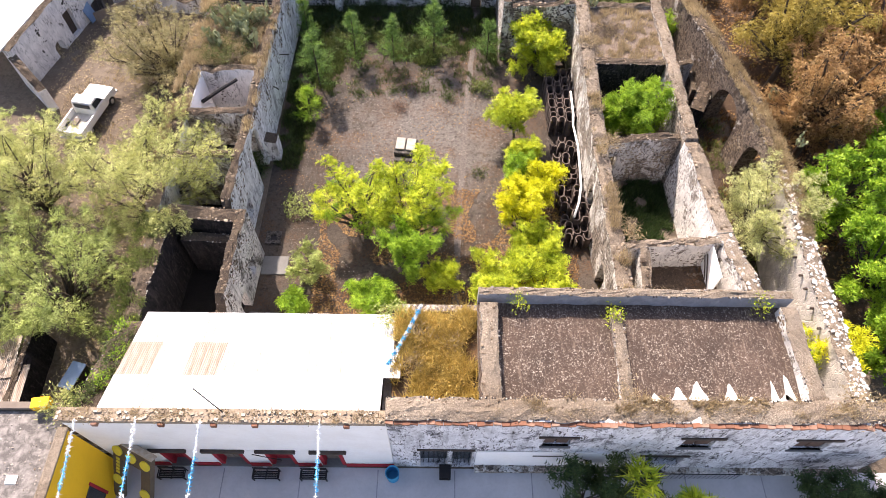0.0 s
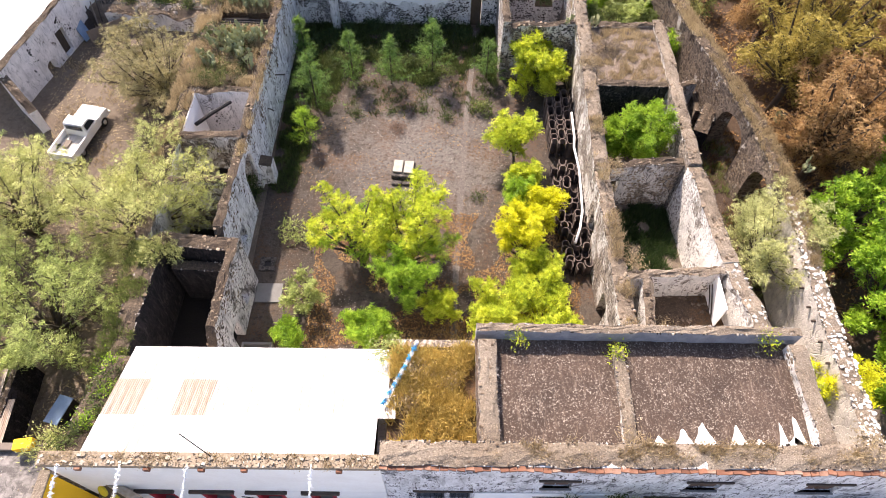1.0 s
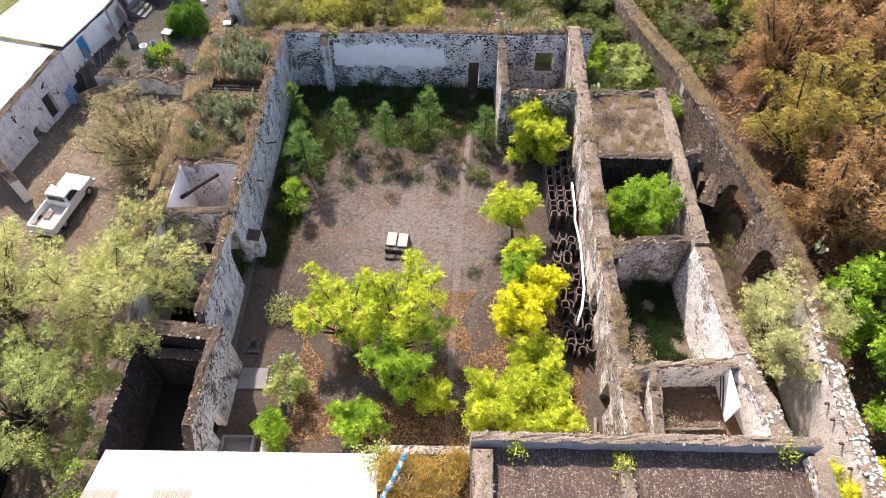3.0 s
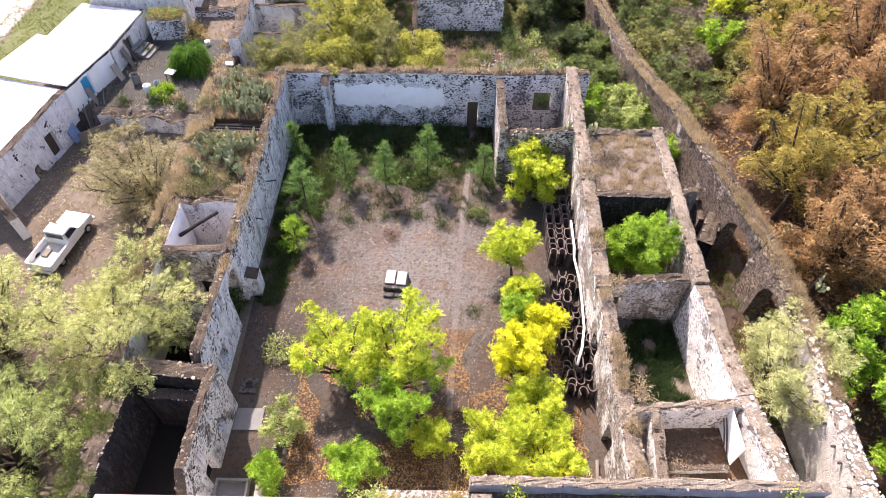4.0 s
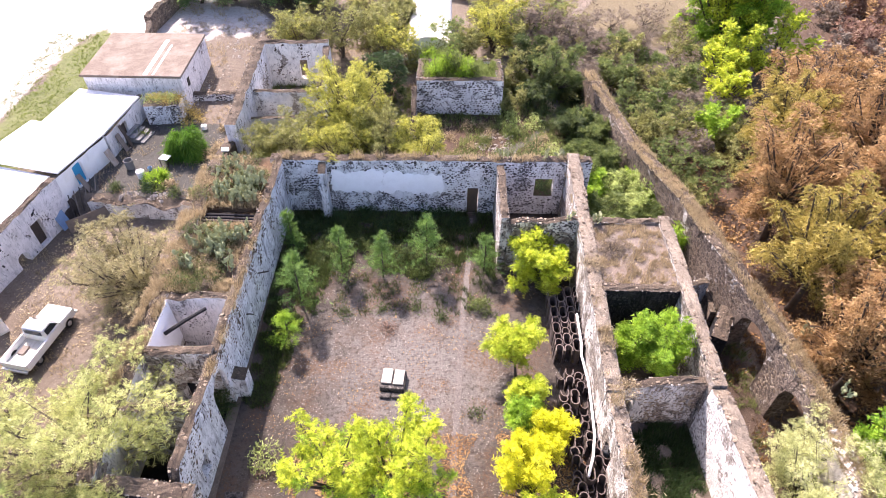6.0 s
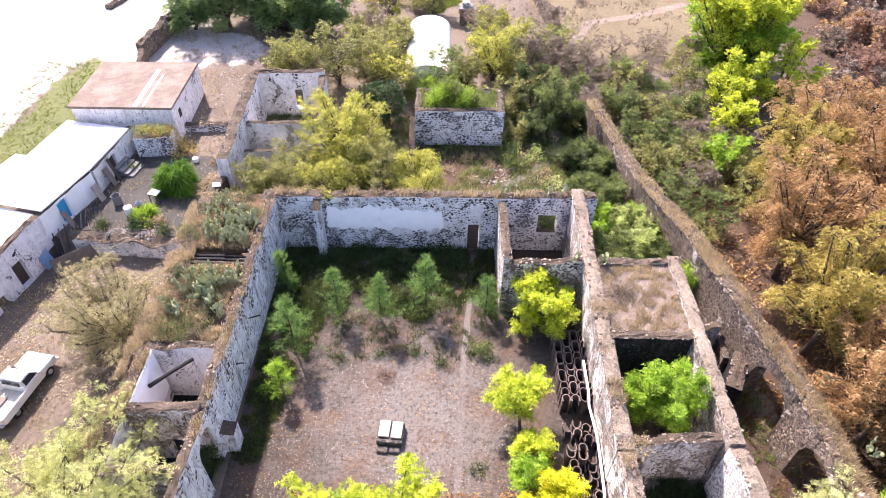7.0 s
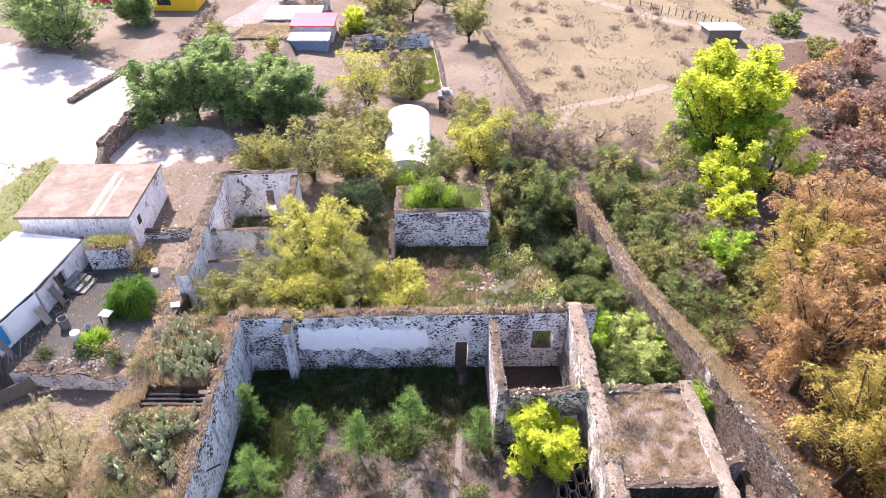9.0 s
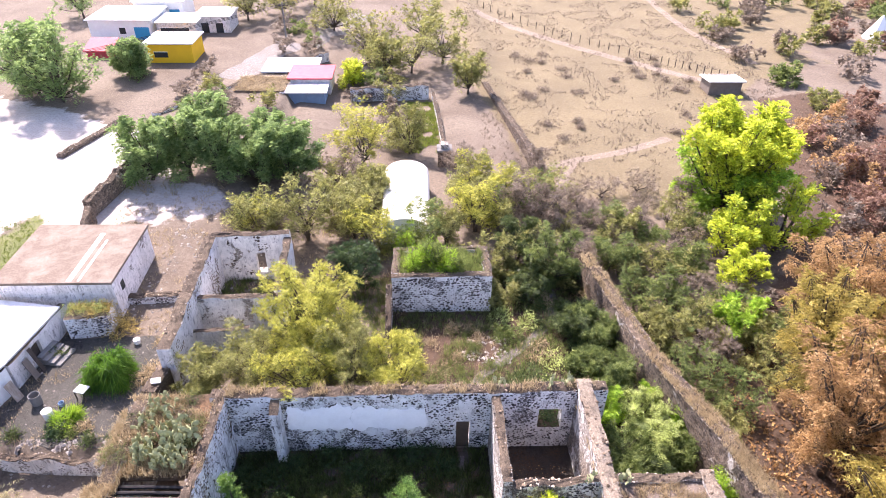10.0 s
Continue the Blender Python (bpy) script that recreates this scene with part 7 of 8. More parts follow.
pebbles("rubble", scatter(900, -16.7, -2.4, 8.52, 9.1, 60, clump=0.3, size=0.8, z=7.63), 0.05, 0.14, M_COPE, "broken tan stones along the house parapet", 60)
pebbles("rubble", scatter(1500, -26, -17.4, -5, 9.3, 61, clump=0.35, size=1.2, z=5.88), 0.08, 0.24, M_STONE_L, "pale stones and lichen crust on the grey roof", 61)
for i in range(9):
    y = 9.7 + 0.52 * i
    bush("bush", -15.95 + r.uniform(-0.45, 0.45), y, r.uniform(0.25, 0.5), r.uniform(0.25, 0.45), (L_BUSH, L_WEED, L_GREEN)[i % 3], "green weed on the dark side wall of the house", 1700 + i, z=6.85 - (y - 9.1) * 0.345, n=24, m=12, size=(0.18, 0.03))
tufts("weeds", scatter(900, -16.3, -11.0, 58.2, 63.7, 25, clump=0.4, size=1.2), 6, 0.5, 0.03, L_BUSH, "green weeds on the floor of the white ruin", 25)


# ---- parked pickup ----
def pickup(x, y, z, rz):
    """An old pickup; x runs along it, its nose at +x."""
    car = thing("pickup_truck", x, y, z, "old white pickup truck with an open dusty load bed", "truck", rz=rz)

    def shell(name, prof, w, mat, label="", taper=0.0, parent=None):
        bm = bmesh.new()
        rows = []
        for s in (-1, 1):
            rows.append([bm.verts.new((px, s * (w / 2 - taper * max(0, (pz - 1.0))), pz)) for px, pz in prof])
        n = len(prof)
        for i in range(n):
            bm.faces.new((rows[0][i], rows[0][(i + 1) % n], rows[1][(i + 1) % n], rows[1][i]))
        bm.faces.new(rows[0][::-1])
        bm.faces.new(rows[1])
        bmesh.ops.recalc_face_normals(bm, faces=bm.faces)
        bmesh.ops.bevel(bm, geom=list(bm.edges), offset=0.035, segments=2, affect="EDGES")
        return part(name, bm, mat, parent or car, label)

    shell("body", [(2.55, 0.5), (2.58, 0.85), (2.45, 1.05), (1.15, 1.12), (0.1, 1.12), (-0.25, 1.12), (-0.25, 0.42), (1.0, 0.42), (2.4, 0.42)], 1.86, M_CARW)
    shell("cab", [(1.12, 1.13), (0.62, 1.66), (0.45, 1.72), (-0.12, 1.72), (-0.22, 1.66), (-0.26, 1.13)], 1.80, M_CARW, "", 0.22)
    part("hood_crease", boxed(1.25, 2.4, -0.5, 0.5, 1.09, 1.125, bevel=0.015), M_CARW, car)
    bm = bmesh.new()
    for v in ((1.11, -0.76, 1.18), (1.11, 0.76, 1.18), (0.67, 0.64, 1.63), (0.67, -0.64, 1.63)):
        bm.verts.new((v[0] + 0.012, v[1], v[2] + 0.012))
    bm.faces.new(bm.verts)
    part("windshield", bm, M_GLASS, car, "dark windshield")
    part("rear_window", boxed(-0.30, -0.262, -0.62, 0.62, 1.22, 1.60, bevel=0.01), M_GLASS, car, "dark rear window")
    for s in (-1, 1):
        bm = bmesh.new()
        for px, pz in ((0.95, 1.18), (0.6, 1.58), (-0.1, 1.6), (-0.12, 1.18)):
            bm.verts.new((px, s * (0.91 - 0.22 * (pz - 1.0)), pz))
        bm.faces.new(bm.verts)
        part("side_window", bm, M_GLASS, car, "dark side window")
        part("bed_side", boxed(-2.55, -0.27, s * 0.93 - 0.06, s * 0.93 + 0.06, 0.5, 1.08, bevel=0.03), M_CARW, car)
        part("mirror", boxed(0.85, 0.95, s * 1.02 - 0.08, s * 1.02 + 0.08, 1.2, 1.36), M_CHROME, car)
        part("headlight", boxed(2.56, 2.60, s * 0.68 - 0.12, s * 0.68 + 0.12, 0.66, 0.86), M_CHROME, car)
        for ax in (1.65, -1.55):
            tyre = bmesh.new()
            bmesh.ops.create_cone(tyre, cap_ends=True, segments=22, radius1=0.37, radius2=0.37, depth=0.22)
            bmesh.ops.rotate(tyre, verts=tyre.verts, matrix=Matrix.Rotation(radians(90), 3, "X"))
            bmesh.ops.bevel(tyre, geom=[e for e in tyre.edges if e.is_manifold and e.calc_face_angle() > 1], offset=0.04, segments=2, affect="EDGES")
            bmesh.ops.translate(tyre, verts=tyre.verts, vec=(ax, s * 0.86, 0.37))
            w = part("wheel", tyre, M_RUBBER, car)
            rim = bmesh.new()
            bmesh.ops.create_cone(rim, cap_ends=True, segments=16, radius1=0.2, radius2=0.15, depth=0.06)
            bmesh.ops.rotate(rim, verts=rim.verts, matrix=Matrix.Rotation(radians(-90 * s), 3, "X"))
            bmesh.ops.translate(rim, verts=rim.verts, vec=(ax, s * 0.985, 0.37))
            part("rim", rim, M_CHROME, w)
            part("fender", boxed(ax - 0.52, ax + 0.52, s * 0.945 - 0.03, s * 0.945 + 0.03, 0.70, 0.98, bevel=0.025), M_CARW, car)
    part("load_bed", boxed(-2.5, -0.28, -0.86, 0.86, 0.5, 0.62, bevel=0.01), M_CARD, car, "dusty load bed floor")
    for k in range(7):
        part("bed_rib", boxed(-2.45, -0.32, -0.78 + k * 0.25, -0.72 + k * 0.25, 0.621, 0.645, bevel=0.005), M_CARD, car)
    part("tailgate", boxed(-2.62, -2.54, -0.92, 0.92, 0.52, 1.06, bevel=0.02), M_CARW, car)
    part("rear_bumper", boxed(-2.80, -2.63, -0.9, 0.9, 0.42, 0.56), M_CHROME, car)
    part("front_bumper", boxed(2.60, 2.74, -0.95, 0.95, 0.42, 0.58), M_CHROME, car)
    part("grille", boxed(2.575, 2.6, -0.5, 0.5, 0.62, 0.88), M_IRON, car)
    part("load", boxed(-1.6, -0.9, 0.1, 0.55, 0.646, 0.75), M_WOODL, car, "loose boards in the bed")
    return car


truck = pickup(-25.95, 33.5, 0.4, 79)
truck.scale = (0.96, 1.0, 1.0)


# ---- stacked clay channels ----
def channel_mesh(seed):
    """A U-shaped channel of fired clay that stands on end."""
    r = random.Random(seed)
    bm = bmesh.new()
    out, inn = [], []
    for k in range(9):
        a = math.pi * k / 8
        out.append((0.27 * math.cos(a), 0.27 * math.sin(a)))
        inn.append((0.205 * math.cos(a), 0.205 * math.sin(a)))
    out = [(0.27, -0.24)] + out + [(-0.27, -0.24)]
    inn = [(0.205, -0.24)] + inn + [(-0.205, -0.24)]
    loop = out + inn[::-1]
    lo = [bm.verts.new((x + r.uniform(-0.008, 0.008), y, 0)) for x, y in loop]
    hi = [bm.verts.new((x + r.uniform(-0.008, 0.008), y, 0.5)) for x, y in loop]
    n = len(out)
    for i in range(len(loop)):
        j = (i + 1) % len(loop)
        bm.faces.new((lo[i], lo[j], hi[j], hi[i]))
    for i in range(n - 1):
        a, b, c, d = i, i + 1, len(loop) - 2 - i, len(loop) - 1 - i
        bm.faces.new((hi[a], hi[b], hi[c], hi[d]))
        bm.faces.new((lo[d], lo[c], lo[b], lo[a]))
    me = bpy.data.meshes.new("clay_channel")
    bm.to_mesh(me)
    bm.free()
    me.materials.append(M_CLAY)
    return me


CH = [channel_mesh(i) for i in range(4)]
r = random.Random(77)
lower = []
count = 0
for y0, y1, x0, cols, tall, wild in ((32.9, 38.4, 8.15, 4, 3, 0.05), (22.9, 31.6, 8.15, 4, 2, 0.22)):
    y = y0
    while y < y1:
        for c in range(cols):
            if wild > 0.1 and r.random() < 0.10:
                continue
            n = tall if wild < 0.1 else r.choice((1, 2, 2, 2))
            x = x0 + c * 0.575 + r.uniform(-wild, wild) * 0.4 + (0.2 if wild > 0.1 and y < 26 else 0)
            yy = y + r.uniform(-wild, wild) * 0.5
            rz = (0 if r.random() < 0.6 else 180) + r.uniform(-60, 60) * wild
            ob = part("clay_channel", CH[r.randrange(4)], None, None)
            ob.matrix_basis = pose(x, yy, 0.03 + 0.503 * (n - 1), r.uniform(-12, 12) * wild, r.uniform(-12, 12) * wild, rz)
            tagged(ob, "dark fired clay channel piece standing in a stack", "clay pipe", "stacked clay channels")
            for q in range(n - 1):
                lower.append((x, yy, 0.03 + 0.503 * q, rz))
        y += 0.46 if wild < 0.1 else 0.5
VV, FF, o = [], [], 0
V0 = np.array([v.co[:] for v in CH[0].vertices])
F0 = [tuple(p.vertices) for p in CH[0].polygons]
for x, y, z, rz in lower:
    ca, sa = math.cos(radians(rz)), math.sin(radians(rz))
    VV.append(np.stack([V0[:, 0] * ca - V0[:, 1] * sa + x, V0[:, 0] * sa + V0[:, 1] * ca + y, V0[:, 2] + z], 1))
    FF += [tuple(i + o for i in f) for f in F0]
    o += len(V0)
tagged(part("clay_channel_stack", mesh_of("clay_channel_stack", np.concatenate(VV), FF, M_CLAY), None, None), "lower layers of the stacked dark clay channels", "clay pipe", kind="stuff")
V, F = tube([(9.62, 35.6, 1.64), (9.58, 33.2, 1.64), (9.50, 32.4, 1.45), (9.72, 30.6, 1.18), (9.66, 29.0, 1.16), (9.55, 27.0, 1.16), (9.25, 25.6, 1.16), (8.80, 24.4, 1.14)], 0.085, 8)
tagged(part("pipe", mesh_of("pipe", V, F, M_PIPE, True), None, None), "long bent white pipe lying on the clay stacks", "pipe")

# ---- loose things in the courtyard ----
tb = thing("stone_table", -2.55, 31.1, 0, "low stone plinth with two pale slabs on it", "stone table", rz=-5)
part("plinth", boxed(-0.78, 0.78, -0.80, 0.62, 0.0, 0.48, bevel=0.04), M_PLINTH, tb, "plinth of dark rubble")
part("slab", boxed(-0.72, -0.06, -0.5, 0.62, 0.48, 0.62, bevel=0.03), M_SLAB, tb)
part("slab", boxed(0.05, 0.70, -0.52, 0.60, 0.48, 0.61, bevel=0.03), M_SLAB, tb)
for k in range(2):
    part("step_stone", boxed(-0.72 + 0.74 * k, -0.02 + 0.72 * k, -1.32 + 0.05 * k, -0.9, 0.0, 0.22, bevel=0.06), M_PLINTH, tb, "dark rubble step")
mh = thing("manhole", -11.0, 23.2, 0.03, "small concrete box with a square dark hole", "manhole")
for a in ((-0.5, 0.5, -0.5, -0.2), (-0.5, 0.5, 0.2, 0.5), (-0.5, -0.2, -0.2, 0.2), (0.2, 0.5, -0.2, 0.2)):
    part("kerb", boxed(*a, 0, 0.12), M_PLINTH, mh)
part("hole_bottom", boxed(-0.2, 0.2, -0.2, 0.2, 0.0, 0.02, bevel=0), M_IRON, mh)
solid("paving_slab", boxed(-11.4, -9.75, 20.4, 21.75, 0.03, 0.12), M_CONC, "square concrete slab on the courtyard earth", "slab", "")
bs = thing("basin", -10.6, 16.6, 0, "small concrete basin by the wall", "basin")
for a in ((-0.9, 0.9, 0.75, 0.9), (-0.9, -0.75, -0.9, 0.75), (0.75, 0.9, -0.9, 0.75), (-0.9, 0.9, -1.05, -0.9)):
    part("rim", boxed(*a, 0, 0.55), M_CONC, bs)
part("floor_slab", boxed(-0.75, 0.75, -0.9, 0.75, 0, 0.1, bevel=0), M_CONC, bs)
solid("paving_slab", boxed(-9.4, -8.6, 16.4, 17.3, 0.03, 0.14), M_SLAB, "pale slab beside the basin", "slab", "")


def log(x0, y0, z0, x1, y1, z1, rad, label, mat=None):
    V, F = tube([(x0, y0, z0), ((x0 + x1) / 2, (y0 + y1) / 2, (z0 + z1) / 2 + 0.05), (x1, y1, z1)], [rad, rad * 0.9, rad * 0.85], 8)
    return tagged(part("beam", mesh_of("beam", V, F, mat or M_WOOD), None, None), label, "beam")


log(-16.45, 31.9, 3.7, -14.1, 33.3, 4.5, 0.13, "blackened fallen roof beam in the roofless room", M_CHAR)
for k in range(3):
    log(-16.6, 41.0 + k * 0.42, 4.75 - 0.1 * k, -12.8, 40.9 + k * 0.42, 4.75 - 0.1 * k, 0.11, "old roof beam bared in the collapsed roof", M_CHAR if k else M_WOOD)
log(-12.6, 36.5, 3.9, -11.75, 38.6, 2.2, 0.06, "thin pole leaning on the plastered wall")
log(-11.82, 33.6, 3.6, -11.80, 34.4, 2.6, 0.05, "thin pole leaning on the plastered wall")
log(9.0, 15.6, 0.2, 9.4, 18.9, 0.25, 0.12, "grey log on the courtyard earth", M_WOODL)
log(15.66, 18.4, 2.6, 15.62, 19.9, 3.9, 0.04, "dark pole leaning on the white plaster")
log(15.66, 18.9, 2.6, 15.62, 20.1, 3.6, 0.035, "dark pole leaning on the white plaster")
log(12.2, 17.2, 2.5, 15.4, 17.0, 2.6, 0.07, "pale fallen pole in the ruined room", M_WOODL)


# ---- prickly pears ----
bm = bmesh.new()
bmesh.ops.create_icosphere(bm, subdivisions=1, radius=0.5)
for v in bm.verts:
    v.co = Vector((v.co.x * 0.74, v.co.y * 0.18, v.co.z))
PAD = bpy.data.meshes.new("pad")
bm.to_mesh(PAD)
bm.free()
PAD.materials.append(L_NOPAL)


def nopal(seed, x, y, z):
    """A prickly pear: pads that grow out of pads."""
    g = random.Random(seed)
    root = thing("nopal_cactus", x, y, z, "grey-green prickly pear cactus growing on the earth roof", "cactus", "prickly pears")

    def pad(p, turn, lift, size, deep):
        rot = Euler((g.uniform(-0.5, 0.5), lift, turn)).to_matrix().to_4x4()
        up = rot @ Vector((0, 0, size * 0.5))
        ob = part("pad", PAD, None, root)
        ob.matrix_basis = Matrix.Translation(Vector(p) + up) @ rot @ Matrix.Scale(size, 4)
        for _ in range(g.choice((1, 2, 2)) if deep else 0):
            pad(Vector(p) + up * 1.8, g.uniform(0, 6.28), g.uniform(-0.75, 0.75), size * g.uniform(0.8, 1.0), deep - 1)

    for _ in range(3):
        pad((g.uniform(-0.25, 0.25), g.uniform(-0.25, 0.25), -0.05), g.uniform(0, 6.28), g.uniform(-0.55, 0.55), g.uniform(0.36, 0.46), 2)
    return root


NOP = [nopal(60 + i, -14.5 + i * 0.4, 38 + i * 0.5, 4.85) for i in range(5)]
r = random.Random(19)
for i in range(58):
    y = r.choice((r.uniform(36.0, 38.6), r.uniform(38.8, 40.3), r.uniform(42.6, 45.2), r.uniform(43, 47.5)))
    x = r.uniform(-16.6, -13.2)
    copy_thing(NOP[i % 5], pose(x, y, 4.85, 0, 0, r.uniform(0, 360)) @ Matrix.Scale(r.uniform(0.9, 1.5), 4))
for i, (x, y, z) in enumerate(((5.2, 48.0, 5.2), (11.4, 41.4, 4.9), (9.2, 41.3, 5.0), (9.6, 48.1, 5.3), (22.6, 27.5, 4.9), (8.2, 47.9, 5.3), (22.2, 31.5, 4.9))):
    tagged(copy_thing(NOP[i % 5], pose(x, y, z, 0, 0, 50 * i)), "prickly pear cactus growing on a ruined wall top")
for i in range(48):
    bush("bush", r.uniform(-17.4, -13.0), r.choice((r.uniform(34.4, 40.3), r.uniform(42.6, 48))), r.uniform(0.35, 0.75), r.uniform(0.35, 0.7), r.choice((L_STRAW, L_WEED, L_DRYSH, L_BUSH, L_WEED, L_STRAW)), "weed clump on the overgrown earth roof", 1500 + i, z=4.85, n=24, m=12,
         size=(0.2, 0.022))
for i in range(15):
    bush("bush", r.uniform(-1.9, 1.6), r.uniform(9.9, 14.4), r.uniform(0.35, 0.6), r.uniform(0.5, 0.85), r.choice((L_GOLDGR, L_GOLDGR, L_STRAW)), "golden dry weed clump on the overgrown roof", 430 + i, z=6.2, n=34, m=16, size=(0.22, 0.02))
bush("bush", -2.3, 14.5, 0.65, 0.6, L_MESQ, "grey-green bush at the roof's edge", 446, z=6.1, n=50, m=18, size=(0.16, 0.03))
bush("bush", 8.5, 14.0, 0.3, 0.45, L_LIME, "small green weed on the roof ridge", 447, z=7.3, n=20, m=12, size=(0.16, 0.03))
bush("bush", 3.9, 14.65, 0.3, 0.3, L_LIME, "small green weed on the roof parapet", 448, z=7.7, n=16, m=10, size=(0.16, 0.03))
bush("bush", 15.6, 14.6, 0.3, 0.3, L_LIME, "small green weed on the roof parapet", 449, z=7.7, n=16, m=10, size=(0.16, 0.03))
bush("bush", 18.6, 9.4, 0.8, 0.8, L_STRAW, "dry yellow bush on the roof parapet", 450, z=7.7, n=50, m=16, size=(0.2, 0.02))
bush("bush", 8.6, 9.6, 0.5, 0.5, L_STRAW, "dry yellow weed on the roof parapet", 451, z=7.6, n=40, m=14, size=(0.2, 0.02))
bush("bush", 11.0, 28.2, 0.5, 0.5, L_STRAW, "dry tuft on the ruined wall", 452, z=4.1, n=30, m=14, size=(0.26, 0.02))
bush("bush", 10.5, 37.2, 0.55, 0.5, L_STRAW, "dry tuft on the ruined wall", 453, z=4.9, n=34, m=14, size=(0.26, 0.02))
bush("bush", 11.2, 21.0, 0.5, 0.5, L_STRAW, "dry tuft on the ruined wall", 454, z=4.3, n=30, m=14, size=(0.26, 0.02))
bush("bush", 12.7, 17.6, 0.7, 0.9, L_STRAW, "pale thin bush in the ruined room", 455, z=2.3, n=26, m=10, size=(0.26, 0.02))
bush("bush", 11.8, 38.6, 0.75, 0.7, L_DRYSH, "dry bush on the turf roof", 456, z=4.75, n=40, m=14, size=(0.2, 0.03))
for i in range(8):
    bush("bush", r.uniform(-17.05, -16.95), r.uniform(10.4, 14), r.uniform(0.25, 0.5), r.uniform(0.3, 0.5), r.choice((L_BUSH, L_MESQ, L_GREEN)), "green weed along the alley wall", 460 + i, z=3.45, n=26, m=12, size=(0.16, 0.03))
bush("bush", -17.2, 9.6, 0.8, 0.7, L_MESQY, "yellow-green bush at the roof corner", 470, z=6.1, n=50, m=16, size=(0.18, 0.03))
for i in range(12):
    bush("bush", r.uniform(-1.2, 5.0), r.uniform(60.3, 62.6), r.uniform(0.5, 0.9), r.uniform(1.0, 1.9), r.choice((L_GREEN, L_GREEN, L_BUSH, L_BUSH)), "tall green weed clump on the old cistern", 480 + i, z=4.7, n=44, m=14, size=(0.4, 0.03), droop=-0.4)
for i in range(30):
    bush("bush", r.uniform(6.5, 16.5), r.uniform(49.5, 66), r.uniform(0.5, 1.0), r.uniform(0.5, 1.0), r.choice((L_BUSH, L_WEED, L_STRAW, L_MESQ)), "rough weed clump behind the court", 500 + i, n=36, m=14)
for i in range(20):
    bush("bush", r.uniform(-2.0, 6.0), r.uniform(49.2, 58), r.uniform(0.3, 0.7), r.uniform(0.3, 0.7), r.choice((L_STRAW, L_STRAW, L_BUSH)), "dry weed clump behind the court", 540 + i, n=26, m=12, size=(0.22, 0.02))
for i in range(34):
    x, y = r.uniform(14, 44), r.uniform(92, 132)
    bush("bush", x, y, r.uniform(0.4, 0.9), r.uniform(0.3, 0.6), L_DRYSH, "low dry tuft on the pasture", 570 + i, n=26, m=12, size=(0.3, 0.04), group="pasture tufts")

# ---- west houses ----
def roof_plane(name, corners, thick, material, parent, label=""):
    bm = bmesh.new()
    lo = [bm.verts.new((x, y, z - thick)) for x, y, z in corners]
    hi = [bm.verts.new((x, y, z)) for x, y, z in corners]
    n = len(corners)
    bm.faces.new(hi)
    bm.faces.new(lo[::-1])
    for i in range(n):
        bm.faces.new((lo[i], lo[(i + 1) % n], hi[(i + 1) % n], hi[i]))
    bmesh.ops.recalc_face_normals(bm, faces=bm.faces)
    return part(name, bm, material, parent, label)


wh = thing("white_house", 0, 0, 0, "long low plastered house with a whitewashed roof and a blue door", "house")
wall("wall", (-26.9, 58.2), (-27.7, 51.6), 0.5, 4.1, 4.2, M_HOUSEW, "shaded plaster wall with a wooden door", seed=301, z0=1.6, ragged=0.03, face=1, side_stones=1, top_stones=0, parent=wh, holes=[(3.6, 4.5, 1.9, 3.8, 0)])
wall("wall", (-27.8, 51.5), (-29.4, 46.0), 0.5, 4.2, 4.2, M_WHITE, "whitewashed wall", seed=302, z0=0.3, ragged=0.03, face=1, top_stones=0, parent=wh, holes=[(3.0, 4.0, 2.2, 4.0, 0)])
wall("wall", (-29.4, 46.0), (-31.6, 36.6), 0.6, 4.3, 3.9, M_HOUSEW, "crumbling plaster wall with a dark door", seed=303, z0=0.2, ragged=0.15, face=1, side_stones=1.2, top_stones=5, parent=wh, holes=[(2.8, 3.8, 0.6, 2.7, 0), (5.0, 6.0, 0.3, 1.5, 0.4)])
wall("wall", (-31.4, 36.6), (-28.9, 34.2), 0.6, 3.6, 2.4, M_HOUSEW, "broken plaster wall end", seed=304, z0=0.2, ragged=0.3, face=1, side_stones=2.4, top_stones=6, parent=wh, holes=[(1.0, 1.9, 0.6, 2.0, 0)])
roof_plane("roof", [(-26.75, 57.6, 4.3), (-27.6, 51.4, 4.45), (-33.4, 52.0, 4.6), (-32.3, 58.4, 4.5)], 0.15, M_WROOF, wh, "sunlit whitewashed roof")
roof_plane("roof", [(-27.45, 51.6, 4.52), (-29.0, 46.3, 4.52), (-35.8, 47.6, 4.75), (-34.0, 53.0, 4.75)], 0.12, M_WROOF, wh, "sunlit whitewashed roof")
roof_plane("roof", [(-29.7, 46.3, 4.2), (-31.9, 36.4, 4.0), (-39.0, 38.0, 4.2), (-36.4, 47.8, 4.4)], 0.12, M_WROOF, wh, "sunlit whitewashed roof")
dr = part("door", boxed(-0.5, 0.5, -0.05, 0.05, 0, 1.85), M_BLUE, wh, "turquoise blue door in a white frame")
dr.matrix_basis = pose(-28.72, 48.05, 2.12, 0, 0, 74)
for a in (-0.62, 0.5):
    part("frame", boxed(a, a + 0.12, -0.09, 0.32, -0.05, 1.98), M_WHITE, dr)
part("frame", boxed(-0.5, 0.5, -0.09, 0.32, 1.86, 1.98), M_WHITE, dr)
dd = part("door", boxed(-0.5, 0.5, -0.05, 0.05, 0, 2.1), M_WOOD, wh, "dark wooden door")
dd.matrix_basis = pose(-30.2, 42.75, 0.6, 0, 0, 76.5)
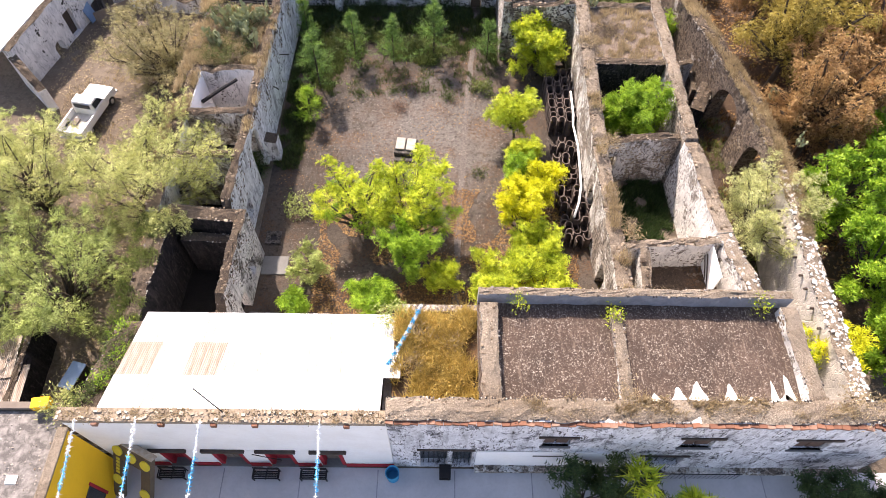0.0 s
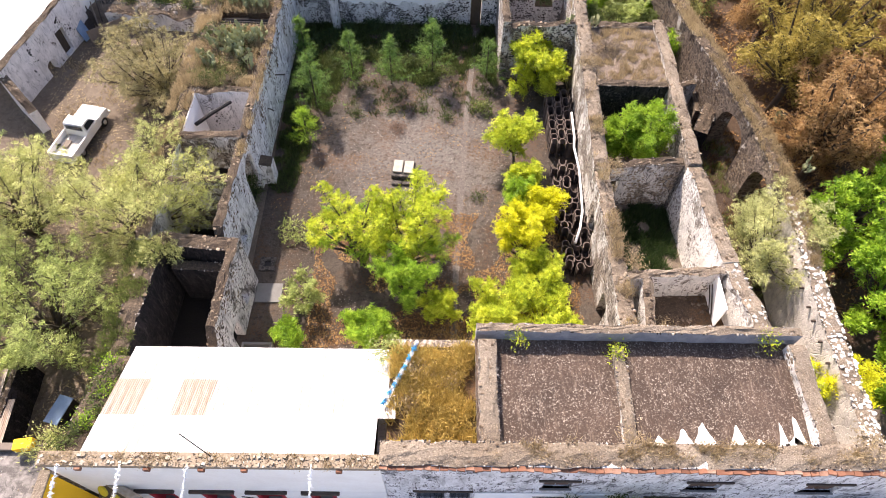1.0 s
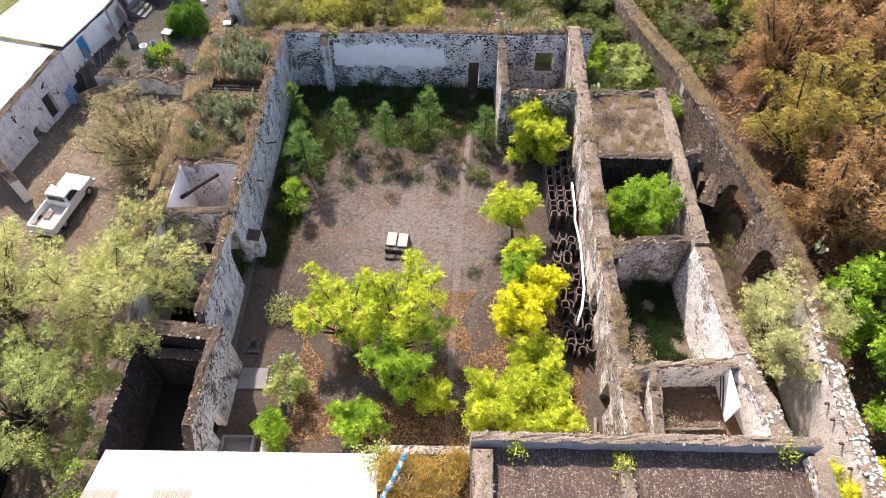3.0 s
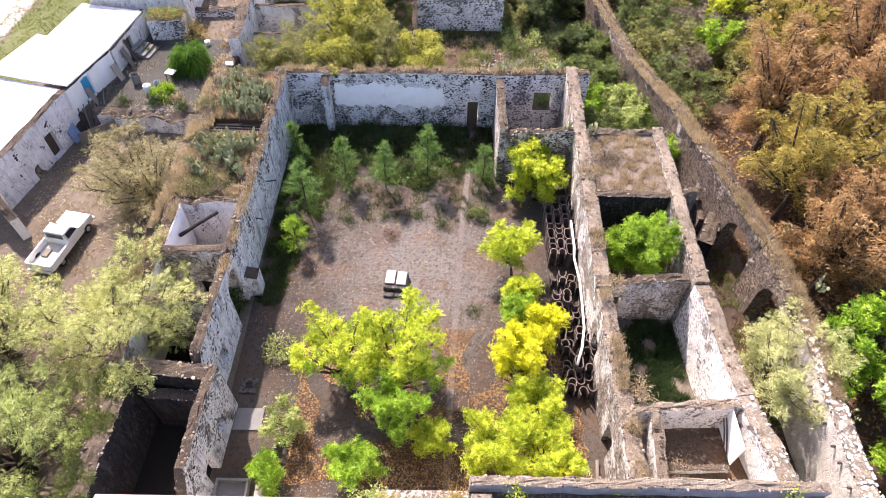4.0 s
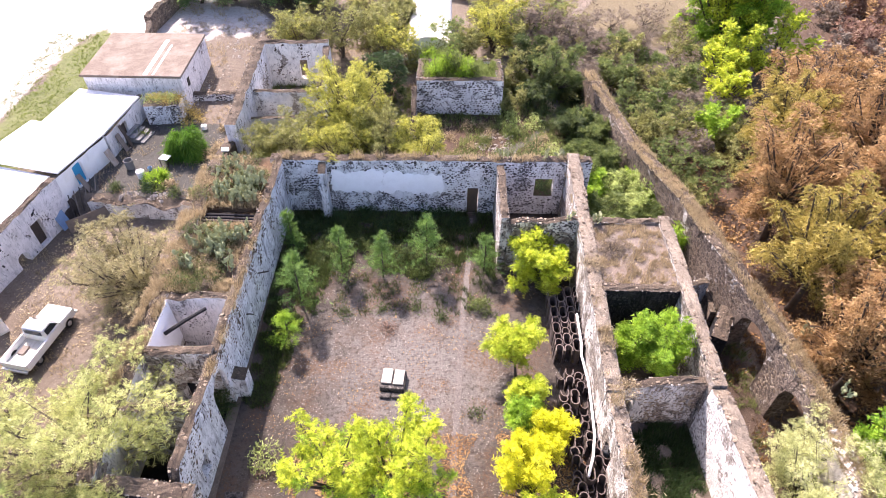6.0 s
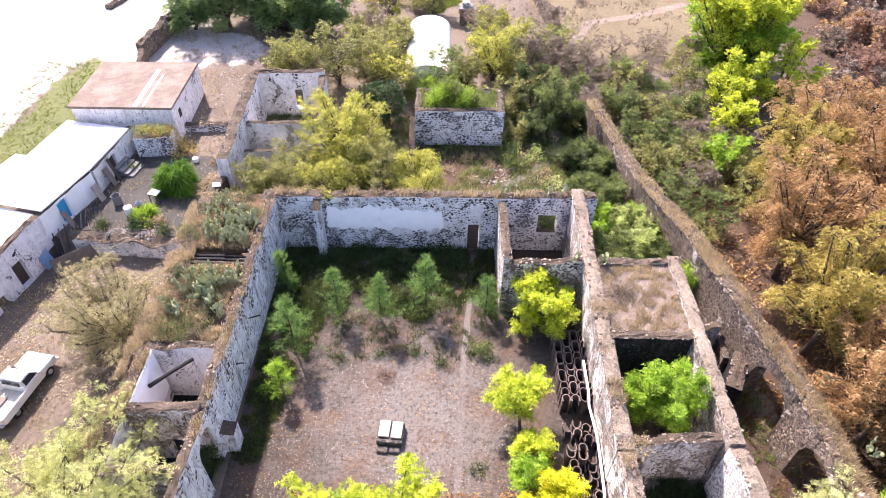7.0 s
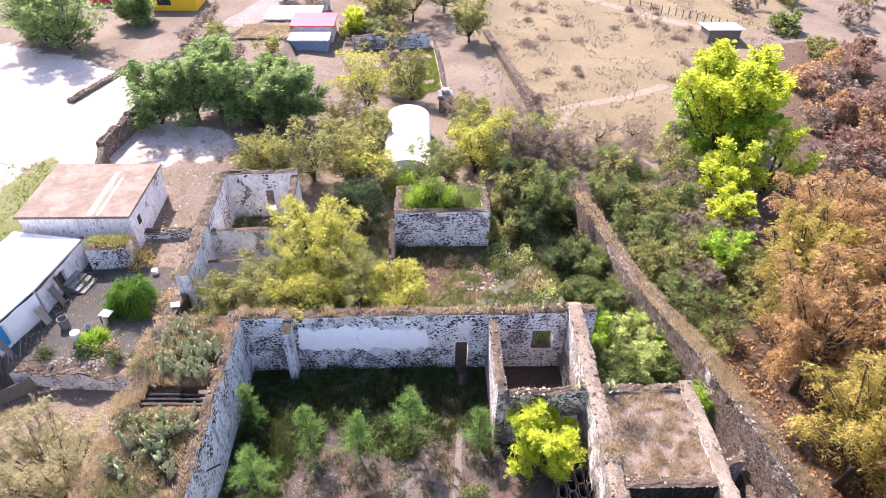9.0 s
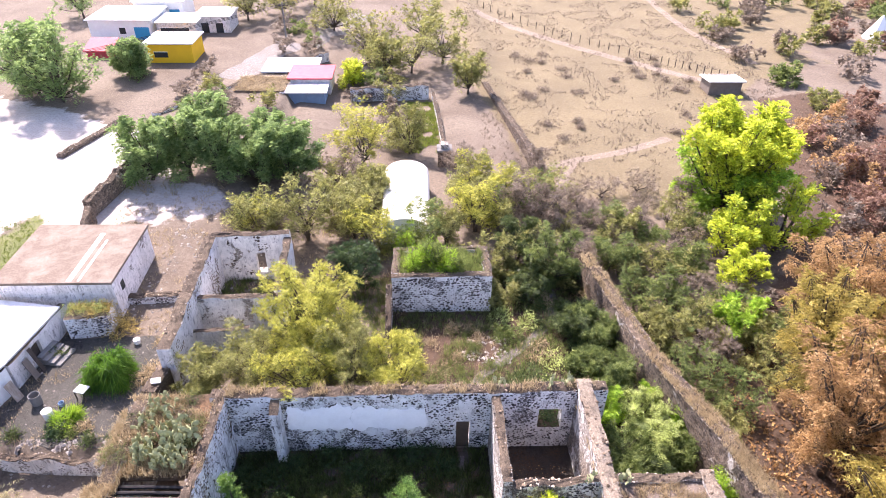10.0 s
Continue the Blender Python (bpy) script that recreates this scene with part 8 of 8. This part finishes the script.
dd = part("door", boxed(-0.45, 0.45, -0.05, 0.05, 0, 1.9), M_WOOD, wh, "dark wooden door")
dd.matrix_basis = pose(-27.4, 54.15, 1.9, 0, 0, 83)

oh = thing("old_house", -27.2, 62.7, 2, "old house of white blocks with a flat brown earth roof", "house")
part("wall", boxed(3.6, 4.1, -3.9, 3.8, -1, 3.5), M_HOUSEW, oh, "white block wall")
part("wall", boxed(-4.2, 3.6, 3.3, 3.8, -1, 3.5), M_HOUSEW, oh)
part("wall", boxed(-4.2, 3.6, -3.9, -3.4, -1, 3.5), M_HOUSEW, oh)
part("wall", boxed(-4.6, -4.2, -3.9, 3.8, -1, 3.5), M_HOUSEW, oh)
part("roof", boxed(-4.8, 4.2, -4.1, 4.0, 3.5, 3.72), M_BROOF, oh, "brown earth roof with pale streaks")
part("window", boxed(4.08, 4.12, -2.8, -2.2, 1.9, 2.7), M_GLASS, oh, "small dark window")
for k, (a, b) in enumerate(((0.8, 1.2), (1.6, 1.8))):
    part("roof_streak", boxed(a, b, -3.9, 2.6 - k, 3.722, 3.735, bevel=0.004), M_WROOF, oh, "white streak of lime")
wall("stone_pier", (-26.2, 57.2), (-23.2, 57.6), 1.6, 4.0, 3.9, M_BACK, "thick rubble pier with weeds on top", seed=310, z0=1.5, ragged=0.2, face=-1, side_stones=7, top_stones=4)
for i in range(6):
    bush("bush", -25.8 + i * 0.5, 57.3 + 0.1 * (i % 3), 0.5, 0.5, L_GOLDGR if i % 2 else L_MESQ, "straw weed clump on the rubble pier", 620 + i, z=3.95, n=34, m=14, size=(0.2, 0.025))
st = thing("steps", -26.2, 54.6, 2.0, "worn concrete steps at the house wall", "steps", rz=-12)
for k in range(4):
    part("step", boxed(-0.9 + k * 0.42, -0.46 + k * 0.42, -0.9, 0.9, 0, 0.72 - k * 0.18), M_CONC, st)

# ---- patio things ----
def bucket(x, y, z, rad, h, mat, label, name="bucket", cat="bucket"):
    V, F = [], []
    n = 18
    for rr, zz in ((rad * 0.9, 0), (rad, h), (rad * 0.9, h), (rad * 0.82, 0.06)):
        V += [(rr * math.cos(2 * math.pi * k / n), rr * math.sin(2 * math.pi * k / n), zz) for k in range(n)]
    for a in range(3):
        F += [(a * n + k, a * n + (k + 1) % n, (a + 1) * n + (k + 1) % n, (a + 1) * n + k) for k in range(n)]
    F += [tuple(range(n))[::-1], tuple(3 * n + k for k in range(n))]
    ob = thing(name, x, y, z, label, cat)
    part("body", mesh_of("body", np.array(V), F, mat), None, ob)
    V, F = tube([(rad * 1.0 * math.cos(a), rad * 1.0 * math.sin(a), h) for a in np.linspace(0, 2 * math.pi, 17)], 0.02, 5, False)
    part("rim", mesh_of("rim", V, F, mat), None, ob)
    return ob


bucket(-24.2, 48.9, 2.0, 0.32, 0.75, M_CARW, "white plastic drum on the patio", "drum", "drum")
bucket(-25.6, 50.2, 2.0, 0.36, 0.85, M_CONC, "grey drum beside the wall", "drum", "drum")
bucket(-21.0, 55.9, 2.05, 0.25, 0.4, M_CARW, "small white pot by the yard wall")
bucket(-23.9, 50.0, 2.0, 0.18, 0.3, M_BLUEGREY, "small grey bucket on the patio")
tbl = thing("wash_table", -22.7, 50.7, 2.0, "small white-topped table on the patio", "table", rz=-15)
part("tabletop", boxed(-0.4, 0.4, -0.35, 0.35, 0.78, 0.86), M_WHITE, tbl)
for a, b in ((-0.34, -0.3), (0.34, -0.3), (-0.34, 0.3), (0.34, 0.3)):
    part("leg", boxed(a - 0.03, a + 0.03, b - 0.03, b + 0.03, 0, 0.78, bevel=0.005), M_WOOD, tbl)
bush("fountain_plant", -21.4, 52.2, 1.15, 2.3, L_FOUNT, "round fountain-like clump of long green leaves", 640, z=2.0, n=260, m=24, size=(0.85, 0.026), droop=1.3, category="plant", puff=0.16)
bush("rosette_plant", -22.9, 48.7, 0.75, 0.55, L_GREEN, "bright green rosette plant on the patio", 641, z=2.0, n=60, m=10, size=(0.6, 0.045), droop=-0.1, category="plant", puff=0.1)
bush("bush", -18.9, 52.3, 1.0, 0.8, L_STRAW, "dry bush beside the patio", 642, n=50, m=14)
bush("bush", -22.6, 57.2, 1.1, 1.2, L_GOLDGR, "dry yellow bush at the house corner", 643, n=60, m=16, size=(0.25, 0.025))
bd = tagged(part("board", boxed(-0.45, 0.45, -0.03, 0.03, 0, 1.5), M_BLUEGREY, None), "faded blue board leaning on the house wall", "board")
bd.matrix_basis = pose(-29.05, 44.6, 0.42, -16, 0, 72)
pl = tagged(part("plank", boxed(-2.0, 2.0, -0.03, 0.03, 0, 1.1), M_WOODL, None), "grey plank fence panel before the house", "fence panel")
pl.matrix_basis = pose(-27.0, 45.2, 0.45, -8, 0, 38)
for i in range(7):
    log(-28.6 + 0.25 * i, 45.2 + 0.35 * i, 0.6 + 0.22 * i, -29.0 + 0.30 * i, 46.2 + 0.4 * i, 2.4 + 0.1 * i, 0.05, "old pole leaning on the house wall", M_WOODL if i % 2 else M_WOOD)
# clutter against the house wall
for i, (x, y, z, w, h, tilt, turn, mt) in enumerate(((-28.5, 46.0, 0.5, 0.5, 2.6, -24, 70, M_WOOD), (-28.2, 46.5, 0.5, 0.35, 2.8, -28, 78, M_WOODL), (-28.9, 45.6, 0.45, 0.9, 2.3, -18, 74, M_WOOD), (-27.7, 47.2, 2.0, 0.4, 1.6, -30, 66, M_WOODL),
                                                 (-26.9, 50.6, 2.0, 0.6, 1.5, -20, 74, M_TINRUST), (-26.5, 53.2, 2.0, 0.3, 2.2, -14, 82, M_WOOD), (-26.7, 52.6, 2.0, 0.5, 1.7, -16, 80, M_WOODL))):
    ob = tagged(part("plank", boxed(-w / 2, w / 2, -0.025, 0.025, 0, h, bevel=0.006), mt, None), "weathered plank leaning on the house wall", "plank")
    ob.matrix_basis = pose(x, y, z, tilt, 0, turn)
pebbles("rubble_heap", scatter(160, -26.4, -24.9, 55.4, 56.9, 57, clump=0.2, size=0.8), 0.12, 0.40, M_STONE_D, "heap of dark stones at the patio corner", 57)
pebbles("rubble_heap", scatter(150, -27.6, -26.3, 47.6, 49.9, 58, clump=0.3, size=0.8), 0.10, 0.34, M_STONE_D, "heap of junk stones at the house wall", 58)
pebbles("rubble_heap", scatter(220, -25.2, -19.0, 46.3, 47.2, 59, clump=0.35, size=1.0), 0.14, 0.45, M_STONE_L, "line of fallen pale stones at the patio's edge", 59)
for i in range(10):
    bush("bush", r.uniform(-26.5, -18.8), r.choice((r.uniform(46.9, 48.0), r.uniform(54.5, 56.4))), r.uniform(0.25, 0.5), r.uniform(0.25, 0.55), r.choice((L_BUSH, L_WEED, L_STRAW, L_DARK)), "rough weed clump on the patio", 660 + i, n=26, m=12)
wb = tagged(part("slab", boxed(-0.3, 0.3, -0.2, 0.2, 0, 0.1), M_WHITE, None), "white broken slab among the weeds", "slab")
wb.matrix_basis = pose(-17.2, 50.0, 4.2, 20, 10, 20)
wall("slab_support", (-17.5, 49.2), (-17.2, 51.4), 0.9, 4.1, 4.0, M_TOP, "rubble hump below the white slab", seed=312, z0=0.5, ragged=0.1, top_stones=6)

# ---- west alley ----
ac = thing("tank_box", -20.2, 12.9, 0.4, "grey metal box with a pale lid in the alley", "box", rz=-15)
part("body", boxed(-0.4, 0.4, -0.75, 0.75, 0, 1.2), M_IRON, ac)
part("lid", boxed(-0.42, 0.42, -0.78, 0.78, 1.2, 1.28), M_BLUEGREY, ac, "pale blue-grey lid")
sh = sheet_mesh(1.6, 2.6, M_TINRUST)
for i, (x, y, z, a) in enumerate(((-24.6, 9.9, 3.1, 8), (-23.2, 10.3, 3.0, 8), (-24.2, 12.0, 2.9, 10), (-20.2, 10.4, 1.0, -15))):
    ob = tagged(part("roof_sheet", sh if i < 3 else sheet_mesh(0.9, 1.5, M_TIN), None, None), "rusty corrugated sheet over the lean-to" if i < 3 else "white corrugated sheet lying in the alley", "roof sheet")
    ob.matrix_basis = pose(x, y, z, -6, 0, a)
wall("alley_wall", (-22.3, 9.4), (-22.6, 15.4), 0.3, 3.0, 2.8, M_DARKROOM, "dark wall of the lean-to", seed=320, ragged=0.05, top_stones=2)
wall("alley_wall", (-17.1, 9.6), (-16.9, 14.6), 0.4, 3.6, 3.4, M_DARKROOM, "rubble wall along the alley", seed=321, ragged=0.3, top_stones=9, face=0, side_stones=3, stone=M_STONE_L)
yb = tagged(part("crate", boxed(-0.4, 0.4, -0.25, 0.25, 0, 0.4), M_YELLOW, None), "yellow plastic crate on the roof parapet", "crate")
yb.matrix_basis = pose(-18.3, 9.7, 6.15, 0, 0, 8)

# ---- plaza things ----
def bench(x, y):
    b = thing("bench", x, y, 0.03, "black wrought-iron bench with a slatted seat", "bench", "benches before the house", rz=180)
    for k in range(5):
        part("slat", boxed(-0.75, 0.75, -0.22 + k * 0.1, -0.14 + k * 0.1, 0.43, 0.46, bevel=0.008), M_IRON, b)
    for k in range(4):
        part("back_slat", boxed(-0.75, 0.75, -0.30, -0.26, 0.55 + k * 0.1, 0.62 + k * 0.1, bevel=0.008), M_IRON, b)
    for s in (-0.78, 0.0, 0.78):
        part("leg", box(boxed(s - 0.03, s + 0.03, -0.3, -0.24, 0, 0.95), s - 0.03, s + 0.03, -0.24, 0.28, 0.38, 0.43), M_IRON, b)
    for s in (-0.78, 0.78):
        part("armrest", box(boxed(s - 0.035, s + 0.035, -0.24, 0.28, 0.62, 0.67), s - 0.03, s + 0.03, 0.2, 0.27, 0, 0.62), M_IRON, b)
    part("crest", boxed(-0.13, 0.13, -0.31, -0.27, 0.93, 1.08, bevel=0.03), M_CHROME, b, "pale medallion on the backrest")
    b.scale = (0.85, 0.9, 0.9)


for x in (-13.95, -9.0, -6.5):
    bench(x, 8.0)
bucket(-2.35, 8.05, 0.03, 0.36, 0.9, M_BLUE, "blue plastic drum by the house corner", "drum", "drum")
for i in range(9):
    part("joint", boxed(-15.5 + i * 4.1, -15.44 + i * 4.1, -20, 8.4, 0.031, 0.036, bevel=0), M_TAR, bpy.data.objects["plaza"])
jk = thing("iron_stand", 0.2, 7.9, 0.03, "black iron plant stand before the facade", "stand")
for k in range(4):
    bar("leg", [(0.4 * (k % 2), 0.5 * (k // 2), 0), (0.4 * (k % 2), 0.5 * (k // 2), 0.9)], 0.02, M_IRON, jk, 5)
part("shelf", boxed(-0.1, 0.5, -0.1, 0.6, 0.9, 0.94), M_IRON, jk)
part("shelf", boxed(-0.1, 0.5, -0.1, 0.6, 0.4, 0.43), M_IRON, jk)
for i, (x, y, h, s, lf) in enumerate(((7.3, 6.6, 4.4, 2.0, L_DARK), (9.2, 7.0, 4.8, 2.0, L_WEED), (19.4, 7.0, 4.6, 1.7, L_DARK), (12.4, 6.0, 3.6, 1.0, L_GREEN), (21.5, 6.5, 3.6, 1.4, L_DARK))):
    tree("plaza_tree", x, y, h, s, lf, "dark clipped tree in front of the old wing", 650 + i, z=0, lobes=7, clusters=22, m=20, low=0.05, trunk=0.2, thick=0.1)
bush("palm_plant", 9.6, 7.1, 0.7, 0.5, L_LIME, "bright green fan of new leaves on the tree top", 656, z=4.2, n=20, m=14, size=(0.6, 0.05), droop=0.1, category="plant", puff=0.08)
bush("palm_plant", 12.3, 6.2, 0.6, 0.5, L_LIME, "bright green fan of new leaves on the tree top", 657, z=3.4, n=18, m=14, size=(0.6, 0.05), droop=0.1, category="plant", puff=0.08)
rl = thing("railing", 13.5, 8.1, 0.03, "black iron railing before the old wing", "railing")
bar("top_rail", [(-2.6, 0, 1.0), (2.4, 0, 1.0)], 0.025, M_IRON, rl)
for k in range(21):
    bar("baluster", [(-2.5 + k * 0.24, 0, 0), (-2.5 + k * 0.24, 0, 1.0)], 0.014, M_IRON, rl, 4)


def garland(x0, y0, z0, x1, y1, z1, sag, seed, label):
    """A festoon of alternating blue and white tissue fringes on a cord."""
    g = np.random.default_rng(seed)
    root = thing("garland", 0, 0, 0, label, "garland", "festival garlands")
    t = np.linspace(0, 1, 60)
    P = np.stack([x0 + (x1 - x0) * t, y0 + (y1 - y0) * t, z0 + (z1 - z0) * t - sag * 4 * t * (1 - t)], 1)
    V, F = tube(P, 0.012, 4)
    part("cord", mesh_of("cord", V, F, M_FESTW), None, root)
    for k in range(14):
        u = (k + np.linspace(0.04, 0.96, 18)) / 14
        C = np.stack([np.interp(u, t, P[:, q]) for q in range(3)], 1)
        V, F = leaves(C, np.zeros_like(C), 7, 0.03, 0.13, 0.028, 0.8, g)
        part("fringe", mesh_of("fringe", V, F, (M_FESTW, M_FESTB)[k % 2]), None, root, "white tissue fringe" if k % 2 == 0 else "sky blue tissue fringe")


for i, (a, b) in enumerate(((-15.75, -15.0), (-13.15, -12.5), (-10.35, -10.0), (-5.15, -4.3))):
    garland(a, 8.55, 7.75, b, -12.0, 6.6, 0.4, 30 + i, "blue and white tissue garland strung over the plaza")
garland(-0.9, 14.6, 7.2, -2.4, 11.6, 6.9, 0.25, 40, "blue and white tissue garland across the roof corner")

# ---- white vaulted building ----
vt = thing("vaulted_shed", -1.2, 75.8, 0.7, "white-painted building with a barrel vault roof", "building")
bm = bmesh.new()
ring = [(-2.35 * math.cos(math.pi * k / 16), 2.3 + 1.5 * math.sin(math.pi * k / 16)) for k in range(17)]
A = [bm.verts.new((x, -6.6, z)) for x, z in ring]
B = [bm.verts.new((x, 5.0, z)) for x, z in ring]
A2 = [bm.verts.new((x * 0.93, -6.6, z - 0.15)) for x, z in ring]
B2 = [bm.verts.new((x * 0.93, 5.0, z - 0.15)) for x, z in ring]
for k in range(16):
    bm.faces.new((A[k], B[k], B[k + 1], A[k + 1]))
    bm.faces.new((A2[k + 1], B2[k + 1], B2[k], A2[k]))
    bm.faces.new((A[k + 1], A2[k + 1], A2[k], A[k]))
    bm.faces.new((B[k], B2[k], B2[k + 1], B[k + 1]))
part("vault", bm, M_WROOF, vt, "whitewashed barrel vault")
for x0, x1, y0, y1 in ((-2.3, -2.0, -6.5, 4.9), (2.0, 2.3, -6.5, 4.9)):
    part("wall", boxed(x0, x1, y0, y1, 0, 2.3), M_WHITE, vt)
for yy in (-6.4, 4.6):
    bm = bmesh.new()
    f = bm.faces.new([bm.verts.new((x * 0.92, yy, z - 0.16)) for x, z in ring] + [bm.verts.new((2.15, yy, 0)), bm.verts.new((-2.15, yy, 0))])
    e = bmesh.ops.extrude_face_region(bm, geom=[f])
    bmesh.ops.translate(bm, verts=[v for v in e["geom"] if isinstance(v, bmesh.types.BMVert)], vec=(0, 0.25, 0))
    bmesh.ops.recalc_face_normals(bm, faces=bm.faces)
    part("end_wall", bm, M_WHITE, vt)
gp = thing("gate_pillar", 3.05, 86.8, 0.1, "square masonry gate pillar with a stepped cap", "pillar")
part("shaft", boxed(-0.75, 0.75, -0.75, 0.75, 0, 2.7, bevel=0.04), M_AQUA, gp)
part("cap", boxed(-0.88, 0.88, -0.88, 0.88, 2.7, 2.95, bevel=0.04), M_CONC, gp)
part("finial", boxed(-0.45, 0.45, -0.45, 0.45, 2.95, 3.5, bevel=0.05), M_EAST, gp)
solid("path_slab", boxed(-1.2, 2.2, 86.0, 89.6, 0.3, 0.42), M_CONC, "pale paved threshold by the gate pillar")
for i in range(2):
    bm = bmesh.new()
    bmesh.ops.create_cone(bm, cap_ends=True, segments=12, radius1=0.6, radius2=0.05, depth=1.5)
    bmesh.ops.translate(bm, verts=bm.verts, vec=(-6.9 + 3.2 * i, 82.2 + 1.2 * i, 1.1))
    tagged(part("stone_cone", bm, M_CONC, None), "pale pointed stone among the trees", "stone")

# ---- far houses ----
def far_house(x0, x1, y0, y1, z0, z1, wallm, roofm, label, slope=0.0, windows=(), over=0.35, roof_label=""):
    xm, ym = (x0 + x1) / 2, (y0 + y1) / 2
    h = thing("house", xm, ym, z0 - 0.4, label, "house", "far houses")
    x0, x1, y0, y1, z1 = x0 - xm, x1 - xm, y0 - ym, y1 - ym, z1 - z0 + 0.4
    for a in ((x0, x1, y0, y0 + 0.25), (x0, x1, y1 - 0.25, y1), (x0, x0 + 0.25, y0 + 0.25, y1 - 0.25), (x1 - 0.25, x1, y0 + 0.25, y1 - 0.25)):
        part("wall", boxed(*a, 0, z1), wallm, h)
    roof_plane("roof", [(x0 - over, y0 - over, z1 + 0.2), (x1 + over, y0 - over, z1 + 0.2), (x1 + over, y1 + over, z1 + 0.2 + slope), (x0 - over, y1 + over, z1 + 0.2 + slope)], 0.18, roofm, h, roof_label)
    for u, w, zb, zt, mat in windows:
        wn_ = part("window", boxed(x0 + u, x0 + u + w, y0 - 0.03, y0 + 0.01, zb, zt), mat, h)
        part("frame", boxed(x0 + u - 0.08, x0 + u + w + 0.08, y0 - 0.06, y0 - 0.031, zt, zt + 0.1), M_WHITE, wn_)
    return h


GL = M_GLASS
far_house(-53.5, -43.6, 127.5, 136, 2.8, 6.0, M_WHITE, M_WROOF, "white house with turquoise openings and a flat roof", windows=((4.8, 1.0, 1.5, 2.5, GL), (7.2, 2.4, 0.5, 2.6, M_BLUE)))
far_house(-49.5, -41.0, 137, 143, 2.8, 6.6, M_WHITE, M_WROOF, "upper white house with a turquoise front", windows=((3, 2.4, 1.0, 3.0, M_BLUE), (6, 1.8, 1.0, 3.0, M_BLUE)))
far_house(-43.0, -36.6, 128.5, 134, 2.8, 5.4, M_HOUSEW, M_WROOF, "open-fronted shed with a white roof", windows=((0.6, 4.6, 0.2, 2.2, GL),))
far_house(-37.4, -31.8, 131.5, 137, 2.8, 5.6, M_HOUSEW, M_WROOF, "small grey house with a white roof", windows=((0.6, 1.4, 0.6, 2.2, GL), (3.2, 1.2, 0.6, 2.2, GL)))
far_house(-40.3, -33.6, 116.0, 121.5, 2.6, 5.8, M_YELLOW, M_WROOF, "small yellow house with a white roof", windows=((1.0, 2.0, 1.6, 2.4, GL),))
far_house(-50.2, -46.6, 118.0, 121.0, 2.6, 4.0, M_REDROOF, M_REDROOF, "bright red tarpaulin shed", slope=1.0)
far_house(-22.4, -15.0, 111.5, 117.0, 1.6, 3.2, M_HOUSEW, M_TIN, "shack with pale sheet roof")
far_house(-18.0, -12.4, 107.8, 112.8, 1.6, 3.5, M_HOUSEW, M_REDROOF, "shack with a red sheet roof", windows=((3, 0.8, 0.8, 1.8, M_BLUE),))
far_house(-18.5, -12.8, 104.2, 107.4, 1.6, 2.8, M_BLUEGREY, M_TIN, "shack with patched zinc sheets")
far_house(-24.6, -18.6, 104.4, 109.0, 1.6, 3.0, M_WOOD, M_BROOF, "open lean-to with a straw thatch", roof_label="straw thatch")
far_house(43.2, 48.0, 109.6, 113, 0.4, 2.4, M_WOODL, M_WROOF, "small white-roofed field shed", slope=-0.3)
tufts("thatch", scatter(900, -25.0, -18.2, 104.0, 109.4, 90, clump=0, z=3.2), 5, 0.35, 0.05, L_STRAW, "straw thatch on the lean-to", 90, lean=1.5)
bm = bmesh.new()
bmesh.ops.create_cone(bm, cap_ends=True, segments=8, radius1=2.4, radius2=0.1, depth=4.4)
bmesh.ops.translate(bm, verts=bm.verts, vec=(86, 138, 2.5))
tagged(part("tent", bm, M_WHITE, None), "white pointed tent at the far field", "tent")


def pole(x, y, z, h):
    p = thing("utility_pole", x, y, z, "pale concrete utility pole with a cross arm", "utility pole", "utility poles")
    bar("shaft", [(0, 0, -0.2), (0, 0, h)], [0.16, 0.10], M_CONC, p, 8)
    part("cross_arm", boxed(-0.9, 0.9, -0.06, 0.06, h - 0.5, h - 0.38), M_WOOD, p)
    return (x, y, z + h - 0.4)


tops = [pole(-21.8, 127.5, 2.0, 7.0), pole(-68, 78.0, 2.8, 7.0), pole(-110, 40, 2.8, 7.0), pole(4, 166, 1.5, 7.0)]
order = [tops[2], tops[1], tops[0], tops[3]]
for a, b in zip(order[:-1], order[1:]):
    for o in (-0.8, 0.0, 0.8):
        P = [(a[0] + (b[0] - a[0]) * t, a[1] + (b[1] - a[1]) * t + o, a[2] + (b[2] - a[2]) * t - 1.2 * 4 * t * (1 - t) * 0.5) for t in np.linspace(0, 1, 14)]
        V, F = tube(P, 0.03, 4)
        tagged(part("power_line", mesh_of("power_line", V, F, M_IRON), None, None), "sagging power line between the poles", "cable", "power lines")
for i in range(34):
    t = i / 33
    x, y = np.interp(t, [0, 0.35, 0.7, 1], [9.5, 24, 40, 49]), np.interp(t, [0, 0.35, 0.7, 1], [163, 139, 122, 114.5])
    fp = thing("fence_post", x + 0.6, y + 1.2, float(ground_z(x, y)), "rough wooden fence post along the pasture track", "fence post", "pasture fence")
    bar("stake", [(0, 0, -0.2), (0.04 * (i % 3 - 1), 0.03, 1.3)], 0.07, M_WOOD, fp, 5)
